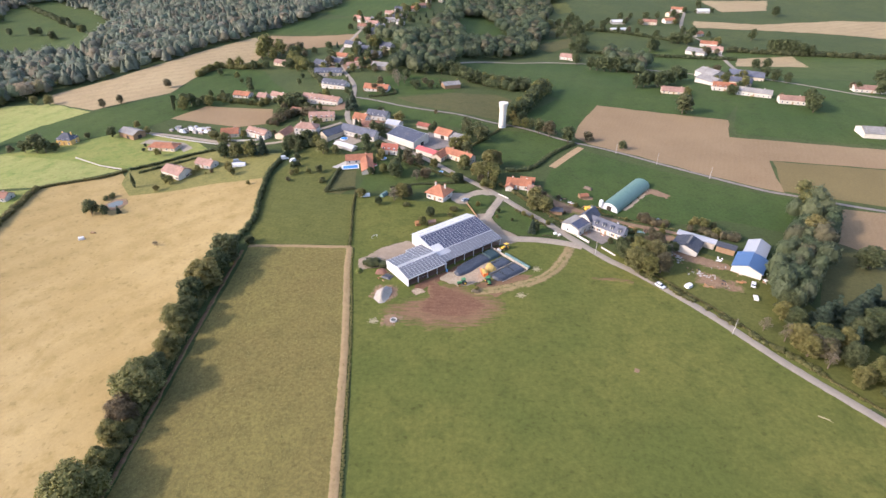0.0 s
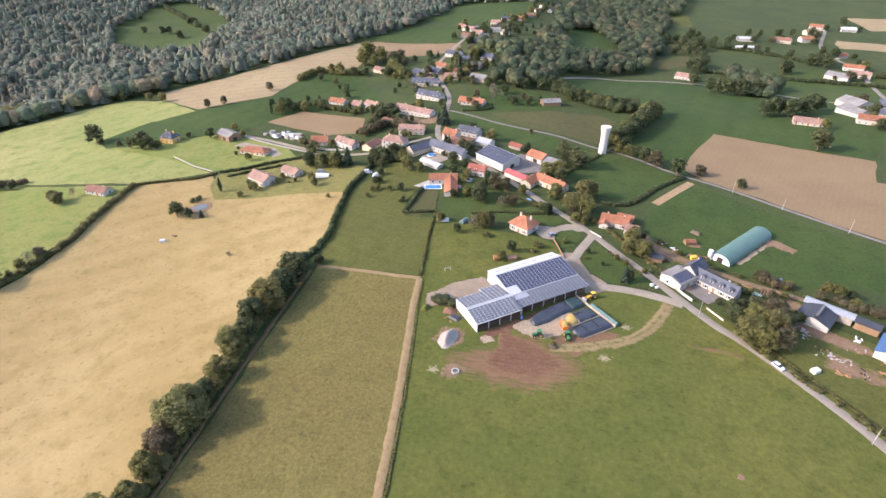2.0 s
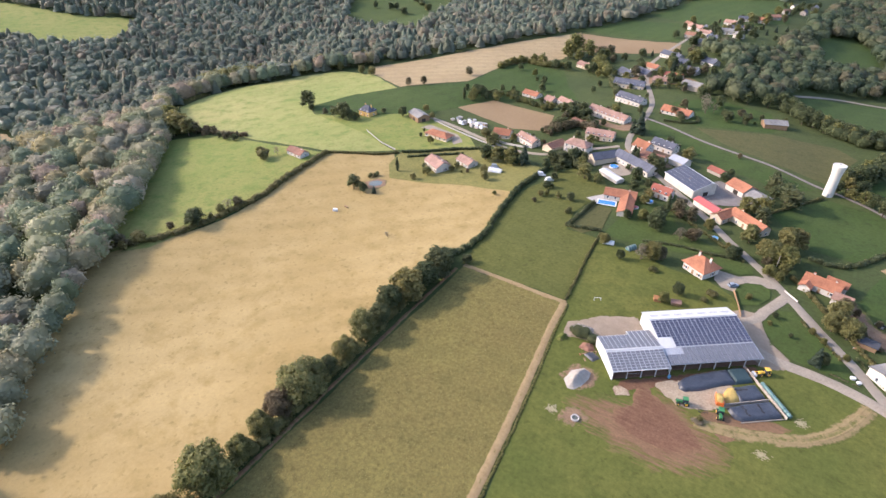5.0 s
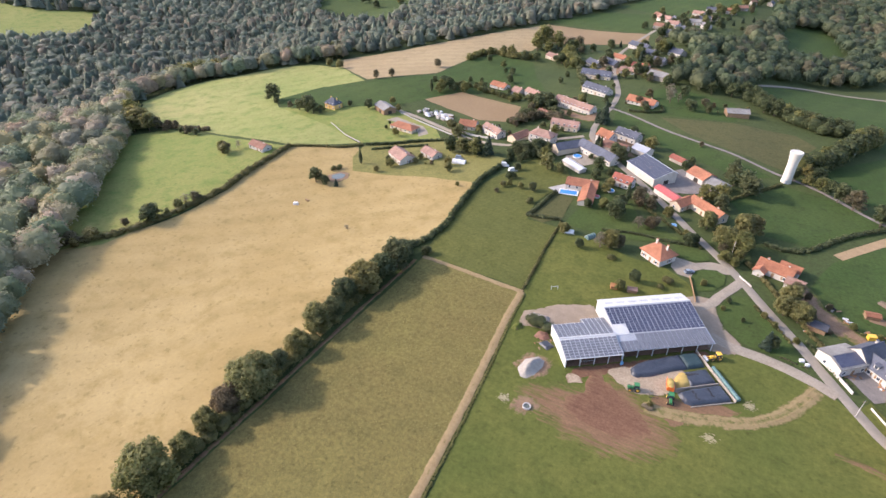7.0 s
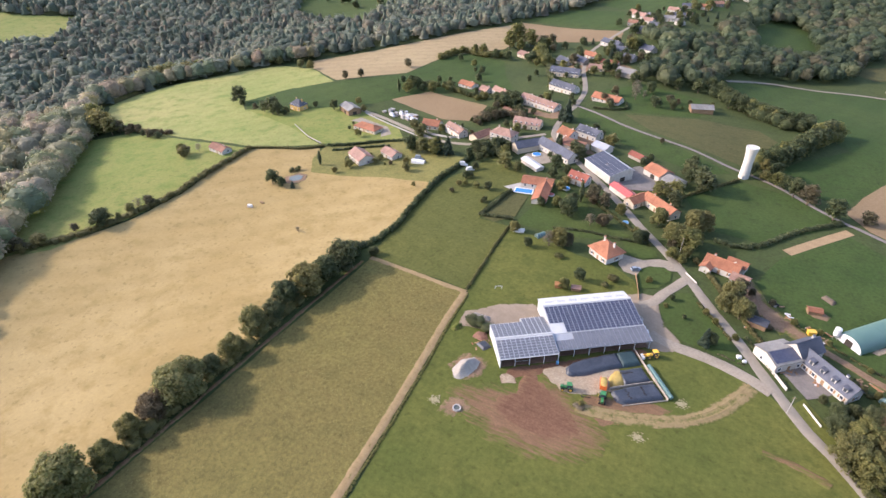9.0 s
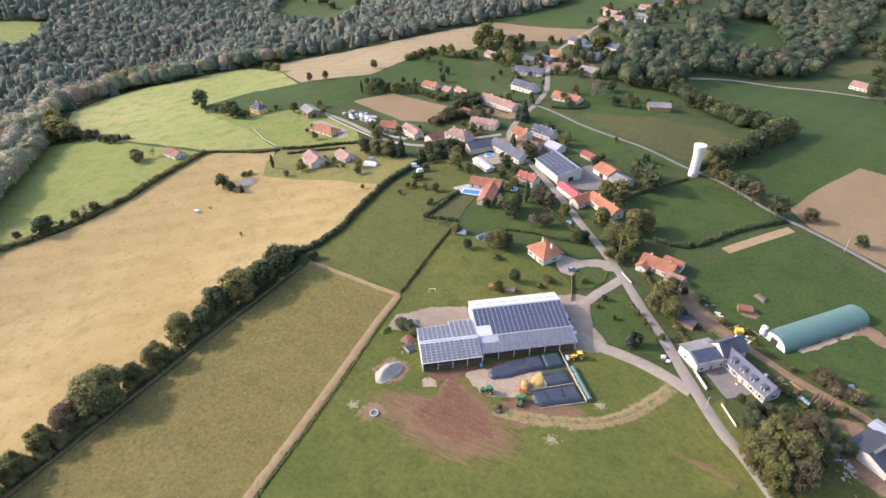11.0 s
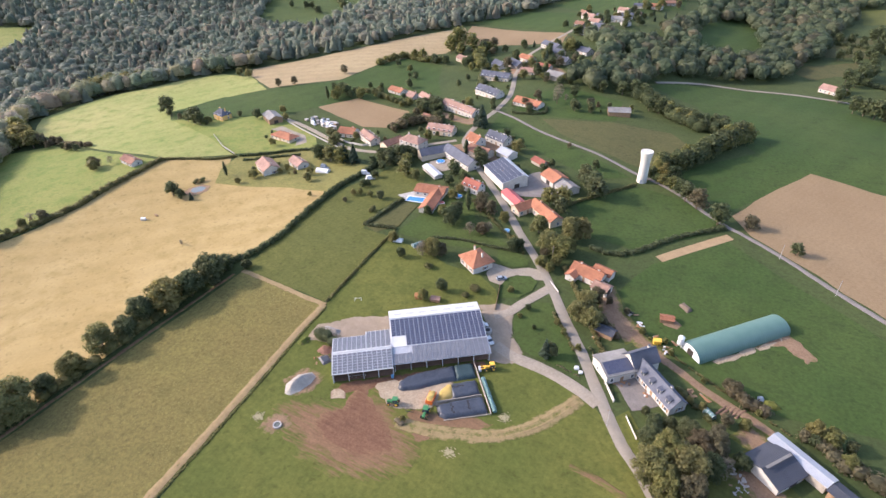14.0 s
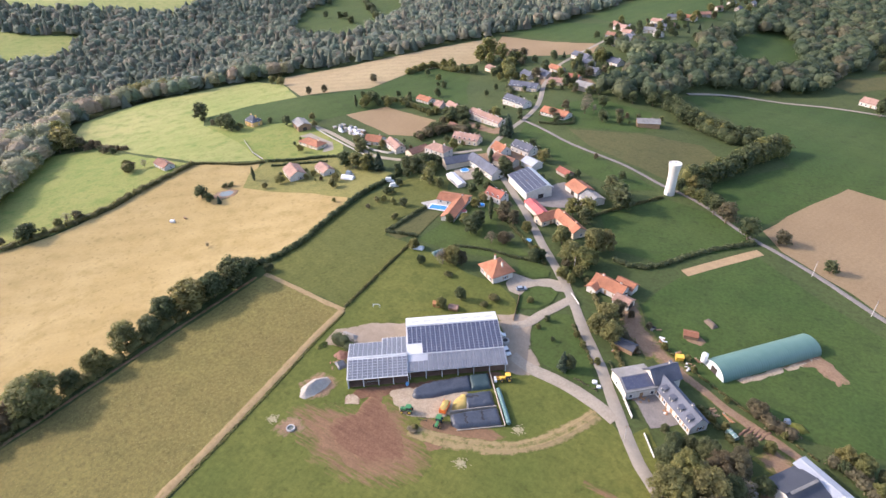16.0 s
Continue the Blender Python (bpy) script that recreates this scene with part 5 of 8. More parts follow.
house("far hamlet house with a slate roof", -60, 770, 22, 13, 10, 4, 3, P, SL)
house("far hamlet house with pale walls", -85, 735, 20, 12, -20, 4, 3, P, PK)
house("white hilltop house with an orange roof", -40, 830, 22, 13, -10, 4, 3, P, OR)
house("orange-roofed bungalow with pale walls", -168, 465, 16, 10, -15, 2.8, 2.0, P, OR)
house("cottage with a faded pink roof", -148, 456, 9, 10, -19, 2.8, 2.6, P, PK)
house("white cottage with a pink roof", -134, 454, 16, 8, -30, 3.4, 2.2, P, PK)
house("white house with a terracotta roof and garden wall", -149, 374, 13, 11, 10, 3.4, 2.4, P, OR)
house("white rendered house with pale tiles", -127, 368, 19, 8, -30, 4.4, 2.2, P, PK, storeys=2)
house("white villa with a pale pink roof", -161, 309, 15, 10, -28, 3.6, 2.6, P, PK, shutters=True)
house("white annex of the villa with a pale pink roof", -147, 321, 12, 7.5, -22, 2.8, 2.0, P, PK)
house("orange-roofed bungalow with ochre walls", -187, 352, 21, 10, -6, 2.8, 2.2, M["cream"], OR, hip=True)
house("yellow house with a blue slate mansard roof", -258, 362, 12, 9, -8, 4.4, 3.8, M["yellow_wall"], SL, storeys=2, hip=True, chimneys=2)
house("open farm shed with a grey sheet roof", -219, 374, 17, 11, -28, 4.4, 1.8, M["wood"], M["fibre"], name="barn", chimneys=0, windows=False, category="barn", big_door=True)
house("small weathered hut with a faded red roof", -250, 279, 14, 7, -8, 2.6, 1.8, M["old_render"], BT)
house("open-sided hay barn with a grey roof", 8, 473, 16, 10, 20, 3.6, 1.8, M["wood"], M["fibre"], name="barn", chimneys=0, windows=False, category="barn")
house("low house with a bright orange roof", -50.5, 317.2, 16, 9, 10, 2.5, 1.6, P, OR, chimneys=1)
house("orange-roofed wing beside the pool", -44.6, 308.4, 22, 7, -80, 2.3, 1.5, P, OR, chimneys=0)
# -- farms on the plain --
house("big grey-roofed farm shed", 262, 545, 22, 24, -60, 5, 3, P, M["fibre"], name="barn", chimneys=0, windows=False, category="barn")
house("pale farm shed with a low roof", 247, 512, 22, 18, -62, 4.4, 2.4, P, M["fibre"], name="barn", chimneys=0, windows=False, category="barn")
house("long slate-roofed farm building", 291, 534, 34, 16, -25, 5, 3.4, CR, SL, chimneys=0)
house("slate-roofed farm range with cream walls", 272, 505, 20, 12, -25, 4.4, 3.0, CR, SL, chimneys=0)
house("white farmhouse with an orange roof", 248, 484, 22, 11, -20, 4.6, 2.6, P, OR, storeys=2)
house("long pale house with a slate roof", 265, 466, 30, 9, -25, 4.2, 2.4, P, M["fibre"])
house("white house with a pink roof on the plain", 286, 445, 22, 10, -15, 4, 2.4, P, PK)
house("long white cattle shed with a grey roof", 318, 372, 46, 17, -10, 4.2, 2.6, P, M["fibre"], name="barn", chimneys=0, windows=False, category="barn")
house("grey-roofed shed on the plain", 298, 667, 24, 20, -40, 4.4, 2.6, P, M["fibre"], name="barn", chimneys=0, windows=False, category="barn")
house("orange-roofed farm on the plain", 327, 706, 30, 14, -20, 4.4, 3, P, OR)
house("pink-roofed house on the plain", 322, 677, 20, 12, -20, 4, 3, P, PK)
house("orange-roofed cottage on the plain", 337, 764, 18, 12, 20, 4, 3, P, OR)
house("white shed with a pale roof far off", 252, 842, 30, 16, 3, 4, 2, P, M["white_sheet"], name="barn", chimneys=0, windows=False, category="barn")
house("low white greenhouse far off", 240, 792, 34, 12, 5, 3, 1.5, P, M["white_sheet"], name="barn", chimneys=0, windows=False, category="barn")
house("far hamlet house with a brown roof", 296, 838, 30, 16, -12, 5, 3, CR, BT)
house("far hamlet house with an orange roof", 328, 850, 26, 16, 10, 5, 3, P, OR)
house("far hamlet house on the plain", 374, 942, 34, 20, -20, 5, 3, P, OR)
house("far hamlet house with a faded roof", 350, 900, 26, 16, 15, 5, 3, CR, PK)
house("far white house on the plain", 410, 934, 30, 16, 0, 4, 3, P, M["white_sheet"])
house("small house among trees on the meadow", 199, 472, 22, 11, -15, 3, 2.4, CR, PK)
house("house at the end of the far lane", 142, 634, 20, 12, -30, 3.6, 2.6, P, PK)
house("white house with a curved front", 375, 482, 30, 12, -15, 3.6, 2.4, P, PK)

for k, (hx, hy) in enumerate(((-112, 783), (-74, 713), (-66, 752), (-30, 858), (-14, 950), (8, 975), (-50, 782), (-88, 760), (-52, 735), (-98, 722), (-60, 830), (-78, 690), (-22, 905), (-2, 925))):
    kind, roof = (("brown-tiled", BT), ("slate-roofed", SL), ("grey-roofed", M["fibre"]))[k % 3]
    house("small far " + kind + " house with weathered walls", hx, hy, 15 + k % 4 * 2, 10, -40 + k * 23, 4, 2.8, ST if k % 2 else M["old_render"], roof, chimneys=k % 2)


# ---- trees, hedges and woods ----
def cube_sphere(steps):
    """Quads round a unit ball, steps to a side."""
    v, q = [], []
    for ax in range(3):
        for s in (-1, 1):
            b = len(v)
            for i in range(steps + 1):
                for j in range(steps + 1):
                    p = np.zeros(3)
                    p[ax], p[(ax + 1) % 3], p[(ax + 2) % 3] = s, (2 * i / steps - 1) * s, 2 * j / steps - 1
                    v.append(p / np.linalg.norm(p))
            for i in range(steps):
                for j in range(steps):
                    a = b + i * (steps + 1) + j
                    q.append((a, a + steps + 1, a + steps + 2, a + 1))
    return np.array(v), np.array(q)


BALLS = {1: cube_sphere(1), 2: cube_sphere(2)}


def leaf_quads(rng, centres, normals, sizes, jitter=0.4, lift=0.45):
    """One slightly bent clump of leaves at each centre, facing roughly along its normal."""
    n = len(centres)
    nrm = normals + rng.normal(0, jitter, (n, 3)) + np.array([0.0, 0.0, lift])
    nrm /= np.linalg.norm(nrm, axis=1)[:, None]
    ref = rng.normal(0, 1, (n, 3))
    u = np.cross(nrm, ref)
    u /= np.linalg.norm(u, axis=1)[:, None]
    w = np.cross(nrm, u)
    a = u * (sizes * rng.uniform(0.7, 1.25, n))[:, None]
    b = w * (sizes * rng.uniform(0.5, 1.0, n))[:, None]
    bend = nrm * (sizes * 0.3)[:, None]
    v = np.stack([centres - a - bend, centres - b + bend * 0.5, centres + a - bend, centres + b + bend * 0.5], 1).reshape(-1, 3)
    return v, np.arange(4 * n).reshape(n, 4)


def crown_arrays(rng, lobes, per_lobe, leaf, core=0.8, jitter=0.4, steps=2):
    """Leaves on a set of lobes, rows of (x, y, z, rx, rz), over darker cores."""
    vs, qs, k = [], [], 0
    for x, y, z, rx, rz in lobes:
        d = rng.normal(0, 1, (per_lobe, 3))
        d /= np.linalg.norm(d, axis=1)[:, None]
        d[:, 2] = np.where(d[:, 2] < -0.55, -d[:, 2], d[:, 2])
        rad = rng.uniform(0.80, 1.20, per_lobe)
        c = d * rad[:, None] * np.array([rx, rx, rz]) + np.array([x, y, z])
        v, q = leaf_quads(rng, c, d, leaf * rng.uniform(0.6, 1.3, per_lobe), jitter)
        vs.append(v), qs.append(q + k)
        k += len(v)
        if core:
            ball_v, ball_q = BALLS[steps]
            wob = rng.uniform(0.85, 1.1, len(ball_v))[:, None]
            vs.append(ball_v * wob * np.array([rx, rx, rz]) * core + np.array([x, y, z])), qs.append(ball_q + k)
            k += len(ball_v)
    return np.concatenate(vs), np.concatenate(qs)


def broadleaf_lobes(rng, height, spread, count, bottom=0.22):
    rows = []
    for i in range(count):
        f = (i + 0.5) / count
        z = height * (bottom + (0.86 - bottom) * f)
        width = spread * math.sqrt(max(0.08, 1 - ((f - 0.38) / 0.72) ** 2))
        a = i * 2.4 + rng.uniform(-0.5, 0.5)
        d = width * rng.uniform(0.35, 0.72) if i < count - 1 else 0
        r = spread * rng.uniform(0.36, 0.54)
        rows.append((d * math.cos(a), d * math.sin(a), z, r, r * rng.uniform(0.75, 0.95)))
    return rows


def cone_lobes(rng, height, spread, count):
    rows = []
    for i in range(count):
        f = i / (count - 1)
        for k in range(3 if f < 0.75 else 1):
            a = k * 2.1 + i * 0.9
            w = spread * (1 - f) * 0.55
            r = spread * (0.52 - 0.36 * f)
            rows.append((w * math.cos(a), w * math.sin(a), height * (0.12 + 0.82 * f), r, r * 0.85))
    return rows


def trunk_mesh(height, spread, seed):
    """A tapered trunk with a few limbs."""
    rng = random.Random(seed)
    bm = bmesh.new()
    tube(bm, (0, 0, -0.8), (0.1, 0, height * 0.35), height * 0.028, height * 0.02, 8)
    tube(bm, (0.1, 0, height * 0.34), (0, 0.1, height * 0.8), height * 0.02, height * 0.006, 7)
    for k in range(5):
        a = k * 1.3 + rng.uniform(-0.3, 0.3)
        z = height * (0.28 + 0.09 * k)
        d = spread * rng.uniform(0.45, 0.75)
        tube(bm, (0.05, 0, z), (d * math.cos(a), d * math.sin(a), z + height * 0.2), height * 0.011, height * 0.004, 6)
    return finish(bm, "trunk", M["bark"])


def tree_template(kind, variant, fine):
    """Meshes of a tree ten metres high: trunk and crown. fine: with small leaf clumps, for trees that are passed close by."""
    rng = np.random.default_rng(hash_of(kind) * 10 + variant)
    many, small = ((0.34, 1.6), (0.75, 1.1), (1.7, 0.68))[fine]
    if kind in "bdyr":
        spread = (3.6, 4.2, 3.9)[variant]
        lobes = broadleaf_lobes(rng, 10, spread, (29, 33, 31)[variant] if fine else 13)
        if fine:
            lobes = [(x * 1.08, y * 1.08, z, rx * 0.68, rz * 0.74) for x, y, z, rx, rz in lobes]
        v, q = crown_arrays(rng, lobes, int(92 * many), 0.32 * small, 0.74, 0.6, steps=1)
    elif kind == "c":
        v, q = crown_arrays(rng, cone_lobes(rng, 10, 2.6, 8), int(90 * many), 0.30 * small)
        spread = 1.2
    elif kind == "p":
        rows = [(rng.uniform(-0.15, 0.15), rng.uniform(-0.15, 0.15), 1.2 + 8.0 * k / 8, 1.15 * math.sin(0.5 + 2.3 * k / 8), 1.1) for k in range(9)]
        v, q = crown_arrays(rng, rows, int(150 * many), 0.26 * small)
        spread = 0.5
    elif kind == "a":
        lobes = broadleaf_lobes(rng, 10, 3.2, 9, 0.3)
        v, q = crown_arrays(rng, lobes, int(110 * many), 0.20 * small, 0)
        spread = 3.6
    else:
        rows = [(rng.uniform(-3, 3), rng.uniform(-3, 3), rng.uniform(2.5, 6.5), rng.uniform(2.4, 3.4), rng.uniform(2.2, 3.2)) for k in range(7)]
        v, q = crown_arrays(rng, rows, int(120 * many), 0.55 * small)
        spread = 2.5
    leaf = {"s": "leaf_h", "p": "leaf_d"}.get(kind, "leaf_" + kind)
    return trunk_mesh(10, spread, variant), quick_mesh("crown", v, q, M[leaf])


def hash_of(kind):
    return "bdyrcpas".index(kind) + 1


TREE_WORDS = {
    "b": ("tree", "leafy green broadleaf tree", "tree"), "d": ("tree", "dense dark green broadleaf tree", "tree"),
    "y": ("tree", "olive-yellow autumn broadleaf tree", "tree"), "r": ("tree", "russet-brown autumn broadleaf tree", "tree"),
    "c": ("conifer", "dark green pointed conifer", "conifer"), "p": ("cypress", "narrow dark green columnar tree", "cypress"),
    "a": ("tree", "thinly leaved grey-brown tree", "tree"), "s": ("shrub", "rounded green garden shrub", "shrub"),
}
SHRUB_WORDS = {"b": "leafy green shrub beside the houses", "d": "dense dark green shrub in a garden", "y": "olive-yellow autumn shrub in a garden", "r": "russet-brown autumn shrub in a garden"}
TEMPLATES, DISTANT = {}, []


def plant(x, y, height, kind, group="", broad=1.0):
    """A tree on the land; those of one kind and variant share their meshes."""
    rng = random.Random(int(x * 31 + y * 17 + height * 5))
    variant = rng.randrange(3)
    key = kind, variant, (1 if math.hypot(x - 30, y - 60) < 255 else 0) + (1 if math.hypot(x - 30, y - 60) < 182 else 0)
    if key not in TEMPLATES:
        TEMPLATES[key] = tree_template(*key)
    trunk, crown = TEMPLATES[key]
    if math.hypot(x - 30, y - 60) > 430 and x > -300:
        DISTANT.append((crown, x, y, height / 10, rng.uniform(0, 6.28)))
        return None
    name, label, category = TREE_WORDS[kind]
    if height < 5.3 and kind in SHRUB_WORDS:
        name, label, category = "shrub", SHRUB_WORDS[kind], "shrub"
    base = new(name)
    s = height / 10
    wide = s * broad * rng.uniform(0.95, 1.3)
    base.matrix_basis = pose(x, y, ground_z(x, y), 0, 0, rng.uniform(0, 360)) @ Matrix.Diagonal((wide, wide, s, 1))
    tagged(base, label, category, group)
    part("trunk", trunk, None, base)
    part("crown", crown, None, base)
    return base


def hedge(label, pts, width, height, material="leaf_h", density=5.0, leaf=0.34, gaps=0.0, seed=1):
    """A hedge along a line: uneven clumps on cores, one thing."""
    rng = np.random.default_rng(seed + int(abs(pts[0][0])))
    line = spline(pts, max(0.8, width * 0.55))
    lobes = []
    for p in line:
        if rng.uniform() < gaps:
            continue
        h = height * rng.uniform(0.75, 1.2)
        x, y = p.x + rng.uniform(-0.25, 0.25) * width, p.y + rng.uniform(-0.25, 0.25) * width
        lobes.append((x, y, ground_z(x, y) + h * 0.45, width * rng.uniform(0.5, 0.68), h * 0.58))
    v, q = crown_arrays(rng, lobes, int(density * width * height) + 8, leaf, 0.85)
    return tagged(new("hedge", quick_mesh("hedge", v, q, M[material])), label, "hedge")


VILLAGE_TREES = [
    (-67, 412, 15.7, "c"), (-119, 425, 10.1, "d"), (-116, 439, 9, "b"), (-117, 394, 7.8, "r"), (-114, 400, 7.8, "r"), (-112, 405, 6.7, "r"),
    (-94, 343, 9, "d"), (-90, 347, 10.1, "d"), (-75, 330, 10.1, "y"), (-67, 328, 6.7, "y"), (-49, 340, 9, "d"), (-41, 336, 6.7, "d"),
    (-37, 324, 5.6, "y"), (-41, 357, 10.1, "d"), (-56, 368, 9, "p"), (18, 365, 11.2, "b"), (9, 333, 10.1, "y"), (15, 335, 11.2, "y"),
    (-56, 461, 6.7, "r"), (-40, 487, 11.2, "a"), (-100, 343, 9, "d"), (-100, 334, 7.8, "d"), (-78, 454, 6.7, "d"), (-32, 480, 6.7, "a"),
]
GARDEN_TREES = [
    (-20, 316, 9.2, "r"), (-25, 310, 11.9, "p"), (-26, 294, 10.6, "d"), (-27, 301, 9.2, "d"), (-21, 267, 9.6, "b"), (-25, 265, 8.2, "a"),
    (-18, 269, 7.4, "r"), (-14, 290, 7.2, "a"), (-9, 293, 6.4, "r"), (-7, 296, 5.8, "a"), (-4, 307, 6.6, "b"), (9, 287, 6.6, "d"),
    (11, 290, 5.3, "d"), (-41, 297, 5.3, "d"), (-43, 269, 5.3, "b"), (-33, 260, 5.3, "d"), (-5, 247, 6.4, "d"), (-9, 239, 5.3, "b"),
    (-18, 258, 3.3, "s"), (7, 253, 4, "s"), (5, 248, 2.6, "s"), (44.8, 231.6, 8.6, "c"), (46.6, 232.8, 6.4, "d"), (-72, 301, 5.3, "d"), (-68, 288, 4, "s"),
]
ROADSIDE_TREES = [
    (14, 306, 9.6, "y"), (29, 306, 13.2, "y"), (33, 310, 10.8, "y"), (23, 293, 10.8, "y"), (29, 292, 10.8, "b"), (25, 281, 6, "b"),
    (29, 279, 5.4, "b"), (50, 261, 10.8, "y"), (49, 255, 9.6, "y"), (54, 253, 9.6, "y"), (52, 268, 8.4, "r"), (104, 244, 5.4, "r"),
    (102, 245, 4.8, "r"), 
    (101, 224, 5.4, "r"), (103, 230, 5.0, "r"), (126, 237, 7.2, "b"), (130, 236, 7.2, "b"),
]
TOWER_TREES = [
    (54, 384, 7, "y"), (59, 392, 9, "b"), (68.4, 371, 11.5, "d"), (74.8, 365.4, 12, "r"), (86, 354, 12, "d"), (64, 378, 9, "d"), (100, 357, 7.5, "r"), (119, 341, 6.5, "b"),
    (52, 400, 11, "b"), (57, 405, 12, "d"), (61, 410, 12, "b"), (65, 416, 12, "d"), (68, 424, 13, "b"), (71, 432, 13, "b"), (73, 440, 13, "d"), (76, 448, 13, "b"), (79, 455, 13, "y"), (82, 462, 13, "b"), (85, 470, 12, "b"),
    (15, 516, 12, "d"), (20, 510, 11, "b"), (26, 505, 11, "d"), (32, 499, 11, "b"), (38, 494, 11, "y"), (44, 489, 11, "b"), (50, 484, 11, "d"), (56, 480, 11, "b"), (62, 480, 10, "b"), (68, 484, 10, "d"), (73, 486, 9, "b"),
    (27, 352, 12, "b"), (-37, 475, 12, "a"), (-21, 466, 8, "b"), (-10, 468, 8, "b"), (-48, 448, 6, "b"), (18, 384, 6, "b"),
]
POND_TREES = [
    (-137.5, 226.3, 3.2, "a"), (-139, 227, 2.6, "a"),
    (-188, 261, 9, "d"), (-181, 261, 6, "d"), (-174, 262, 5, "c"), (-189, 278, 3, "s"), (-187, 281, 3, "s"), (-180, 293, 9, "p"),
    (-161, 297, 6, "b"), (-165, 288, 4, "y"), (-140, 332, 11, "d"), (-123, 333, 11, "y"), (-121, 334, 12, "c"), (-115, 335, 13, "c"), (-140, 333, 9.5, "b"), (-132, 333, 10.5, "y"),
    (-129, 335, 9, "b"), (-126, 305, 6, "y"), (-150, 308, 4, "b"), (-317, 359, 14, "d"), (-309, 354, 6, "d"), (-279, 347, 9, "d"),
    (-270, 346, 13, "d"), (-263.5, 345, 11, "d"), (-290, 349, 6, "r"), (-269, 265, 8, "b"), (-321, 279, 6, "r"), (-342, 285, 6, "r"),
]
UPLAND_TREES = [
    (-212, 429, 10, "p"), (-206, 435, 10, "b"), (-188, 441, 9, "b"), (-274, 439, 8, "r"), (-264, 448, 8, "r"), (-242, 490, 8, "r"),
    (-226, 534, 7, "b"), (-223, 544, 7, "b"), (-220, 554, 7, "b"), (-184, 606, 22, "b"), (-186, 589, 18, "b"), (-170, 604, 17, "b"),
    (-199, 556, 11, "b"), (-208, 556, 10, "b"), (-183, 551, 9, "d"), (-171, 551, 9, "d"), (-356, 273, 14, "b"), (-364, 267, 12, "b"),
    (-354, 278, 10, "r"), (-158, 607, 12, "r"), (-153, 618, 11, "r"), (-149, 572, 11, "b"), (-147, 552, 9, "d"), (-330, 458, 9, "y"),
]
YARD_TREES = [
    (86, 201, 12.5, "y"), (89.5, 207, 13.5, "b"), (94, 205, 13.0, "y"), (91, 198, 11, "b"), (97, 199, 11, "r"), (84.5, 211, 8.5, "d"), (101, 209, 9, "d"), (97, 215, 9.5, "r"), (101, 217, 10, "r"), (104, 211, 8, "a"), (84, 217, 7.5, "d"), (88, 219, 7, "d"), (93, 219, 8.5, "d"), (126, 234, 4.6, "d"), (135, 236, 5.0, "d"), (190, 254, 13.4, "y"), (177, 224, 15.7, "y"),
]
WOOD_EDGE_TREES = [
    (124, 161, 7, "a"), (200, 273, 10, "y"), (187, 231, 11, "r"),
]
FAR_TREES = [
    (144, 604, 12, "d"), (152, 576, 14, "d"), (158, 572, 14, "b"), (164, 566, 15, "d"), (170, 566, 14, "b"), (176, 564, 16, "d"), (188, 566, 15, "d"), (196, 566, 13, "d"),
    (172, 488, 13, "d"), (180, 492, 15, "d"), (186, 496, 14, "b"), (192, 491, 14, "d"), (198, 500, 13, "d"), (207, 504, 14, "d"), (217, 517, 15, "b"), (224, 520, 12, "d"), (186, 416, 16, "b"), (190, 418, 13, "d"),
    (246, 676, 15, "d"), (252, 679, 13, "d"), (397, 742, 14, "d"), (395, 676, 16, "d"), (402, 672, 17, "d"), (409, 668, 17, "b"), (418, 662, 15, "d"), (426, 660, 13, "d"), (391, 682, 14, "d"),
    (291, 422, 15, "b"), (298, 441, 14, "d"), (294, 430, 14, "b"), (324, 582, 12, "d"), (336, 582, 13, "d"), (312, 522, 12, "d"), (318, 512, 11, "d"), (306, 530, 12, "d"),
    (294, 718, 14, "d"), (303, 712, 15, "d"), (288, 722, 13, "d"), (310, 730, 13, "d"), (328, 761, 13, "d"), (318, 770, 12, "d"), (163, 678, 15, "d"), (170, 690, 14, "d"), (178, 771, 16, "d"), (174, 760, 14, "d"), (186, 847, 14, "d"), (180, 835, 13, "d"), (510, 908, 15, "d"), (516, 915, 14, "d"), (404, 513, 14, "d"), (383, 479, 13, "d"), (376, 470, 12, "b"),
    (207, 812, 11, "d"), (222, 806, 12, "d"), (262, 868, 11, "d"), (278, 872, 10, "b"), (300, 870, 12, "d"), (320, 880, 11, "d"), (345, 884, 13, "b"), (150, 806, 12, "d"), (160, 810, 12, "d"), (170, 806, 11, "b"), (196, 790, 11, "d"), (215, 782, 11, "d"), (256, 764, 10, "d"), (276, 748, 11, "b"), (420, 980, 13, "d"), (380, 930, 10, "d"),
    (-586, 832, 13, "d"), (-580, 838, 12, "d"), (-543, 809, 13, "d"), (-548, 816, 12, "d"), (-591, 912, 12, "d"), (-585, 918, 11, "d"), (-519, 845, 13, "d"), (-526, 850, 12, "b"), (-617, 831, 12, "d"), (-686, 918, 12, "d"),
    (-60, 795, 8, "c"), (-45, 783, 7, "c"), (-35, 793, 7, "c"), (-21, 787, 7, "c"), (-7, 778, 7, "c"), (-36, 742, 6, "d"), (-18, 745, 6, "d"), (-28, 765, 6, "c"), (-11, 800, 7, "c"), (-48, 760, 6, "c"),
    (149, 822, 9, "d"), (156, 760, 10, "d"), (148, 742, 11, "d"), (162, 738, 12, "d"), (176, 742, 12, "d"), (184, 770, 12, "d"), (188, 800, 13, "d"), (190, 830, 13, "d"), (174, 716, 12, "d"), (166, 696, 12, "d"), (152, 672, 12, "d"), (158, 660, 12, "d"),
]
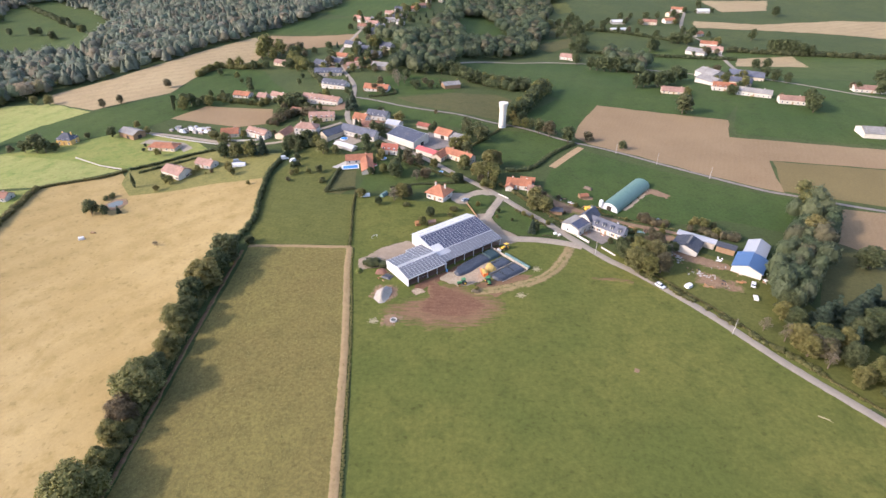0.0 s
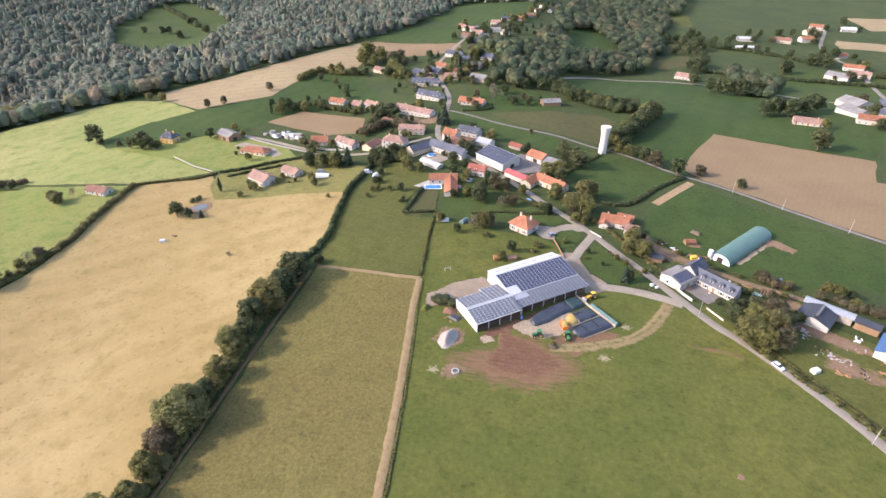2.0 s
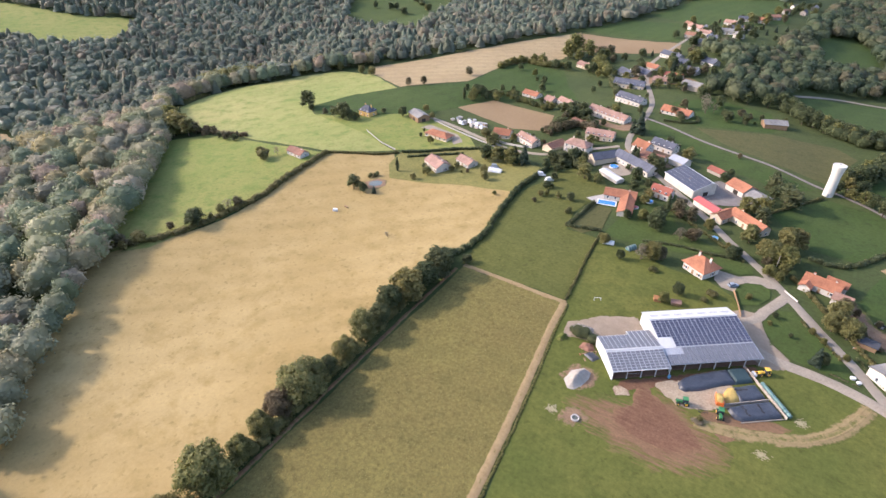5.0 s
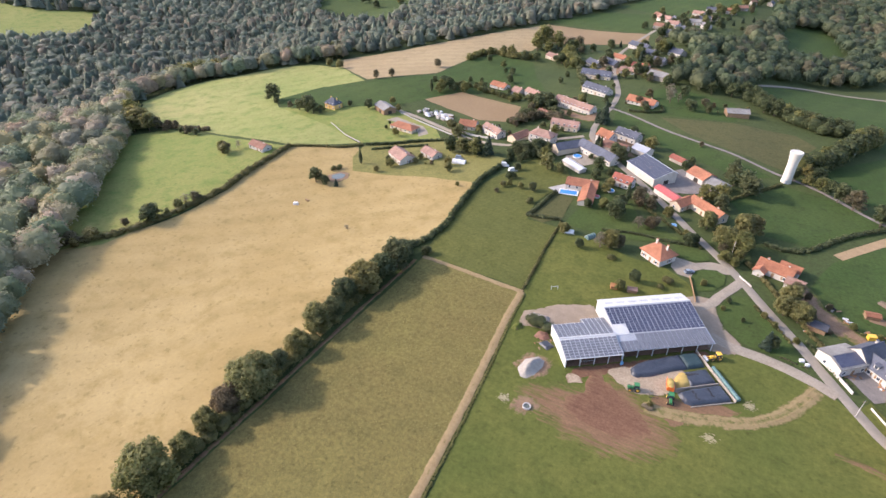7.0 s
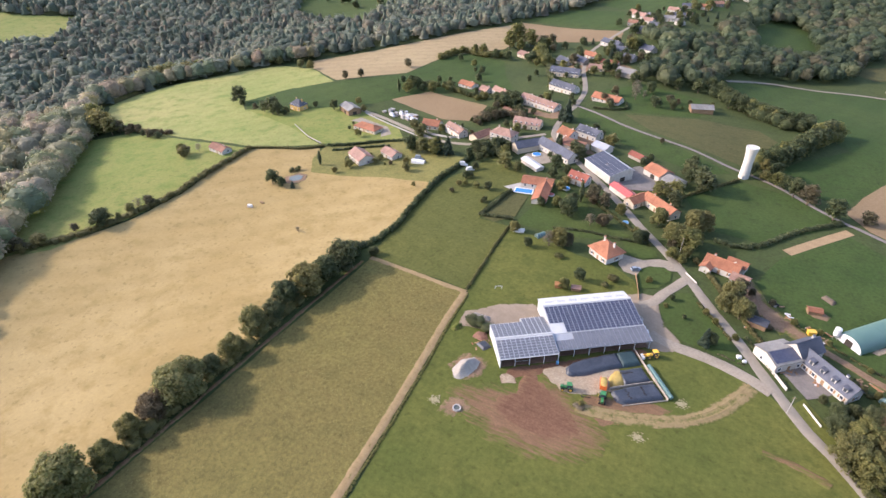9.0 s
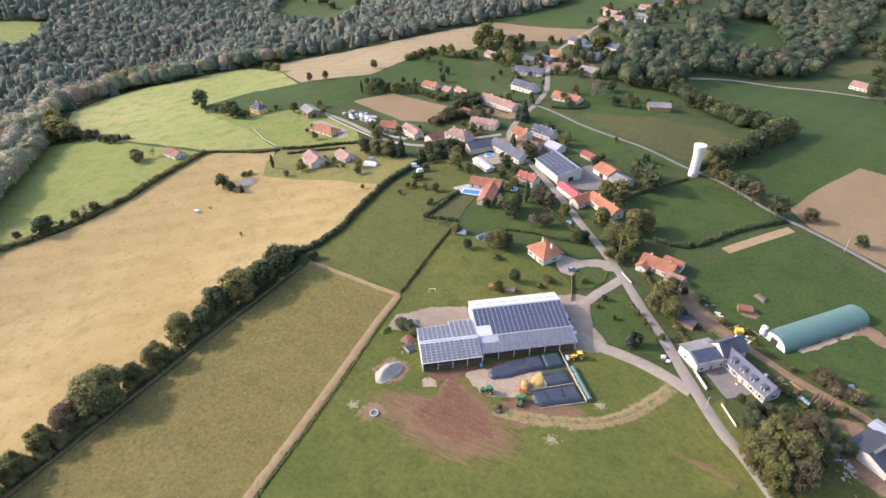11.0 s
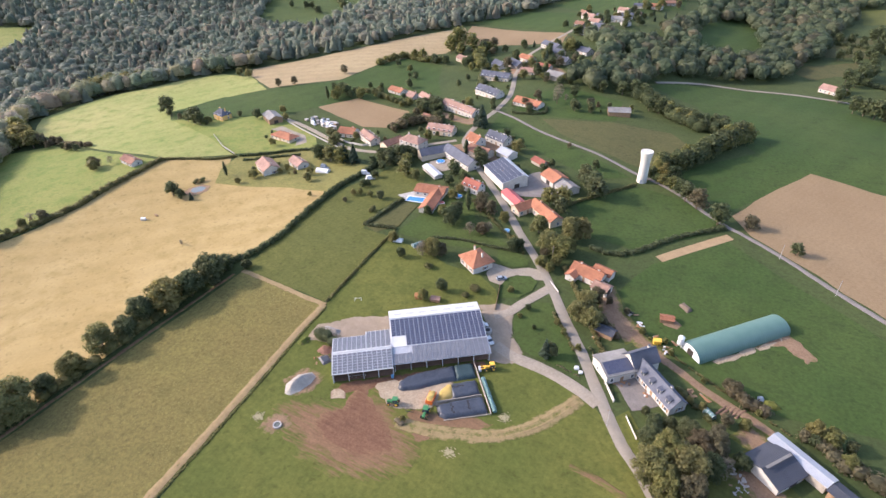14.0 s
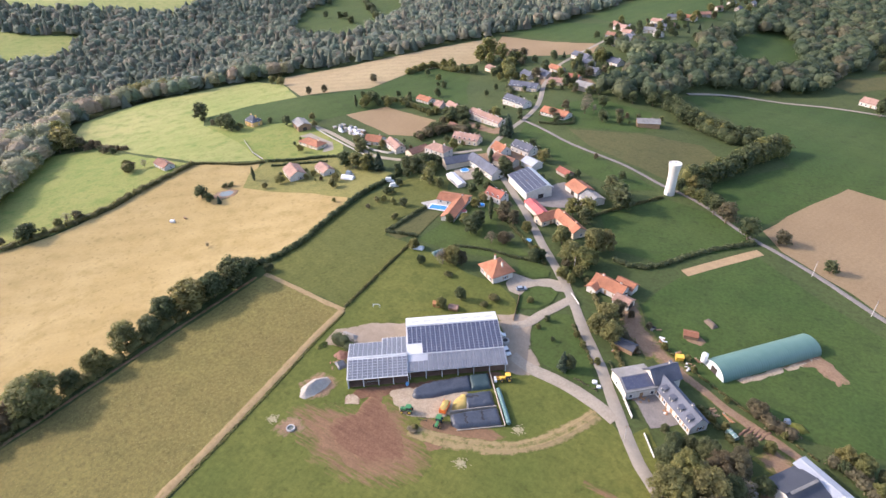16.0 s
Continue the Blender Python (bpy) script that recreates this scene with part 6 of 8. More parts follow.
HAMLET_TREES = [
    (-190, 519, 7, "b"), (-209, 529, 7, "d"), (-187, 596, 14, "b"), (-173, 587, 13, "b"), (-149, 586, 9, "b"), (-149, 547, 8, "d"),
    (-138, 538, 8, "b"), (-142, 592, 8, "r"), (-124, 624, 8, "b"), (-79, 632, 11, "r"), (-83, 578, 9, "c"), (-119, 425, 8, "d"),
    (-112, 426, 8, "b"), (-212, 449, 8, "d"), (-220, 448, 7, "d"), (-94, 346, 8, "d"), (-98, 341, 7, "d"), (-81, 342, 9, "y"),
    (-47, 366, 8, "d"), (-42, 363, 7, "d"), (-87, 476, 6, "d"), (-14, 481, 6, "r"), (-8, 479, 5, "r"), (-4, 404, 4, "r"),
]
MEADOW_ROW_TREES = [
    (24, 494, 10, "b"), (31, 493, 10, "b"), (38, 488, 10, "d"), (45, 484, 10, "y"), (54, 480, 10, "y"), (62, 473, 9, "b"),
    (68, 487, 8, "b"), (50, 406, 10, "b"), (56, 412, 10, "b"), (61, 420, 11, "y"), (67, 430, 11, "b"), (73, 440, 11, "b"),
    (79, 449, 12, "b"), (84, 463, 12, "b"), (89, 470, 11, "y"), (48, 389, 8, "d"), (53, 396, 8, "y"), (60, 381, 8.5, "y"), (-31, 495, 9, "d"),
    (-14, 513, 10, "d"), (0, 515, 11, "b"), (8, 520, 12, "b"), (-47, 509, 9, "d"),
]
WEST_EDGE_TREES = [
    (-231, 184, 9, "d"), (-228, 193, 5, "y"), (-230, 206, 7, "a"), (-243, 163, 5, "y"), (-264, 262, 7, "y"), (-263, 273, 6, "a"),
    (-382, 279, 19, "b"), (-376, 276, 16, "y"), (-470, 383, 14, "y"), (-450, 381, 14, "y"), (-443, 389, 13, "b"), (-438, 400, 13, "b"),
    (-437, 413, 13, "b"), (-401, 471, 12, "y"), (-380, 465, 10, "y"), (-345, 460, 8, "y"), (-378, 505, 12, "y"), (-356, 279, 6, "r"),
    (-348, 284, 6, "r"), (-325, 285, 4, "r"), (-238, 176, 5, "r"), (-241, 152, 6, "y"),
]
ROW_TREES = [(-99, -8, 11.5, "b", 1.16), (-98, 10, 10.3, "y", 1.16), (-99, 26, 12.6, "b", 1.16), (-98, 42, 10.3, "b", 1.16), (-100, 62, 12.6, "b", 1.16), (-99, 77, 10.3, "y", 1.16), (-99, 90, 13.8, "b", 1.24), (-98, 101, 8.6, "b", 1.16), (-99, 110, 9.8, "b", 1.10),
             (-100, 119, 9.8, "r", 1.16), (-99, 129, 14.4, "y", 1.24), (-98, 140, 9.2, "d", 1.16), (-98, 149, 10.3, "b", 1.24), (-100, 162, 12.6, "y", 1.24), (-99.5, 171, 9.2, "d", 1.16), (-101, 180, 12.6, "d", 1.16), (-99.5, 190, 13.8, "b", 1.24),
             (-98, 200, 12.1, "d", 1.16), (-97, 210, 13.8, "d", 1.16), (-99, 219, 8.0, "d", 1.34), (-91, 224, 4.6, "d", 1.22),
             (-233, 188, 9.0, "d", 1.26), (-230, 201, 6.0, "y", 1.16), (-228, 211, 6.5, "r", 1.05), (-240, 160, 7.0, "y", 1.16), (-244, 153, 8.0, "r", 1.16), (-368, 273, 16.0, "b", 1.26), (-374, 266, 14.0, "d", 1.26), (-342, 277, 6.0, "r", 1.05), (-328, 279, 5.0, "d", 1.05), (-313, 280, 5.0, "d", 1.16), (-267, 265, 7.0, "r", 1.05)]
EXTRA_TREES = [(-210.3, 444, 9, "d"), (-192.4, 444.9, 7, "d"), (-187.3, 469.4, 5, "d"), (-179.7, 449.5, 4, "b"), (-145.3, 435.1, 5, "b"), (-123.8, 434.1, 9, "d"), (-121.8, 441.7, 8, "d"), (-102.9, 416.5, 7, "d"), (-71.4, 413, 10, "c"), (-68.4, 418.4, 11, "c"), (-50.4, 454.3, 6, "r"), (-9, 465.8, 7, "b"), (-24.3, 474.3, 6, "b"), (-59.5, 375.4, 7, "c"), (-31.1, 394.2, 5, "b"), (-38.6, 398.1, 4, "d"), (17, 328.1, 9, "d"), (25, 358.5, 12, "b"), (31.6, 296, 8, "b"), (20.7, 299.7, 7, "b"), (23.1, 288.9, 5, "r"), (29.8, 284.9, 6, "b"), (-130.3, 312.5, 6, "b"), (-81.9, 347.3, 6, "b"), (-78.8, 300.8, 4, "b"), (-89.6, 309.3, 5, "d"), (-47.1, 330.1, 6, "d"), (-13.4, 311.8, 8, "r"), (-18.6, 310.7, 6, "r"), (6.6, 293.6, 4, "b"), (-88.2, 299, 4, "y"), (-88.6, 291.5, 3, "r"), (-111.8, 290.3, 3, "b"), (-150.4, 314.2, 4, "b"), (-57, 352.8, 4, "b"), (-20.4, 362.6, 4, "b"), (-4.6, 375.2, 5, "d"), (-7.1, 367.4, 5, "d"), (-46.6, 407.5, 4, "b"), (-73.8, 445.1, 5, "d"), (-126.1, 491.6, 6, "d"), (-126.7, 509, 6, "b"), (-96.9, 411.9, 6, "d"), (-93.7, 419.1, 5, "b"), (-127.2, 390.8, 4, "b"), (-119.9, 387, 5, "r"), (-120.2, 398.9, 5, "d"), (46.7, 245.5, 3, "b"), (42.9, 249.5, 3, "b"), (36.3, 242.9, 2.5, "d"), (58.4, 255.8, 4, "r"), (94.6, 244.5, 2.5, "b"), (95.9, 233, 3, "b"), (92, 233.8, 3, "b"), (108.1, 231.1, 4, "b"), (111.3, 238.4, 3, "b"), (71.8, 259, 3, "b"), (80, 257.6, 2.5, "b"), (64.1, 267.2, 3, "r"), (56.7, 269.8, 4, "r"), (30.2, 252.3, 3, "d"), (19.9, 259.4, 3, "b"), (83, 252.8, 2.5, "b"), (108.2, 216, 6, "d"), (134.7, 230.4, 5, "b"), (29, 246.9, 2, "b"), (53.9, 240, 3, "b"), (80.7, 222.5, 4, "d"), (-33.4, 203.4, 2.6, "d"), (15.4, 185.3, 2.2, "b")]

CORE_TREES = [
    (-185.4, 456.3, 5, "d"), (-173.3, 446.1, 5, "d"), (-164.6, 444.6, 5, "b"), (-156.1, 441.5, 5, "d"), (-149.7, 440.4, 5, "d"), (-154.4, 451.8, 5, "d"), (-195.2, 464.5, 6, "d"),
    (-173.3, 501.2, 7, "d"), (-180.8, 503.8, 5, "d"), (-128.1, 433.6, 9, "d"), (-123.5, 433.3, 10, "d"), (-114.9, 435.2, 10, "b"), (-108.7, 430.2, 8, "d"), (-108.3, 420.5, 5, "b"),
    (-120.5, 403.6, 8, "d"), (-117.2, 404.4, 8, "d"), (-120.3, 396.8, 6, "r"), (-121.2, 391.0, 5, "d"), (-84.2, 401.6, 5, "b"), (-87.4, 388.2, 3.5, "d"), (-46.5, 372.3, 6, "d"),
    (-56.8, 371.5, 5, "d"), (-63.1, 389.9, 4, "d"), (-151.4, 564.3, 7, "d"), (-143.9, 565.6, 7, "b"), (-155.5, 599.3, 11, "d"), (-151.8, 604.4, 10, "b"), (-144.2, 601.1, 8, "d"),
    (-134.0, 602.4, 8, "d"), (-120.4, 619.2, 9, "b"), (-114.2, 628.7, 6, "c"), (-83.8, 581.2, 9, "c"), (-78.3, 582.2, 8, "c"), (-71.8, 609.6, 14, "y"), (-101.5, 510.9, 5, "d"),
    (-93.9, 486.1, 5, "d"), (-96.6, 465.6, 3.5, "d"), (-74.1, 522.8, 4, "d"), (-86.7, 523.3, 4, "b"), (-73.3, 589.0, 8, "d"), (-58.3, 583.0, 9, "d"), (-49.4, 571.0, 10, "d"),
    (-115.6, 513.5, 4, "d"), (-83.4, 492.8, 4, "d"), (-42.6, 539.3, 10, "d"), (-42.5, 520.4, 8, "d"), (-92.5, 332.6, 6, "d"), (-92.2, 339.3, 7, "d"), (-91.8, 345.4, 7, "b"),
    (-90.9, 351.0, 8, "d"), (-89.8, 321.5, 5, "d"), (-87.4, 311.0, 4.5, "d"), (-85.8, 301.5, 4, "b"), (-89.4, 355.0, 7, "d"), (-84.4, 354.8, 6, "d"), (-204.9, 429.9, 9, "b"),
    (-203.2, 442.4, 10, "d"), (-193.7, 446.6, 7.5, "d"), (-196.4, 439.5, 6, "d"),
]
BELT_TREES = [(143, 133, 9, "b", 0.9), (149, 125, 10, "d", 1.0), (155, 116, 10, "d", 1.0), (160, 108, 10, "b", 1.0), (137, 141, 8, "a", 0.8), (133, 147, 10, "b", 0.8), (146, 163, 13, "c", 1.2), (152, 166, 14, "c", 1.2), (158, 164, 13, "c", 1.2), (164, 168, 15, "c", 1.2), (171, 173, 14, "c", 1.2), (178, 170, 15, "c", 1.2), (129, 155, 9, "a", 0.8), (132, 152, 11, "b", 0.8), (135, 148, 10, "a", 0.9), (139, 146, 10, "r", 0.9),
              (146, 143, 10, "d", 1.0), (152, 135, 10, "b", 1.1), (158, 124, 11, "d", 1.1), (142, 155, 9, "b", 1.0), (192, 204, 11, "d", 1.3), (150, 150, 12, "c", 1.1), (136, 163, 10, "d", 1.0), (138, 172, 11, "d", 1.1), (134, 168, 9, "b", 1.0), (162, 116, 11, "c", 1.2), (168, 106, 11, "d", 1.1), (176, 96, 11, "b", 1.1), (140, 150, 11, "d", 1.0), (147, 150, 11, "b", 1.0), (156, 155, 12, "d", 1.1), (165, 160, 12, "d", 1.1),
              (-486, 388, 15, "y", 1.3), (-472, 390, 17, "y", 1.3), (-460, 393, 17, "b", 1.3), (-450, 400, 17, "y", 1.3), (-441, 408, 16, "b", 1.2), (-437, 420, 15, "b", 1.2), (-426, 430, 11, "y", 1.2), (-415, 439, 10, "r", 1.2), (-405, 450, 10, "y", 1.2), (-397, 460, 15, "y", 1.1), (-386, 464, 13, "y", 1.1), (-374, 463, 9, "y", 1.0), (-345, 462, 8, "y", 1.0)]
for rows, group in ((VILLAGE_TREES, "trees in the village"), (GARDEN_TREES, "trees in the gardens"), (ROADSIDE_TREES, "trees by the road"),
                    (TOWER_TREES, "trees round the water tower"), (POND_TREES, "trees on the western fields"), (UPLAND_TREES, "trees on the upland fields"),
                    (YARD_TREES, "trees round the eastern yard"), (WOOD_EDGE_TREES, "trees round the eastern yard"), (FAR_TREES, "trees on the plain"),
                    (HAMLET_TREES, "trees in the village"), (CORE_TREES, "trees in the village"), (MEADOW_ROW_TREES, "trees round the water tower"), (WEST_EDGE_TREES, "trees on the western fields"), (EXTRA_TREES, "trees in the gardens")):
    for x, y, h, kind in rows:
        if y > 330 and x > -130:
            kind = {"y": "b", "b": "d"}.get(kind, kind)
        plant(x, y, h, kind, group)
for x, y, h, kind, broad in ROW_TREES + BELT_TREES:
    plant(x, y, h, kind, "trees of the field hedges", broad)

# trees and shrubs close to the houses of the village and the far hamlets
rng = random.Random(8)
for hx, hy in HOUSE_SPOTS:
    for k in range(4 if -130 < hx < 20 and hy > 400 else 3):
        a, d = rng.uniform(0, 6.28), rng.uniform(8, 16)
        x, y = hx + d * math.cos(a), hy + d * math.sin(a)
        if hy < 300 or (-30 < x < 16 and 316 < y < 372) or (-84 < x < -34 and 338 < y < 402) or min(math.hypot(x - u, y - v) for u, v in HOUSE_SPOTS) < 8.5 or min((p - Vector((x, y))).length for p in VILLAGE_ROAD) < 4.5:
            continue
        plant(x, y, rng.uniform(5, 11) if hy > 480 else rng.choice((2.2, 3.0, 4.5, 6.0, 8.0)), rng.choice("dddbyr" if hy > 480 else "dddbbsr"), "trees in the village")

hedge("low scrubby hedge under the field trees", [(-97, -20), (-97.5, 40), (-98, 80), (-97, 112), (-97, 135), (-98, 165), (-99, 197), (-101, 222)], 4.6, 3.8, gaps=0.08, leaf=0.36)
hedge("clipped dark hedge along the hay meadow", [(-101, 224), (-97, 235), (-96, 250), (-99, 268), (-101, 285), (-103, 305), (-101, 322), (-99, 336)], 2.6, 2.6, "leaf_d", leaf=0.36)
hedge("bushy hedge beside the western pasture", [(-250, 148), (-239, 162), (-231, 178), (-227, 200), (-226, 227), (-231, 253), (-235, 289)], 3.4, 2.8, "leaf_h", gaps=0.02)
hedge("ragged hedgerow between the western pastures", [(-369, 279), (-354, 282.5), (-337, 284.6), (-321, 286.4), (-312, 289)], 3.4, 3.2, "leaf_r", 3.0, 0.5, 0.25)
hedge("low hedge on the field boundary", [(-236, 291), (-220, 299), (-205, 306), (-195, 315)], 1.6, 1.6, "leaf_h")
hedge("clipped hedge by the villa", [(-193, 317), (-178, 328), (-166, 338), (-150, 347)], 1.8, 2.0, "leaf_d")
hedge("clipped hedge above the villa garden", [(-186, 313), (-172, 324), (-158, 334)], 1.4, 1.6, "leaf_d")
hedge("clipped hedge along the pool garden", [(-60.5, 304), (-62, 290), (-63.8, 275.5)], 1.6, 1.8, "leaf_d")
hedge("clipped hedge at the foot of the pool garden", [(-63.4, 275.2), (-56, 276.4), (-48.5, 278)], 1.5, 1.7, "leaf_d")
hedge("overgrown fence line behind the barn", [(-42.5, 220), (-44, 236), (-46, 256), (-47, 276)], 1.0, 1.2, "leaf_h", gaps=0.1)
hedge("grassy bank beside the sandy track", [(-40.5, 216), (-39, 200), (-36, 179), (-33.6, 160), (-31.8, 144), (-30.2, 128), (-27.2, 95), (-23, 50), (-18.6, 0)], 0.8, 0.5, "leaf_b", leaf=0.2)
hedge("dark hedge by the paddock", [(40, 304), (49, 303.5), (57, 309), (64, 319.5), (71, 330), (80, 341), (89.5, 351)], 2.2, 2.0, "leaf_d")
hedge("hedge round the orange-roofed house", [(-40, 462), (-38, 452), (-48, 446), (-58, 444)], 1.6, 1.8, "leaf_d")
hedge("roadside hedge below the houses", [(33, 285), (40, 276), (48, 264), (57, 250), (64, 239)], 1.6, 1.6, "leaf_h", gaps=0.15)
hedge("dark hedge by the village barn", [(-6, 371), (0, 368), (6, 365)], 2.4, 2.6, "leaf_d")
hedge("hedge across the garden", [(-28, 280), (-14, 284), (0, 285), (12, 287)], 1.2, 1.3, "leaf_d")
hedge("hedge along the garden lane", [(-28, 320), (-12, 308), (2, 297), (14, 287)], 1.4, 1.4, "leaf_h", gaps=0.25)
hedge("scrubby hedge below the water tower", [(17.3, 335), (23, 346), (28.6, 355.5), (36, 368), (42.3, 377)], 1.4, 1.6, "leaf_h")
hedge("thick hedge under the meadow trees", [(10, 516), (28, 498), (44, 488), (62, 474), (72, 478)], 8.0, 8.5, "leaf_d", 1.3, 0.7)
hedge("thick hedge beside the water tower", [(49, 398), (58, 411), (67, 427), (77, 446), (87, 468)], 8.5, 9.0, "leaf_b", 1.3, 0.7)
hedge("long hedge on the plain", [(164, 669), (207, 655), (269, 646), (328, 635)], 4.0, 3.4, "leaf_d", 1.5, 0.9)
hedge("second hedge on the plain", [(341, 679), (395, 665), (456, 657), (508, 648), (640, 620)], 6.0, 5.5, "leaf_d", 1.5, 0.9)
hedge("hedge along the far fields of the plain", [(146, 806), (190, 792), (239, 774), (298, 727)], 4.5, 4.0, "leaf_d", 1.5, 0.9)
hedge("hedge across the far hillside meadow", [(-706, 1022), (-625, 955), (-562, 892)], 8.0, 6.0, "leaf_d", 1.2, 1.2)
hedge("rank verge along the eastern road", [(83, 212), (92, 199.5), (111, 173.5), (128.5, 144.5), (146, 119.5)], 1.1, 0.8, "leaf_h", leaf=0.25, gaps=0.06)
hedge("dark scrub between the yards", [(88, 198), (106, 176), (120, 156), (134, 138)], 2.4, 1.6, "leaf_h", gaps=0.25)
hedge("hedge on the plateau edge", [(-172, 560), (-196, 552), (-216, 556), (-226, 540), (-228, 525)], 5.0, 5.0, "leaf_b", 2.0, 0.7, 0.1)

hedge("shrubs along the gardens of the cottages", [(-204, 454), (-188, 455), (-176, 452), (-158, 444), (-143, 440), (-127, 452)], 4.0, 3.4, "leaf_h", 2.5, 0.6, 0.2)
hedge("thick shrubs between field and houses", [(-124, 393), (-120, 403), (-112, 409), (-98, 407)], 6.0, 5.0, "leaf_r", 2.0, 0.7, 0.1)
hedge("dark shrubs behind the village houses", [(-100, 352), (-92, 346), (-84, 342)], 6.0, 5.5, "leaf_d", 2.0, 0.6)
hedge("garden shrubs by the upper road", [(-108, 492), (-112, 505), (-118, 520), (-126, 540)], 5.0, 4.0, "leaf_d", 2.0, 0.7, 0.25)
hedge("trees and shrubs beside the slate houses", [(-132, 545), (-140, 560), (-150, 580), (-158, 596)], 8.0, 8.0, "leaf_b", 1.4, 0.9, 0.1)
hedge("scrub below the earth track", [(104, 243), (108, 241), (112, 240)], 4.0, 3.4, "leaf_r", 3.0, 0.45)
hedge("scrub along the sheds", [(124, 236), (130, 233), (137, 228), (143, 226)], 4.5, 3.6, "leaf_r", 3.0, 0.45)
hedge("garden border beside the white farmhouse", [(88, 238), (94, 233), (100, 228)], 2.0, 1.4, "leaf_h", 4.0, 0.35, 0.3)

hedge("trimmed hedge along the white farmyard", [(57.5, 243), (62, 236), (66, 230.5), (69.5, 226)], 0.9, 1.1, "leaf_d", leaf=0.22)
hedge("overgrown block of dark shrubs beside the annex", [(-32.4, 203.6), (-29, 203.2), (-26, 202.8)], 4.4, 4.0, "leaf_d", 6.0, 0.26)
hedge("dead brush heaped by the silage clamp", [(14, 184.6), (15.2, 184), (16, 183.6)], 1.6, 1.1, "leaf_a", 8.0, 0.16)
hedge("dry weeds at the drive corner", [(50, 229.8), (54, 229), (58, 228.2)], 0.8, 0.5, "leaf_r", leaf=0.18, gaps=0.2)
hedge("clipped border along the island lawn", [(52.5, 239), (48, 245), (43.5, 250.2), (39.5, 255)], 1.2, 1.0, "leaf_h", leaf=0.24, gaps=0.2)
hedge("scrubby growth beside the house track", [(55, 262), (60, 257), (64, 252.5)], 2.2, 1.4, "leaf_r", leaf=0.3, gaps=0.2)
hedge("rank grass along the earth track", [(72, 259.5), (84, 252.5), (96, 246), (108, 240.5), (120, 235)], 0.9, 0.5, "leaf_h", leaf=0.2, gaps=0.15)

# -- woodland --
VALLEY_WOOD = [(-132, -80), (-156, 50), (-174, 72), (-187, 86), (-203, 106), (-224, 127), (-240, 146), (-256, 160), (-282, 190), (-322, 226), (-354, 256), (-386, 280), (-436, 314), (-446, 350), (-436, 388), (-416, 404), (-400, 434),
               (-376, 468), (-352, 488), (-314, 540), (-264, 628), (-226, 698), (-184, 806), (-172, 850), (-145, 985), (-20, 995), (20, 1300), (-720, 1280), (-1180, 800), (-1180, 430), (-760, 250), (-480, 135), (-300, 60), (-230, 0), (-200, -80)]
VALLEY_CLEAR = [HILL_MEADOW, VALLEY_MEADOW, FAR_MEADOW, WOOD_FIELD]
VILLAGE_WOOD = [(-48, 540), (-42, 521), (-23, 517), (-2, 521), (9, 538), (15, 578), (30, 600), (56, 617), (82, 631), (110, 655), (112, 690), (85, 705), (66, 697), (36, 688), (17, 674), (-11, 660), (-40, 664), (-60, 690), (-76, 668), (-56, 632), (-42, 600)]
VILLAGE_CLEAR = [[(-32, 594), (-8, 594), (-8, 612), (-32, 612)], [(32, 614), (60, 632), (92, 645), (60, 642), (38, 630)]]
HILL_WOOD = [(85, 708), (81, 757), (77, 806), (62, 858), (44, 852), (22, 802), (2, 840), (20, 900), (34, 1000), (60, 1200), (260, 1250), (200, 1010), (174, 1000), (172, 915), (150, 850), (135, 818), (137, 749), (119, 708), (108, 680)]
ORCHARD_WOOD = [(-2, 686), (-10, 726), (-4, 784), (14, 806), (21, 796), (17, 724), (28, 700), (14, 676)]
PLAIN_WOOD = [(176, 566), (196, 556), (216, 596), (208, 640), (190, 662), (182, 620)]
EAST_WOOD = [(188, 262), (200, 262), (196, 240), (186, 222), (174, 207), (160, 190), (149, 172), (141, 168), (136, 178), (141, 192), (151, 206), (166, 224), (178, 244)]
ROAD_WOOD = [(152, 142), (166, 152), (186, 166), (204, 150), (230, 110), (236, 70), (200, 66), (167, 108)]


def dome_templates(seed, count, steps, leaves, leaf, lumps):
    """Billowing crowns ten metres high and about ten wide: a lumpy dome under loose leaf clumps."""
    ball_v, ball_q = cube_sphere(steps)
    keep = (ball_v[ball_q][:, :, 2] > -0.45).all(1)
    res = []
    for i in range(count):
        rng = np.random.default_rng(seed + i)
        c = rng.normal(0, 1, (lumps, 3))
        c[:, 2] = np.abs(c[:, 2]) - 0.25
        c /= np.linalg.norm(c, axis=1)[:, None]
        size, tight = rng.uniform(0.18, 0.42, lumps), rng.uniform(6, 14, lumps)

        def radius(d):
            return 0.74 + (size * np.exp(tight * (d @ c.T - 1))).max(1)

        tall = rng.uniform(0.9, 1.1)
        form = np.array([5.0, 5.0, 5.6 * tall])
        core = ball_v * (radius(ball_v) * rng.uniform(0.90, 1.06, len(ball_v)))[:, None] * form * 0.92 + np.array([0, 0, 4.4])
        d = rng.normal(0, 1, (leaves, 3))
        d[:, 2] = np.abs(d[:, 2]) - 0.3
        d /= np.linalg.norm(d, axis=1)[:, None]
        at = d * (radius(d) * rng.uniform(0.90, 1.12, leaves))[:, None] * form + np.array([0, 0, 4.4])
        v, q = leaf_quads(rng, at, d, leaf * rng.uniform(0.5, 1.4, leaves), 0.5, 0.6)
        res.append((np.concatenate([core, v]), np.concatenate([ball_q[keep], q + len(core)])))
    return res


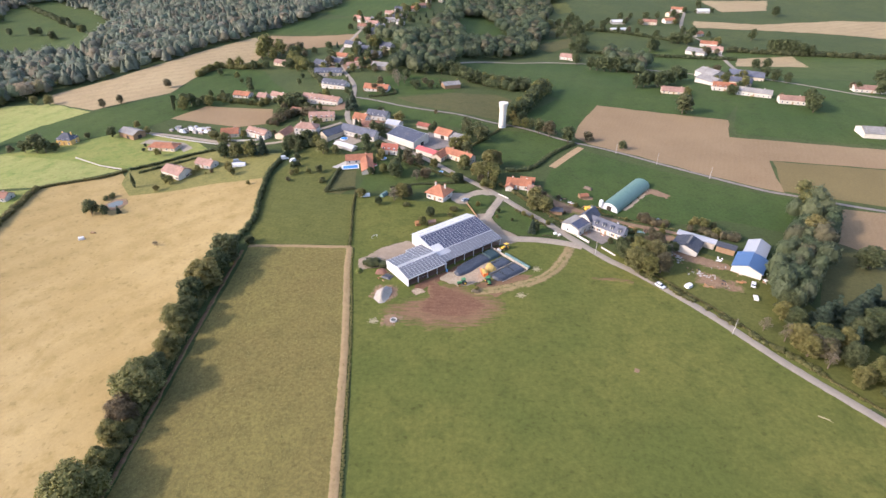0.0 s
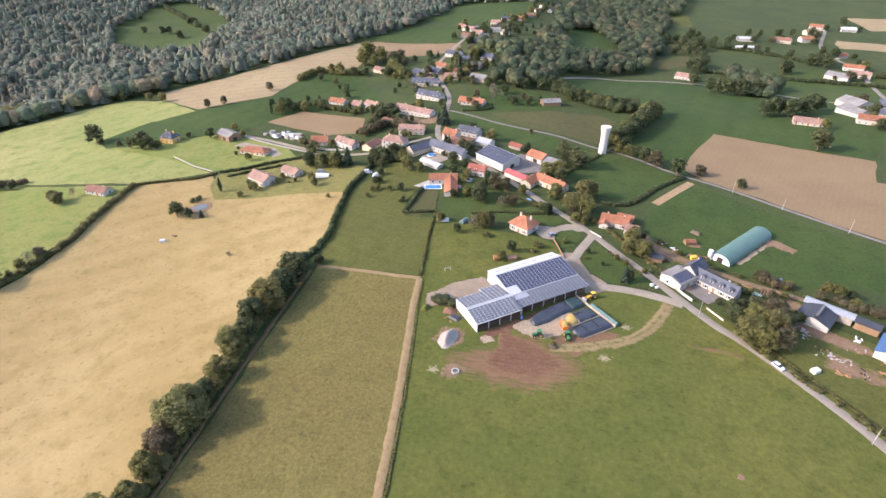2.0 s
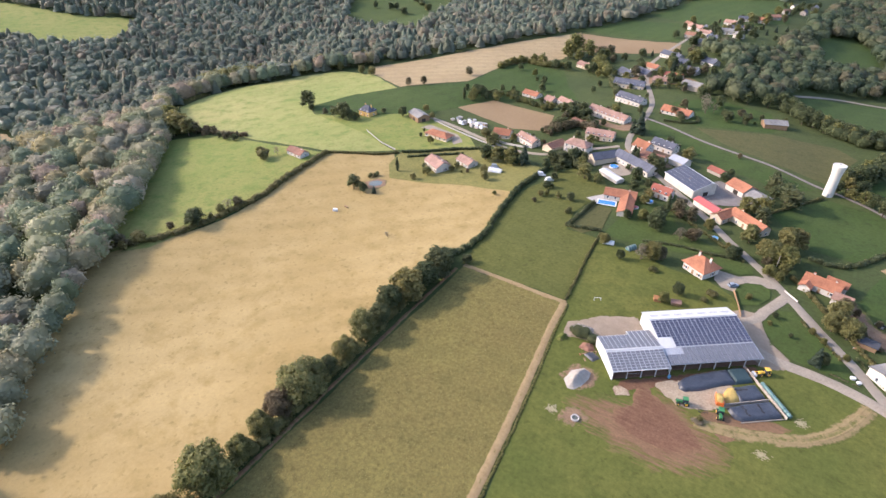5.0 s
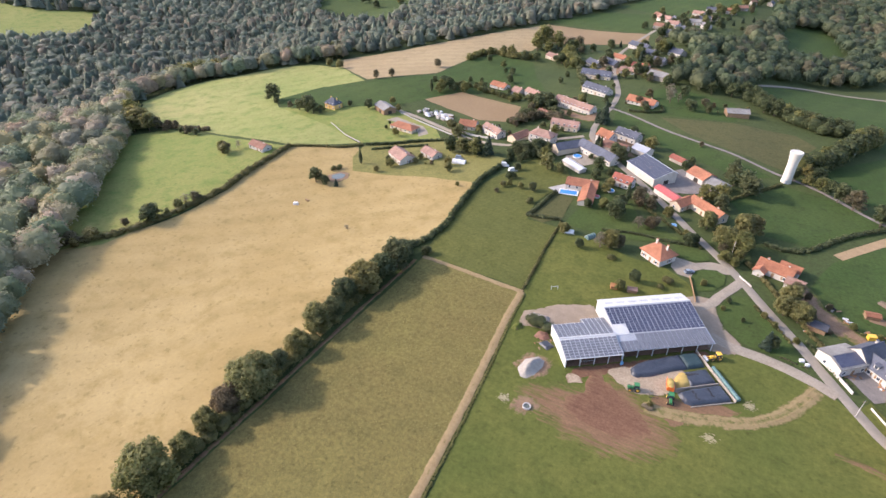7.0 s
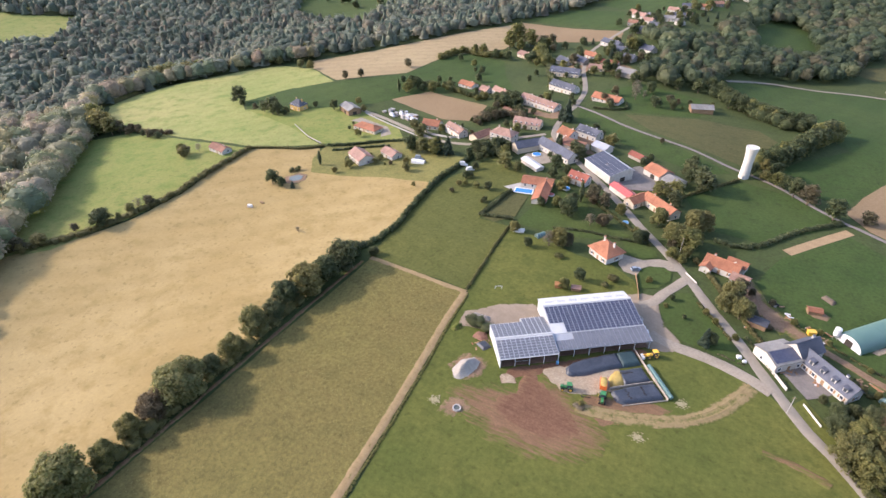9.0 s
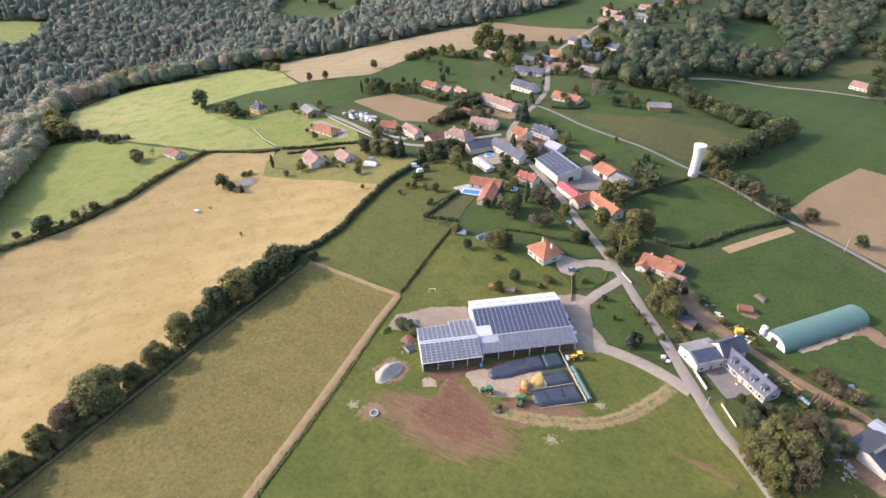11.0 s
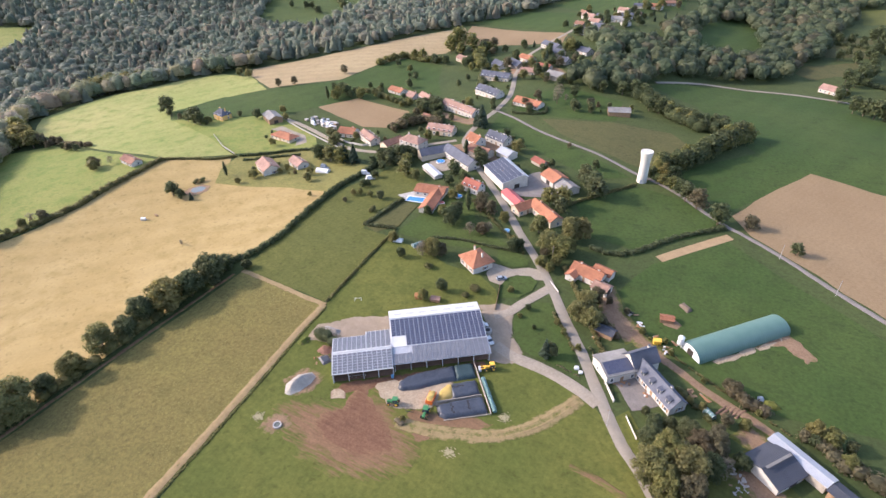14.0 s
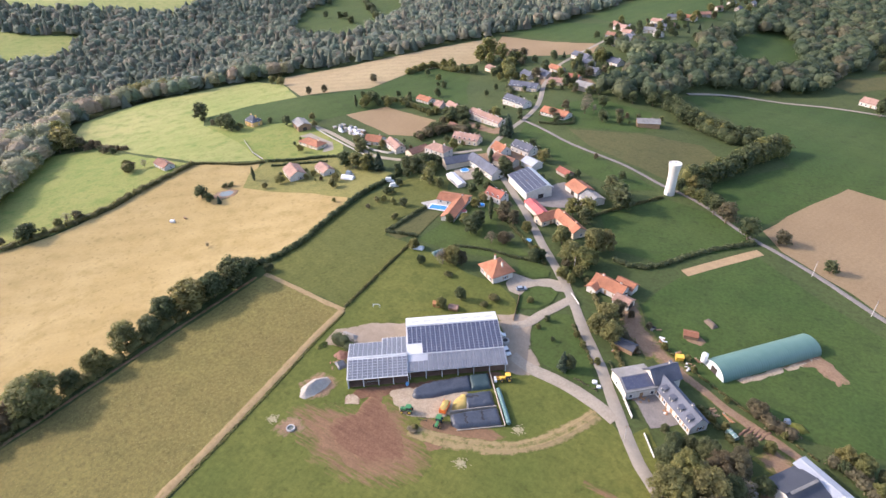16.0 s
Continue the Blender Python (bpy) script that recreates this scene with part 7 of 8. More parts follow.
def spire_templates(seed, count, leaves, leaf):
    """Ragged firs and slim crowns ten metres high: four drooping skirts under loose sprays."""
    res = []
    for i in range(count):
        rng = np.random.default_rng(seed + i)
        vs, qs = [], []
        wide = rng.uniform(3.6, 4.6)
        for k in range(4):
            low, top = 9.6 * (0.12 + 0.20 * k), 9.6 * (0.48 + 0.18 * k)
            r = wide * (1 - 0.19 * k)
            turn = rng.uniform(0, 6.28)
            lean = rng.normal(0, 0.25, 2)
            for ring, z in ((r, low), (0.3 * r, top)):
                for j in range(8):
                    a = turn + j * math.pi / 4 + rng.uniform(-0.2, 0.2)
                    rr = ring * ((1.18, 0.78)[j % 2] + rng.uniform(-0.12, 0.12))
                    vs.append((rr * math.cos(a) + lean[0], rr * math.sin(a) + lean[1], z + rng.uniform(-0.5, 0.5)))
            qs += [(16 * k + j, 16 * k + (j + 1) % 8, 16 * k + 8 + (j + 1) % 8, 16 * k + 8 + j) for j in range(8)]
        h = rng.uniform(0.1, 0.95, leaves)
        a = rng.uniform(0, 6.28, leaves)
        d = np.stack([np.cos(a), np.sin(a), np.full(leaves, 0.5)], 1)
        at = np.stack([np.cos(a) * wide * (1.05 - h), np.sin(a) * wide * (1.05 - h), 9.8 * h], 1)
        v, q = leaf_quads(rng, at, d, leaf * rng.uniform(0.6, 1.3, leaves), 0.5, 0.5)
        res.append((np.concatenate([np.array(vs), v]), np.concatenate([np.array(qs), q + len(vs)])))
    return res


def conifer_templates(seed, count, leaves, leaf, tiers=5):
    res = []
    for i in range(count):
        rng = np.random.default_rng(seed + i)
        rows = [(0, 0, 12 * (0.2 + 0.72 * k / (tiers - 1)), 3.6 * (1 - 0.8 * k / (tiers - 1)), 2.0 - 0.8 * k / tiers) for k in range(tiers)]
        res.append(crown_arrays(rng, rows, leaves, leaf, 0.8, 0.4, 1))
    return res


def woodland(name, label, poly, holes, spacing, height, templates, seed, material, keep=None, rim=()):
    """A wood as one object: crowns set close on the land, of many sizes; rim is a line of trees along its edge."""
    rng = np.random.default_rng(seed)
    xs, ys = [p[0] for p in poly], [p[1] for p in poly]
    X, Y = np.meshgrid(np.arange(min(xs), max(xs), spacing), np.arange(min(ys), max(ys), spacing))
    X = X.ravel() + rng.uniform(-0.42, 0.42, X.size) * spacing
    Y = Y.ravel() + rng.uniform(-0.42, 0.42, Y.size) * spacing
    ok = inside(X, Y, poly)
    for h in holes:
        ok &= ~inside(X, Y, h)
    if keep is not None:
        ok &= keep(X, Y)
    if len(rim):
        ok &= edge_distance(X, Y, poly) > spacing * 0.6
    X, Y = X[ok], Y[ok]
    if len(rim):
        line = spline(rim, spacing * 0.72)
        X = np.concatenate([X, [p.x + rng.uniform(-2, 1.5) for p in line]])
        Y = np.concatenate([Y, [p.y + rng.uniform(-2, 1.5) for p in line]])
    Z = H(X, Y)
    vs, qs, tones, k = [], [], [], 0
    for i in range(len(X)):
        v, q = templates[rng.integers(len(templates))]
        a, big = rng.uniform(0, 6.28), rng.uniform(0.66, 1.30)
        s = height / 10 * (0.42 + 0.58 * big) * rng.uniform(0.88, 1.14)
        w = spacing / 7.8 * big
        c, d = math.cos(a) * w, math.sin(a) * w
        vs.append(np.stack([v[:, 0] * c - v[:, 1] * d + X[i], v[:, 0] * d + v[:, 1] * c + Y[i], v[:, 2] * s + Z[i] - 0.4], 1))
        qs.append(q + k)
        tones.append(np.full(len(v), rng.uniform(0, 1)))
        k += len(v)
    ob = new(name, quick_mesh(name, np.concatenate(vs), np.concatenate(qs), material))
    ob.data.polygons.foreach_set("use_smooth", [True] * len(ob.data.polygons))
    ob.data.attributes.new("tone", "FLOAT", "POINT").data.foreach_set("value", np.concatenate(tones).astype(np.float32))
    return tagged(ob, label, "woodland", "", "stuff")


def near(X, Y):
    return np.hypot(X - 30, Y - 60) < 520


NEAR_CANOPY = dome_templates(100, 10, 6, 330, 0.42, 16)
MID_CANOPY = dome_templates(150, 8, 4, 96, 0.66, 13)
FAR_CANOPY = dome_templates(200, 7, 3, 40, 0.8, 12) + spire_templates(240, 4, 26, 0.8)
VALLEY_RIM = [(-140, -80), (-163, 48), (-179, 68), (-192, 82), (-208, 101), (-229, 122), (-246, 141), (-260, 155), (-286, 186), (-326, 222), (-358, 252), (-390, 276), (-440, 312), (-450, 350), (-440, 388), (-420, 406), (-404, 436), (-380, 470), (-356, 490)]
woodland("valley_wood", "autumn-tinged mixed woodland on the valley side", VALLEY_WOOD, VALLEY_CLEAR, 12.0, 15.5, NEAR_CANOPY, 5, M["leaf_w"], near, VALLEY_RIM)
# beyond the near part the wood takes the haze-toned canopy
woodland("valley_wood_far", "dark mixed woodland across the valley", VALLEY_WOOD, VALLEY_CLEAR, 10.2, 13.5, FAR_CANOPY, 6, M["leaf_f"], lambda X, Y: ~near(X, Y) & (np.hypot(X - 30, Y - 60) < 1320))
woodland("village_wood", "dark green wood behind the village", VILLAGE_WOOD, VILLAGE_CLEAR, 9.5, 14, MID_CANOPY, 7, M["leaf_v"])
woodland("hill_wood", "dark green wood on the slope beyond the village", HILL_WOOD, [], 11.0, 14, MID_CANOPY, 11, M["leaf_v"])
woodland("orchard_wood", "strip of dark trees beside the far orchard", ORCHARD_WOOD, [], 9.0, 12, MID_CANOPY, 12, M["leaf_v"])
woodland("plain_wood", "dark copse at the end of the far lane", PLAIN_WOOD, [], 9.5, 13, MID_CANOPY, 13, M["leaf_v"])
woodland("east_wood", "dense dark green belt of trees by the barns", EAST_WOOD, [], 6.6, 14, NEAR_CANOPY[:4], 8, M["leaf_v"])
woodland("road_wood", "mixed wood with conifers beside the road", ROAD_WOOD, [], 7.6, 13, NEAR_CANOPY[:3] + conifer_templates(320, 5, 110, 0.45, 6), 9, M["leaf_v"])

# trees far off in the hamlets and on the plain, joined
vs, qs, slots, mats, k = [], [], [], [], 0
for crown, x, y, s, a in DISTANT:
    co = np.empty(len(crown.vertices) * 3, np.float32)
    crown.vertices.foreach_get("co", co)
    co = co.reshape(-1, 3) * s
    quads = np.empty(len(crown.polygons) * 4, np.int32)
    crown.polygons.foreach_get("vertices", quads)
    if crown.materials[0] not in mats:
        mats.append(crown.materials[0])
    c, d, n = math.cos(a) * 1.1, math.sin(a) * 1.1, len(co)
    z = ground_z(x, y)
    ring = [(x + r * math.cos(t), y + r * math.sin(t), z + h) for r, h in ((0.3 * s, -0.5), (0.12 * s, 5.0 * s)) for t in (0, 1.57, 3.14, 4.71)]
    vs.append(np.concatenate([np.stack([co[:, 0] * c - co[:, 1] * d + x, co[:, 0] * d + co[:, 1] * c + y, co[:, 2] + z], 1), ring]))
    stem = np.array([(i, (i + 1) % 4, (i + 1) % 4 + 4, i + 4) for i in range(4)]) + n
    qs.append(np.concatenate([quads.reshape(-1, 4), stem]) + k)
    slots += [mats.index(crown.materials[0]) + 1] * len(crown.polygons) + [0] * 4
    k += n + 8
ob = new("distant_trees", quick_mesh("distant_trees", np.concatenate(vs), np.concatenate(qs), M["bark"]))
for m in mats:
    ob.data.materials.append(m)
ob.data.polygons.foreach_set("material_index", np.array(slots, np.int32))
tagged(ob, "scattered green trees round the far houses", "trees", "", "stuff")


# ---- things on the farm ----
def barn_xy(along, front):
    c, s = math.cos(radians(BARN_TURN)), math.sin(radians(BARN_TURN))
    return BARN_X + along * c + front * s, BARN_Y + along * s - front * c


def mound(pts, height, seed, edge=1.3, cell=0.8, z0=0.15, rough=0.25):
    """A heap over a plan outline: it rises from the edge to a lumpy top."""
    rng = np.random.default_rng(seed)
    xs, ys = [p[0] for p in pts], [p[1] for p in pts]
    X, Y = np.meshgrid(np.arange(min(xs) - cell, max(xs) + cell, cell), np.arange(min(ys) - cell, max(ys) + cell, cell))
    n, m = X.shape
    px, py = X.ravel() + rng.uniform(-0.2, 0.2, X.size) * cell, Y.ravel() + rng.uniform(-0.2, 0.2, X.size) * cell
    dist = np.full(px.size, 1e9)
    for (x0, y0), (x1, y1) in zip(pts, pts[1:] + pts[:1]):
        dx, dy = x1 - x0, y1 - y0
        k = np.clip(((px - x0) * dx + (py - y0) * dy) / (dx * dx + dy * dy), 0, 1)
        dist = np.minimum(dist, np.hypot(px - x0 - k * dx, py - y0 - k * dy))
    inn = inside(px, py, pts)
    lumps = np.zeros(px.size)
    for k in range(14):
        cx, cy, r = rng.uniform(min(xs), max(xs)), rng.uniform(min(ys), max(ys)), rng.uniform(0.5, 1.5)
        lumps += rng.uniform(-1, 1) * np.exp(-((px - cx) ** 2 + (py - cy) ** 2) / (r * r))
    lumps = np.clip(0.5 + 0.4 * lumps + rng.uniform(-0.18, 0.18, px.size), 0, 1)
    z = np.where(inn, height * smooth(dist / edge) * (1 - rough / 2 + rough * lumps), -0.5) + z0
    ii2, jj2 = np.meshgrid(np.arange(m - 1), np.arange(n - 1))
    a = (jj2 * m + ii2).ravel()
    q = np.stack([a, a + 1, a + 1 + m, a + m], 1)
    q = q[inn[q].any(1)]
    me = quick_mesh("mound", np.stack([px, py, z], 1), q, M["sand"])
    me.polygons.foreach_set("use_smooth", [True] * len(me.polygons))
    return me


def heap(name, label, pts, height, material, category, seed=1, edge=1.3, cell=0.7, rough=0.25, z0=0.15):
    me = mound(pts, height, seed, edge, cell, z0 + ground_z(*pts[0]), rough)
    me.materials[0] = material
    return tagged(new(name, me), label, category)


TYRE = bmesh.new()
bmesh.ops.create_cone(TYRE, cap_ends=True, segments=12, radius1=0.34, radius2=0.34, depth=0.2)
TYRE = finish(TYRE, "tyre", M["tyre"])

clamps = [
    ("long silage clamp under black plastic", [(0.3, 33.2), (1.0, 30.4), (4, 28.6), (8, 27.6), (16, 26.6), (20.6, 26.3), (20.6, 33.0), (17, 33.2), (13.5, 33.6), (7, 34.8), (1.5, 34.6)], 1.25),
    ("square silage clamp under black plastic", [(16.6, 34.2), (26.6, 33.6), (27, 40.4), (17.6, 40.8)], 1.1),
    ("silage clamp under wrinkled black plastic", [(12.0, 42.2), (17.6, 41.4), (27.6, 41.0), (28, 47.9), (14, 48.0), (12.2, 46.8)], 1.15),
]
for k, (label, pts, h) in enumerate(clamps):
    c = heap("silage_clamp", label, [barn_xy(*p) for p in pts], h, M["plastic"], "silage clamp", k + 2, 0.9, 0.5, 0.5)
    c["group"] = "silage clamps"
heap("silage_clamp", "end of the silage clamp under green netting", [barn_xy(*p) for p in [(19.6, 26.2), (27, 25.9), (27, 32.8), (19.9, 33.1)]], 1.3, M["net"], "silage clamp", 5, 0.9, 0.5, 0.4)["group"] = "silage clamps"
heap("maize_silage", "loose yellow maize silage at the clamp face", [(19.6, 200.6), (20.6, 205), (23.4, 205.8), (25.8, 201), (23.6, 197.6), (21.2, 196.6)], 1.2, M["silage"], "silage", 9, 1.6, 0.6, 0.5)
for label, a, b in (("concrete clamp wall beside the bales", (27.3, 25.8), (28.6, 48.4)), ("concrete wall between the clamps", (12.2, 41.3), (27.2, 40.8)), ("low concrete wall at the clamp foot", (13.6, 48.3), (28.2, 48.2))):
    (ax_, ay_), (bx_, by_) = barn_xy(*a), barn_xy(*b)
    length = math.hypot(bx_ - ax_, by_ - ay_)
    w = thing("clamp_wall", ax_, ay_, math.degrees(math.atan2(by_ - ay_, bx_ - ax_)), label, "wall", "walls of the silage clamps")
    n = max(2, int(length / 2.5))
    for i in range(n):
        part("wall_panel", boxes((i * length / n + 0.02, (i + 1) * length / n - 0.02, -0.1, 0.1, -0.3, 0.5 if label.startswith("low") else 1.25), bevel=0.03), M["stone"], w)
rng = random.Random(4)
for row in ((16.9, 43.0, 46.5), (22.0, 42.6, 46.0), (19.0, 36.0, 36.4), (21.0, 36.0, 36.4)):
    for k in range(6):
        along = row[0] + (rng.uniform(-0.3, 0.3) if row[2] - row[1] > 1 else (k - 2.5) * 0.35)
        x, y = barn_xy(along, row[1] + (row[2] - row[1]) * k / 5)
        t = new("weight_tyre", TYRE)
        t.matrix_basis = pose(x, y, 1.28, rng.uniform(-8, 8), rng.uniform(-8, 8), 0)
        tagged(t, "worn black tyre weighing down the plastic", "tyre", "tyres on the clamps")
bx0, by0 = barn_xy(28.9, 33.6)
bx1, by1 = barn_xy(29.9, 48.0)
for k in range(10):
    f = (k + 0.5) / 10
    b = thing("wrapped_bale", bx0 + (bx1 - bx0) * f, by0 + (by1 - by0) * f, math.degrees(math.atan2(by1 - by0, bx1 - bx0)), "round bale in pale green wrap", "bale", "row of wrapped bales")
    bm = tube(bmesh.new(), (-0.7, 0, 0.85), (0.7, 0, 0.85), 0.72, n=20)
    bmesh.ops.bevel(bm, geom=[e for e in bm.edges if len(e.link_faces) == 2 and e.calc_face_angle() > 1.0], offset=0.12, segments=2, affect="EDGES")
    part("wrap", bm, M["wrap"], b)


def wheel(parent, x, y, r, w, rim="yellow_paint"):
    bm = tube(bmesh.new(), (x, y - w / 2, r), (x, y + w / 2, r), r, n=20)
    t = part("wheel", bm, M["tyre"], parent)
    bm = tube(bmesh.new(), (x, y - w / 2 - 0.03, r), (x, y + w / 2 + 0.03, r), r * 0.55, n=14)
    part("rim", bm, M[rim], t)
    return t


def tractor(label, x, y, angle, paint, cab_roof, category="tractor", bucket=False):
    t = thing("tractor", x, y, angle, label, category, z=ground_z(x, y) + 0.2)
    part("bonnet", boxes((0.3, 2.3, -0.42, 0.42, 0.85, 1.65), bevel=0.12), M[paint], t)
    part("chassis", boxes((-1.3, 2.2, -0.32, 0.32, 0.55, 0.95), bevel=0.05), M["tyre"], t)
    part("mudguard", boxes((-1.6, -0.3, -1.0, -0.6, 1.45, 1.65), (-1.6, -0.3, 0.6, 1.0, 1.45, 1.65), bevel=0.06), M[paint], t)
    cab = part("cab", boxes((-1.2, 0.25, -0.7, 0.7, 1.3, 2.55), bevel=0.1), M["pane"], t)
    part("cab_roof", boxes((-1.35, 0.4, -0.82, 0.82, 2.55, 2.78), bevel=0.08), M[cab_roof], cab)
    bm = tube(bmesh.new(), (1.3, 0.5, 1.5), (1.3, 0.5, 2.6), 0.06, n=8)
    part("exhaust", bm, M["tyre"], t)
    for sy in (-0.85, 0.85):
        wheel(t, -0.9, sy, 0.85, 0.5)
        wheel(t, 1.6, sy, 0.58, 0.4)
    if bucket:
        part("loader_arm", boxes((1.6, 3.4, -0.6, -0.45, 1.0, 1.25), (1.6, 3.4, 0.45, 0.6, 1.0, 1.25), bevel=0.03), M[paint], t)
        part("bucket", prism([(-1.1, 0.2), (1.1, 0.2), (1.1, 1.0), (-1.1, 1.0)], 3.3, 4.1), M["steel"], t)
    return t


tractor("green tractor with yellow wheel rims before a wagon", 20.6, 190.6, -78, "green_paint", "green_paint")
tractor("small green tractor parked on the apron", 9.6, 189.4, 200, "green_paint", "green_paint")
x, y = barn_xy(32.4, 29.6)
tractor("yellow loader with a yellow cab roof", x, y, 215, "yellow_paint", "yellow_paint", "loader", True)
wagon = thing("silage_wagon", 19.3, 196.4, -78, "orange wagon loaded with yellow silage behind a tractor", "trailer", z=0.2)
part("bed", boxes((-2.5, 2.5, -1.1, 1.1, 0.75, 0.9), bevel=0.02), M["orange_paint"], wagon)
for sy in (-1.1, 1.02):
    part("side_board", boxes((-2.5, 2.5, sy, sy + 0.08, 0.9, 2.1), bevel=0.02), M["orange_paint"], wagon)
part("head_board", boxes((2.42, 2.5, -1.02, 1.02, 0.9, 2.4), bevel=0.02), M["orange_paint"], wagon)
bm = bmesh.new()
bmesh.ops.create_icosphere(bm, subdivisions=3, radius=1.0)
for v in bm.verts:
    v.co = (v.co.x * 2.38, max(-1.0, min(1.0, v.co.y * 1.4)), 1.75 + max(-0.8, v.co.z * 0.75 + 0.08 * math.sin(7 * v.co.x + 3 * v.co.y)))
part("load", bm, M["silage"], wagon, "heaped yellow chopped maize")
part("drawbar", boxes((2.5, 3.9, -0.08, 0.08, 0.6, 0.76), bevel=0.02), M["tyre"], wagon)
for sx in (-1.1, 0.1):
    for sy in (-0.9, 0.9):
        wheel(wagon, sx, sy, 0.5, 0.38, "orange_paint")

heap("sand_mound", "pile of pale sand and gravel", [(-24.8, 176), (-27.4, 179.4), (-26.6, 184.6), (-23, 188), (-20, 187), (-19.6, 183.5), (-20.8, 179), (-22.6, 176.4)], 2.6, M["sand"], "sand pile", 3, 3.6, 0.3, 0.45)
heap("rubble_mound", "small heap of pale rubble", [(-35, 205), (-33.5, 209), (-27, 209.5), (-26, 206.5), (-31, 205)], 1.2, M["sand"], "rubble heap", 4, 2.0, 0.3, 0.6)
heap("soil_mound", "small heap of ochre soil", [(-37.5, 196.5), (-37, 200.5), (-34.5, 201), (-33.5, 198), (-35.2, 195.8)], 1.1, M["dirt"], "soil pile", 15, 1.4, 0.3, 0.5)
heap("tile_mound", "heap of broken roof tiles and scrap", [(-28.5, 196.5), (-28, 200), (-24.5, 201), (-22.5, 198), (-24.5, 195.8)], 1.1, M["brown_tile"], "rubble heap", 5, 1.6, 0.3, 0.8)
heap("silage_rest", "dark old plastic beside the tiles", [(-25.6, 194), (-23.4, 197), (-19.8, 195.2), (-21.6, 192)], 0.7, M["plastic"], "plastic sheet", 6, 0.6, 0.4, 0.6)
for label, px, py, s in (("scattered pale straw on the grass", 33.5, 182, 2.2), ("small scatter of pale straw", 42.8, 201, 2.0), ("patch of pale rubble in the grass", -25.7, 165.2, 2.2), ("patch of worn pale ground", 26.0, 196, 1.2)):
    rng = random.Random(int(px * 10))
    bm = bmesh.new()
    for k in range(170):
        a, d = rng.uniform(0, 6.28), s * abs(rng.gauss(0, 0.45))
        w, l = rng.uniform(0.04, 0.12), rng.uniform(0.08, 0.3)
        cx, cy = px + d * math.cos(a) * 1.2, py + d * math.sin(a)
        box(bm, cx - l, cx + l, cy - w, cy + w, ground_z(cx, cy) + 0.02, ground_z(cx, cy) + rng.uniform(0.15, 0.24))
    tagged(new("loose_straw", finish(bm, "loose_straw", M["straw"])), label, "straw", "", "stuff")
ring = thing("concrete_ring", -17.9, 165.4, 0, "round concrete trough on trampled earth", "trough")
bm = bmesh.new()
for k in range(24):
    a0_, a1_ = 2 * math.pi * k / 24, 2 * math.pi * (k + 1) / 24
    pts = [(r * math.cos(a), r * math.sin(a), z) for a in (a0_, a1_) for r, z in ((1.35, 0.0), (1.35, 0.75), (1.0, 0.75), (1.0, 0.0))]
    vs = [bm.verts.new(p) for p in pts]
    for i in range(3):
        bm.faces.new((vs[i], vs[i + 1], vs[i + 5], vs[i + 4]))
part("rim", bm, M["concrete"], ring)
part("water", tube(bmesh.new(), (0, 0, 0.1), (0, 0, 0.45), 1.02, n=24), M["water"], ring)
brush = thing("scrap_harrow", barn_xy(3.5, 43.6)[0], barn_xy(3.5, 43.6)[1], 20, "rusty harrow lying in the grass", "harrow", z=0.2)
part("frame", boxes((-1.4, 1.4, -0.05, 0.05, 0.5, 0.62), (-1.4, 1.4, 0.9, 1.0, 0.5, 0.62), (-1.4, -1.3, 0, 1, 0.5, 0.62), (1.3, 1.4, 0, 1, 0.5, 0.62)), M["tyre"], brush)
for k in range(8):
    part("tine", boxes((-1.3 + k * 0.36, -1.24 + k * 0.36, 0.0, 0.08, 0.0, 0.55)), M["tyre"], brush)


def car(label, x, y, angle, paint, name="car", length=4.2, height=1.5, van=False):
    c = thing(name, x, y, angle, label, name, z=ground_z(x, y) + 0.28)
    L2 = length / 2
    body = prism([(-L2, 0.3), (L2, 0.3), (L2, 0.75), (L2 * 0.55, 0.9), (-L2, 0.95)], -0.85, 0.85)
    b = part("body", body, M[paint], c)
    b.matrix_basis = pose(0, 0, 0, 0, 0, -90)
    roof_front = L2 * (0.35 if not van else 0.5)
    cabin = prism([(-L2 * 0.9, 0.9), (L2 * 0.5, 0.9), (roof_front - 0.5, height - 0.08), (-L2 * 0.75, height - 0.08)], -0.74, 0.74)
    g = part("window", cabin, M["pane"] if not van else M[paint], c)
    g.matrix_basis = pose(0, 0, 0, 0, 0, -90)
    part("roof", boxes((-L2 * 0.76, roof_front - 0.45, -0.72, 0.72, height - 0.08, height), bevel=0.03), M[paint], c)
    for sx in (-L2 * 0.62, L2 * 0.62):
        for sy in (-0.78, 0.78):
            wheel(c, sx, sy, 0.32, 0.22, "steel")
    return c


car("white car driving on the narrow road", 93.5, 188.6, -55, "white_paint")
car("dark grey car on the gravel drive", 13.3, 265.1, 40, "grey_paint")
x, y = barn_xy(34.9, 16.5)
car("white pickup parked beside the barn", x, y, -40, "white_paint")
x, y = barn_xy(35.2, 11.7)
tank = thing("slurry_tank", x, y, 40, "round pale slurry tank beside the barn", "tank", z=0.2)
part("wall", tube(bmesh.new(), (0, 0, 0), (0, 0, 1.4), 1.5, n=24), M["concrete"], tank)
part("lid", tube(bmesh.new(), (0, 0, 1.4), (0, 0, 1.5), 0.9, n=20), M["tyre"], tank)
x, y = barn_xy(34.0, 8.2)
car("old pale van parked by the barn wall", x, y, 40, "white_paint", "van", 4.0, 1.9, True)

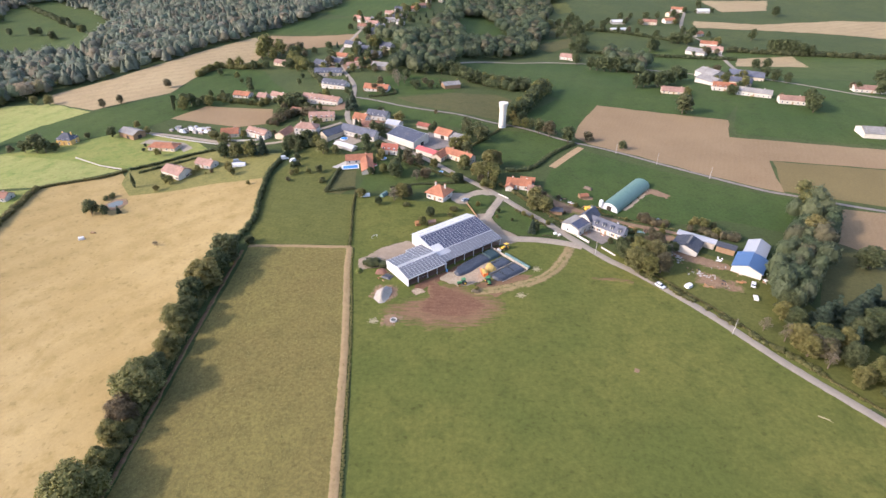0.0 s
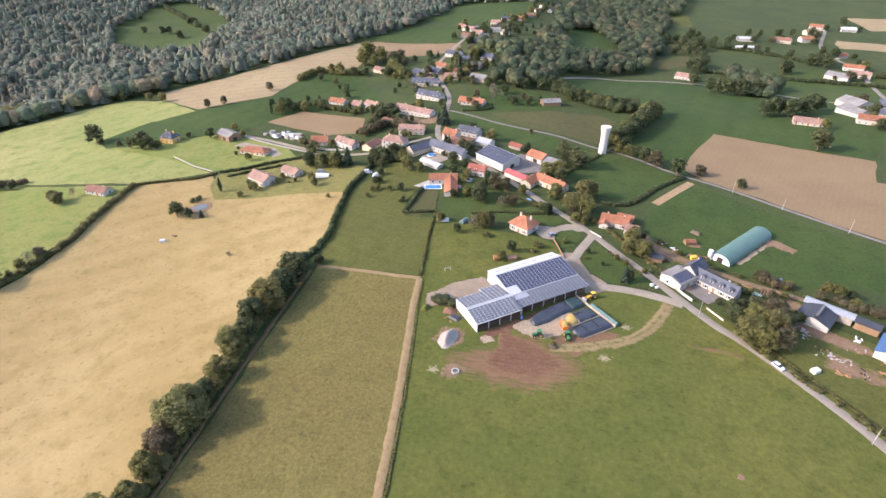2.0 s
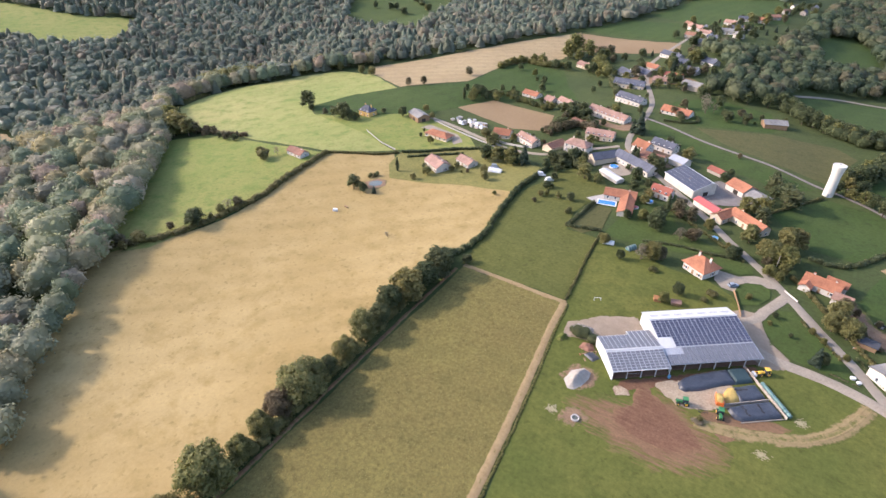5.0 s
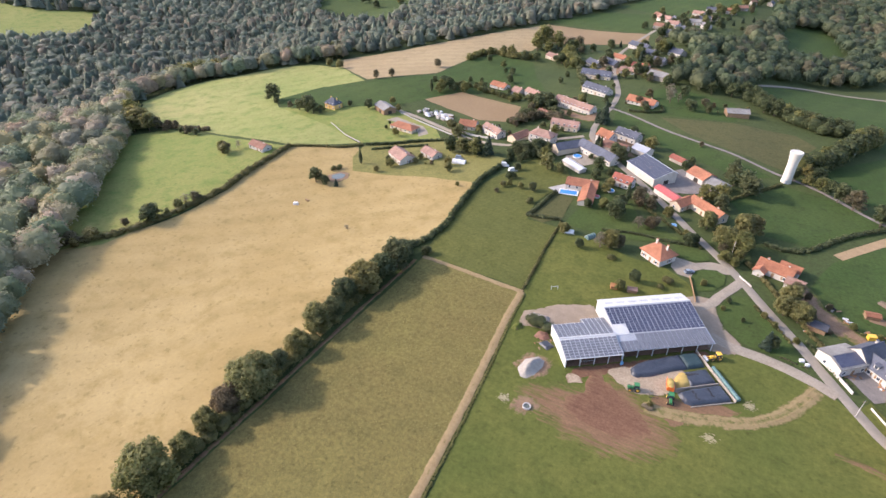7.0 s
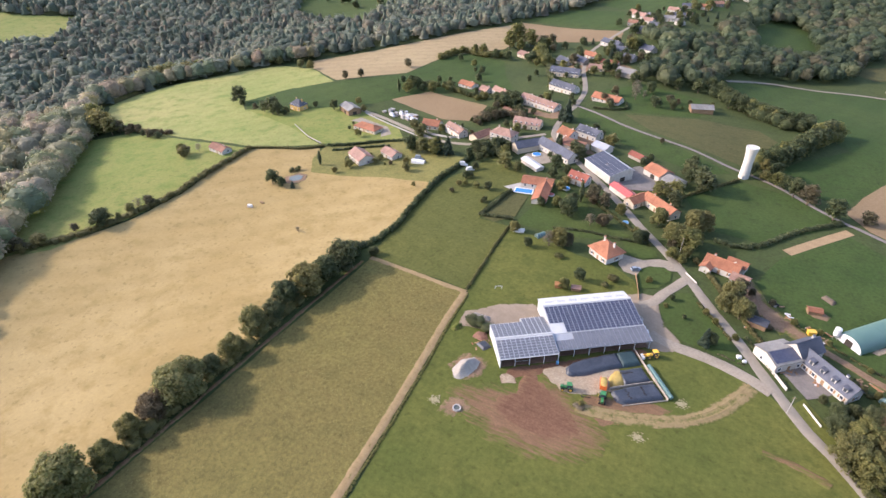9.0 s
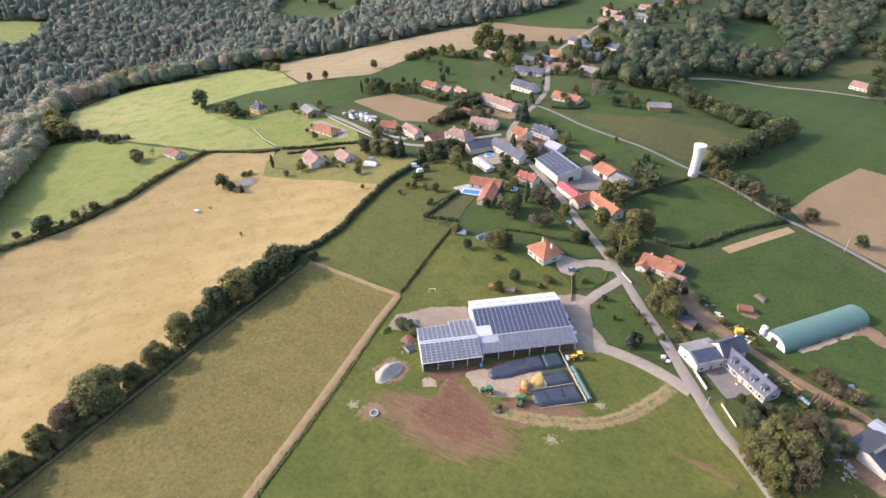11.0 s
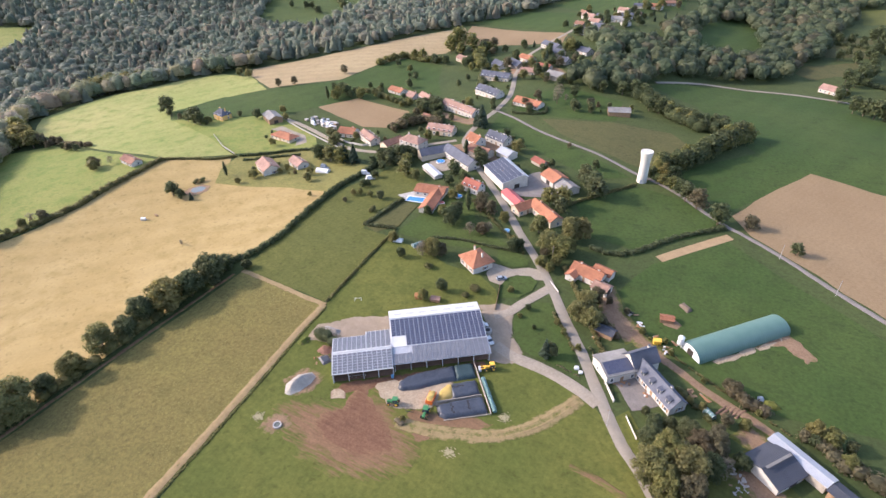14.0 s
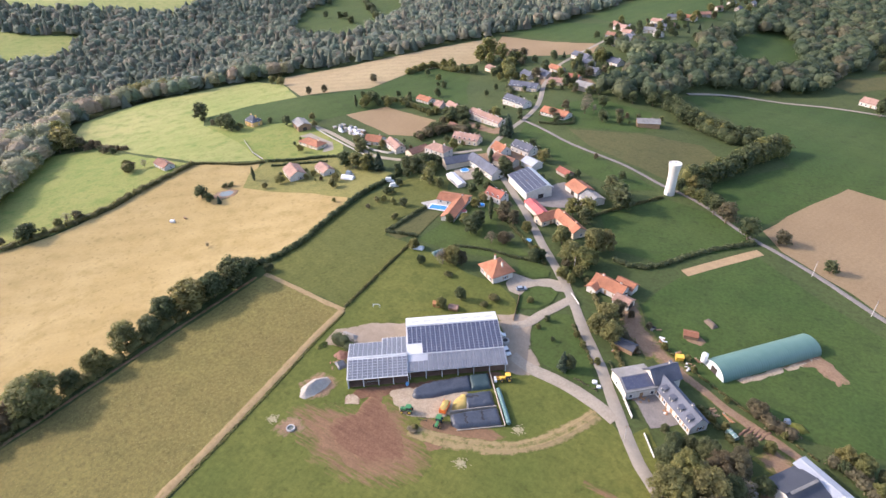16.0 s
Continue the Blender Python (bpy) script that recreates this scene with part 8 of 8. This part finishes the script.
# -- gardens --
goal = thing("football_goal", -31.5, 226, 30, "small white goal frame on the grass", "goal")
for sx in (-1.3, 1.3):
    part("post", boxes((sx - 0.06, sx + 0.06, -0.06, 0.06, 0, 1.7)), M["white_paint"], goal)
    part("stay", tube(bmesh.new(), (sx, 0, 1.7), (sx, 1.1, 0.05), 0.04, n=6), M["white_paint"], goal)
part("crossbar", boxes((-1.36, 1.36, -0.06, 0.06, 1.64, 1.76)), M["white_paint"], goal)
house("orange wooden playhouse on the lawn", -11.2, 239, 2.6, 2.2, 20, 1.6, 0.7, M["orange_wood"], M["orange_wood"], name="playhouse", chimneys=0, windows=False, over=0.2, category="playhouse")
house("small brown garden shelter under a bush", -4.3, 240.5, 3.6, 2.4, 15, 1.4, 0.5, M["wood"], M["pink"], name="shelter", chimneys=0, windows=False, over=0.2, category="shelter")
for label, px, py, top, r in (("red round trampoline on the lawn", -40.2, 309.5, "red_sheet", 1.6), ("pale blue paddling pool on the lawn", -35.6, 319.6, "pool", 1.9), ("blue tarpaulin on a garden pile", 0.1, 300.2, "blue_paint", 1.5), ("round blue garden pool", -65.2, 353, "pool", 2.6)):
    tr = thing("garden_pool" if "pool" in label else "trampoline", px, py, 0, label, "pool" if "pool" in label else "trampoline", z=ground_z(px, py) + 0.15)
    part("rim", tube(bmesh.new(), (0, 0, 0.0), (0, 0, 0.75), r, r, 24), M["white_paint"], tr)
    part("surface", tube(bmesh.new(), (0, 0, 0.7), (0, 0, 0.79), r * 0.9, n=24), M[top], tr)
pool = thing("swimming_pool", -54.5, 307.5, 12, "rectangular blue swimming pool with a white edge", "swimming pool", z=ground_z(-54.5, 307.5) + 0.2)
part("edge", boxes((-5, 5, -2.8, -2.2, 0, 0.2), (-5, 5, 2.2, 2.8, 0, 0.2), (-5, -4.4, -2.2, 2.2, 0, 0.2), (4.4, 5, -2.2, 2.2, 0, 0.2), bevel=0.03), M["white_paint"], pool)
part("water", boxes((-4.4, 4.4, -2.2, 2.2, 0.0, 0.13)), M["pool"], pool)


def small_tunnel(label, x, y, angle, L, W, h, material):
    g = thing("poly_tunnel", x, y, angle, label, "poly tunnel")
    arc = [(W / 2 * math.cos(a), h * math.sin(a)) for a in np.linspace(0, math.pi, 13)]
    part("cover", prism([(y_, z_) for y_, z_ in arc] + [(-W / 2, -0.3), (W / 2, -0.3)], -L / 2, L / 2), M[material], g)
    for k in range(4):
        hx = -L / 2 + L * k / 3
        part("hoop", prism([(y_ * 1.02, z_ * 1.02) for y_, z_ in arc] + [(y_ * 0.96, z_ * 0.96) for y_, z_ in arc[::-1]], hx - 0.05, hx + 0.05), M["steel"], g)
    return g


small_tunnel("small white garden tunnel", -41.3, 269.8, 15, 5, 2.6, 1.7, "white_paint")
small_tunnel("small green garden tunnel", -31, 270.5, 60, 4.5, 2.6, 2.0, "wrap")
small_tunnel("white tunnel on the sunny lawn", -126, 318.5, 10, 8, 4, 2.3, "white_paint")
small_tunnel("small pale blue tunnel in the kitchen garden", 98.2, 231.6, -40, 3.4, 2.2, 1.8, "wrap")
for label, px, py, ang in (("white caravan behind the hedge", -98.5, 323.5, 20), ("white caravan beside the hedge", -91.5, 318.5, 50), ("dark van on the lawn", -128.5, 323, 10), ("white van in the storage yard", -186, 380.5, -20), ("white box van in the storage yard", -174, 383, -20), ("white caravan in the storage yard", -181, 385, -24), ("pale caravan in the storage yard", -168, 379, -24)):
    car(label, px, py, ang, "grey_paint" if "dark" in label else "white_paint", "van", 5.2, 2.5, True)
rng = random.Random(12)
for k in range(16):
    px, py = -196 + 2.0 * k + rng.uniform(-2, 2), 388 - 0.35 * k + (k % 3 - 1) * 3.4 + rng.uniform(-1, 1)
    w, l, h = rng.uniform(1.4, 2.8), rng.uniform(2, 4), rng.uniform(1.2, 2.4)
    c = thing("stored_crate", px, py, rng.uniform(-30, 10), "grey stacked building material in the yard", "crate", "stored goods")
    part("body", boxes((-l / 2, l / 2, -w / 2, w / 2, 0, h), bevel=0.08), M[rng.choice(["concrete", "fibre", "stone", "grey_paint", "wood"])], c)
    part("cover", boxes((-l / 2 - 0.1, l / 2 + 0.1, -w / 2 - 0.1, w / 2 + 0.1, h, h + 0.1), bevel=0.03), M[rng.choice(["grey_sheet", "fibre", "concrete"])], c)


def wall_line(name, label, pts, height, thick, material, category="wall", piece=2.4):
    """A low wall or plank fence in straight panels between posts."""
    x0, y0 = pts[0]
    w = thing(name, x0, y0, 0, label, category)
    z0 = ground_z(x0, y0)
    for (ax1, ay1), (bx2, by2) in zip(pts, pts[1:]):
        length = math.hypot(bx2 - ax1, by2 - ay1)
        ang = math.degrees(math.atan2(by2 - ay1, bx2 - ax1))
        n = max(1, round(length / piece))
        me = finish(boxes((0.01, length / n - 0.01, -thick / 2, thick / 2, -0.5, height), bevel=0.02), "wall_panel", material)
        for i in range(n):
            f = i / n
            px, py = ax1 + (bx2 - ax1) * f, ay1 + (by2 - ay1) * f
            ob = place("wall_panel", me, w, px - x0, py - y0, ground_z(px, py) - z0, ang)
    return w


wall_line("garden_wall", "low pale garden wall along the road", [(31.9, 272.6), (37, 267.6)], 0.9, 0.2, M["plaster"])
wall_line("garden_wall", "white wall by the house entrance", [(75.8, 219), (80.6, 212)], 0.9, 0.2, M["plaster"])
wall_line("garden_wall", "low rendered wall of the white house", [(-153, 366), (-141, 361), (-127, 360), (-119, 366)], 1.4, 0.25, M["plaster"])
wall_line("garden_wall", "pale rendered wall beside the yard", [(62, 238), (66, 230), (71, 223)], 1.2, 0.3, M["plaster"])
wall_line("lane_wall", "long low concrete wall beside the lane", [(-207, 376.4), (-168.5, 363), (-133, 349.6)], 0.9, 0.5, M["concrete"], "wall", 3.0)
wall_line("field_fence", "white fence along the pale pasture", [(-238, 335), (-216, 323), (-200, 318)], 1.0, 0.08, M["concrete"], "fence", 3.0)
wall_line("garden_fence", "dark fence between two lawns", [(19, 246), (16, 256), (14, 262)], 1.2, 0.08, M["wood"], "fence")
house("wooden shelter with a faded orange roof", 78.2, 270.0, 4.6, 3.0, 12, 1.7, 0.5, M["wood"], OR, name="shelter", chimneys=0, windows=False, over=0.3, category="shelter")
heap("log_mound", "heap of weathered logs on the grass", [(80.4, 281.5), (82, 284), (86, 280.5), (84.4, 278)], 1.0, M["bark"], "log pile", 7, 0.8, 0.4, 0.5)
tk = thing("yellow_bin", 77.5, 256.4, 20, "yellow storage bin beside the track", "bin")
part("body", boxes((-1.3, 1.3, -0.9, 0.9, 0, 1.6), bevel=0.15), M["yellow_paint"], tk)
part("lid", boxes((-1.4, 1.4, -1.0, 1.0, 1.6, 1.75), bevel=0.05), M["yellow_paint"], tk)
house("dark lean-to shed by the track", 60, 252.5, 6.5, 4, -10, 2.2, 0.8, M["wood"], M["dark_sheet"], name="shed", chimneys=0, windows=False, category="shed")
rng = random.Random(31)
for label, px, py, mats in (("rusty scrap and planks beside the track", 66, 268, ("wood", "tyre", "stone")), ("pallets and barrels near the track", 71, 263, ("wood", "orange_wood", "white_paint")), ("odd boards in the grass", 81, 254, ("white_paint", "wood")),
                            ("stacked firewood by the barn", 115, 189, ("wood", "orange_wood")), ("logs and planks in the yard", 114.8, 198, ("wood", "concrete")), ("pale boards beside the barn", 128, 209.5, ("white_paint", "concrete")),
                            ("timber lying in the yard", 129.6, 192, ("wood", "orange_wood")), ("clutter on the house terrace", 80, 231.5, ("orange_wood", "white_paint", "wood")), ("garden furniture in the yard", 71.5, 232, ("orange_wood", "wood")), ("scrap beside the lean-to", 108, 212, ("concrete", "wood")), ("planks by the gate", 92, 238, ("wood",))):
    c = thing("scrap_pile", px, py, rng.uniform(0, 90), label, "scrap")
    for k in range(9):
        cx, cy = rng.uniform(-2, 2), rng.uniform(-1.6, 1.6)
        l, w, h = rng.uniform(0.3, 1.1), rng.uniform(0.12, 0.4), rng.uniform(0.15, 0.7)
        part("board", boxes((-l, l, -w, w, -0.1, h), bevel=0.03), M[rng.choice(mats)], c).matrix_basis = pose(cx, cy, 0, 0, 0, rng.uniform(0, 180))
wt = thing("water_tank", 105.6, 188.6, 30, "white plastic water tank in the grass", "tank")
part("body", boxes((-1.6, 1.6, -1.1, 1.1, 0, 1.7), bevel=0.5), M["white_paint"], wt)
car("white car parked beside the blue barn", 133.9, 190, 60, "white_paint")
car("pale trailer beside the blue barn", 130.5, 180.7, 70, "white_paint", "van", 3.4, 1.2, True)
rows = [(111.4, 159), (71.5, 213), (133.2, 315.4), (113, 334), (158, 295.6), (27, 288), (-22, 345)]
for px, py in rows:
    p = thing("utility_pole", px, py, 30, "grey wooden utility pole beside the road", "utility pole", "utility poles")
    part("shaft", tube(bmesh.new(), (0, 0, -0.5), (0, 0, 7.5), 0.14, 0.09, 10), M["concrete"], p)
    part("crossarm", boxes((-0.7, 0.7, -0.06, 0.06, 7.0, 7.15)), M["wood"], p)
pond = field("pond", "small grey pond with a pale bank", [(-183, 268.5), (-185, 272), (-182.5, 276), (-178.5, 276), (-177, 272), (-179.5, 268.5)], M["water"], 0.2, 0.4, 10, 3, "pond")
field("pond_bank", "pale trodden bank of the pond", [(-186, 264), (-189, 271), (-185, 279), (-178, 280), (-173, 273), (-176, 265)], M["dirt"], 0.12, 0.6, 2.0, 3, "bare ground", 3.0)

bow = thing("water_bowser", -179.5, 235.2, 20, "white water tank on the hay meadow", "tank")
part("tank", boxes((-1.3, 1.3, -0.7, 0.7, 0.4, 1.6), bevel=0.35), M["white_paint"], bow)
part("skid", boxes((-1.4, 1.4, -0.6, 0.6, -0.1, 0.4), bevel=0.04), M["steel"], bow)
trough = thing("feed_trough", -177, 241.2, -10, "dark feed trough on the hay meadow", "trough")
part("basin", boxes((-1.2, 1.2, -0.5, 0.5, 0.35, 0.9), bevel=0.08), M["wood"], trough)
for sx in (-0.9, 0.9):
    part("leg", boxes((sx - 0.08, sx + 0.08, -0.4, 0.4, -0.2, 0.4)), M["wood"], trough)

# solar panels on the village barn and on the wing of the white farm
BIG_PANEL = panel_mesh(2.36, 2.31, M["pv_mid"])
for c in range(10):
    for r in range(5):
        f = (r + 0.5) / 5
        ob = new("solar_panel", BIG_PANEL)
        ob.parent = pv_roof
        ob.matrix_basis = pose(-10.9 + c * 2.42, -7.6 + 11.8 * f, 4.82 + 2.64 * f + 0.05, math.degrees(math.atan(2.75 / 12.3)), 0, 0)
WING_PANEL = panel_mesh(1.54, 1.14, M["pv"])
for c in range(6):
    for r in range(4):
        f = (r + 0.7) / 4.6
        ob = new("solar_panel", WING_PANEL)
        ob.parent = [o for o in wing.children if o.name.startswith("roof")][0]
        ob.matrix_basis = pose(-4.4 + c * 1.58, -5.0 * f, 3.6 + 1.4 * (1 - f) + 0.36, math.degrees(math.atan(1.4 / 5)), 0, 0)

# rough tufts on the fallow field
rng = np.random.default_rng(77)
tx, ty = rng.uniform(-92, -26, 20000), rng.uniform(40, 219, 20000)
ok = inside(tx, ty, [(-90, 219), (-46, 216), (-40, 180), (-36, 144), (-31, 95), (-27, 40), (-91, 40)])
tx, ty = tx[ok], ty[ok]
tz = H(tx, ty) + 0.16
nrm = np.tile(np.array([0.0, -0.25, 1.0]), (len(tx), 1))
v, q = leaf_quads(rng, np.stack([tx, ty, tz], 1), nrm, 0.15 * rng.uniform(0.5, 1.4, len(tx)))
tagged(new("fallow_weeds", quick_mesh("fallow_weeds", v, q, M["weed"])), "scattered weeds and dry tufts on the fallow", "weeds", "", "stuff")


# small things round the farms
for label, px, py, r, h in (("white sack of feed beside the drive", 56.2, 231.2, 0.8, 1.1), ("white sack standing at the drive corner", 58.0, 230.0, 0.7, 0.9)):
    sk = thing("feed_sack", px, py, 20, label, "sack", "sacks beside the drive")
    part("bag", boxes((-r, r, -r * 0.8, r * 0.8, 0, h), bevel=0.3), M["white_paint"], sk)
    part("neck", boxes((-0.2, 0.2, -0.2, 0.2, h, h + 0.2), bevel=0.06), M["white_paint"], sk)
dr = thing("blue_drum", 3.0, 198.6, 0, "blue plastic drum before the annex", "drum", z=0.3)
part("barrel", tube(bmesh.new(), (0, 0, 0), (0, 0, 1.0), 0.5, n=16), M["blue_paint"], dr)
part("lid", tube(bmesh.new(), (0, 0, 1.0), (0, 0, 1.08), 0.44, n=16), M["blue_paint"], dr)
log = thing("fallen_branch", 123.5, 118.6, -35, "pale dead branch lying on the pasture", "branch")
bm = tube(bmesh.new(), (-2.2, 0, 0.25), (1.2, 0.2, 0.3), 0.2, 0.12, 8)
tube(bm, (0.2, 0.1, 0.28), (2.0, -0.5, 0.35), 0.1, 0.04, 7)
part("stem", bm, M["straw"], log)
part("twig", tube(bmesh.new(), (-0.8, 0.05, 0.28), (-0.2, 0.9, 0.4), 0.07, 0.03, 6), M["straw"], log)
heap("earth_mound", "reddish earth piled beside a tarpaulin", [(112.5, 243), (112, 246), (115.5, 247), (118, 244.5), (116, 242.5)], 0.9, M["dirt"], "earth pile", 11, 1.4, 0.4, 0.5, 0.1)
heap("tarpaulin", "blue-grey tarpaulin over stored wood", [(110.6, 244.6), (110.4, 246.6), (112.4, 247), (112.8, 244.8)], 0.9, M["grey_paint"], "tarpaulin", 12, 0.7, 0.3, 0.3, 0.1)
for k in range(5):
    bx, by = 99.5 + k * 1.35, 233.2 + k * 0.25
    pts = [(bx, by), (bx + 0.9, by - 0.4), (bx + 3.4, by + 4.6), (bx + 2.5, by + 5.0)]
    heap("vegetable_bed", "narrow bed of dug brown soil", pts, 0.28, M["mudfloor"], "garden bed", 20 + k, 0.4, 0.35, 0.4, 0.1)
for label, px, py, ang, l in (("long stack of old timber by the garden", 96, 238, -35, 4.0), ("rusty implement beside the lean-to", 60.5, 252, 25, 3.2), ("grey boards leaning by the fence", 57.5, 249.5, 30, 2.6), ("stack of pale planks near the bin", 76.5, 259.6, 40, 1.8), ("dark beam lying by the track", 83, 259, -40, 2.4)):
    st = thing("timber_stack", px, py, ang, label, "timber")
    for i in range(4):
        part("plank", boxes((-l / 2, l / 2, -0.18, 0.18, 0.02, 0.2), bevel=0.02), M[("wood", "concrete", "orange_wood", "wood")[i]], st).matrix_basis = pose(0.2 * i - 0.3, (i % 2) * 0.45 - 0.2, 0.2 * (i // 2), 0, 0, (i - 1.5) * 5)

rng = random.Random(52)
for label, px, py, mats in (("rusty scrap and red crates beside the annex", -24.5, 194.5, ("red_sheet", "wood", "tyre", "wood")), ("tyres and boards behind the annex", -23, 197.5, ("tyre", "wood", "stone")), ("rusty scrap heap in the eastern yard", 112, 201, ("wood", "concrete", "tyre")), ("broken boards in the rough grass", 118, 196, ("wood", "concrete")), ("old farm scrap near the barns", 122, 190, ("wood", "tyre", "stone")), ("pile of pallets beside the barn", 110, 209, ("wood", "concrete")),
                            ("stored timber beside the blue barn", 132, 199, ("wood", "stone")), ("sacks and boards by the blue barn", 140, 194, ("white_paint", "concrete", "wood")), ("scrap iron in the trampled yard", 126, 203, ("tyre", "wood", "concrete")), ("bricks and rubble by the slate barn", 106, 215, ("stone", "concrete"))):
    c = thing("scrap_pile", px, py, rng.uniform(0, 90), label, "scrap")
    for k in range(14):
        cx, cy = rng.gauss(0, 1.5), rng.gauss(0, 1.1)
        l, w, h = rng.uniform(0.2, 0.9), rng.uniform(0.08, 0.3), rng.uniform(0.12, 0.55)
        part("board", boxes((-l, l, -w, w, -0.1, h), bevel=0.03), M[rng.choice(mats)], c).matrix_basis = pose(cx, cy, 0, rng.uniform(-8, 8), 0, rng.uniform(0, 180))
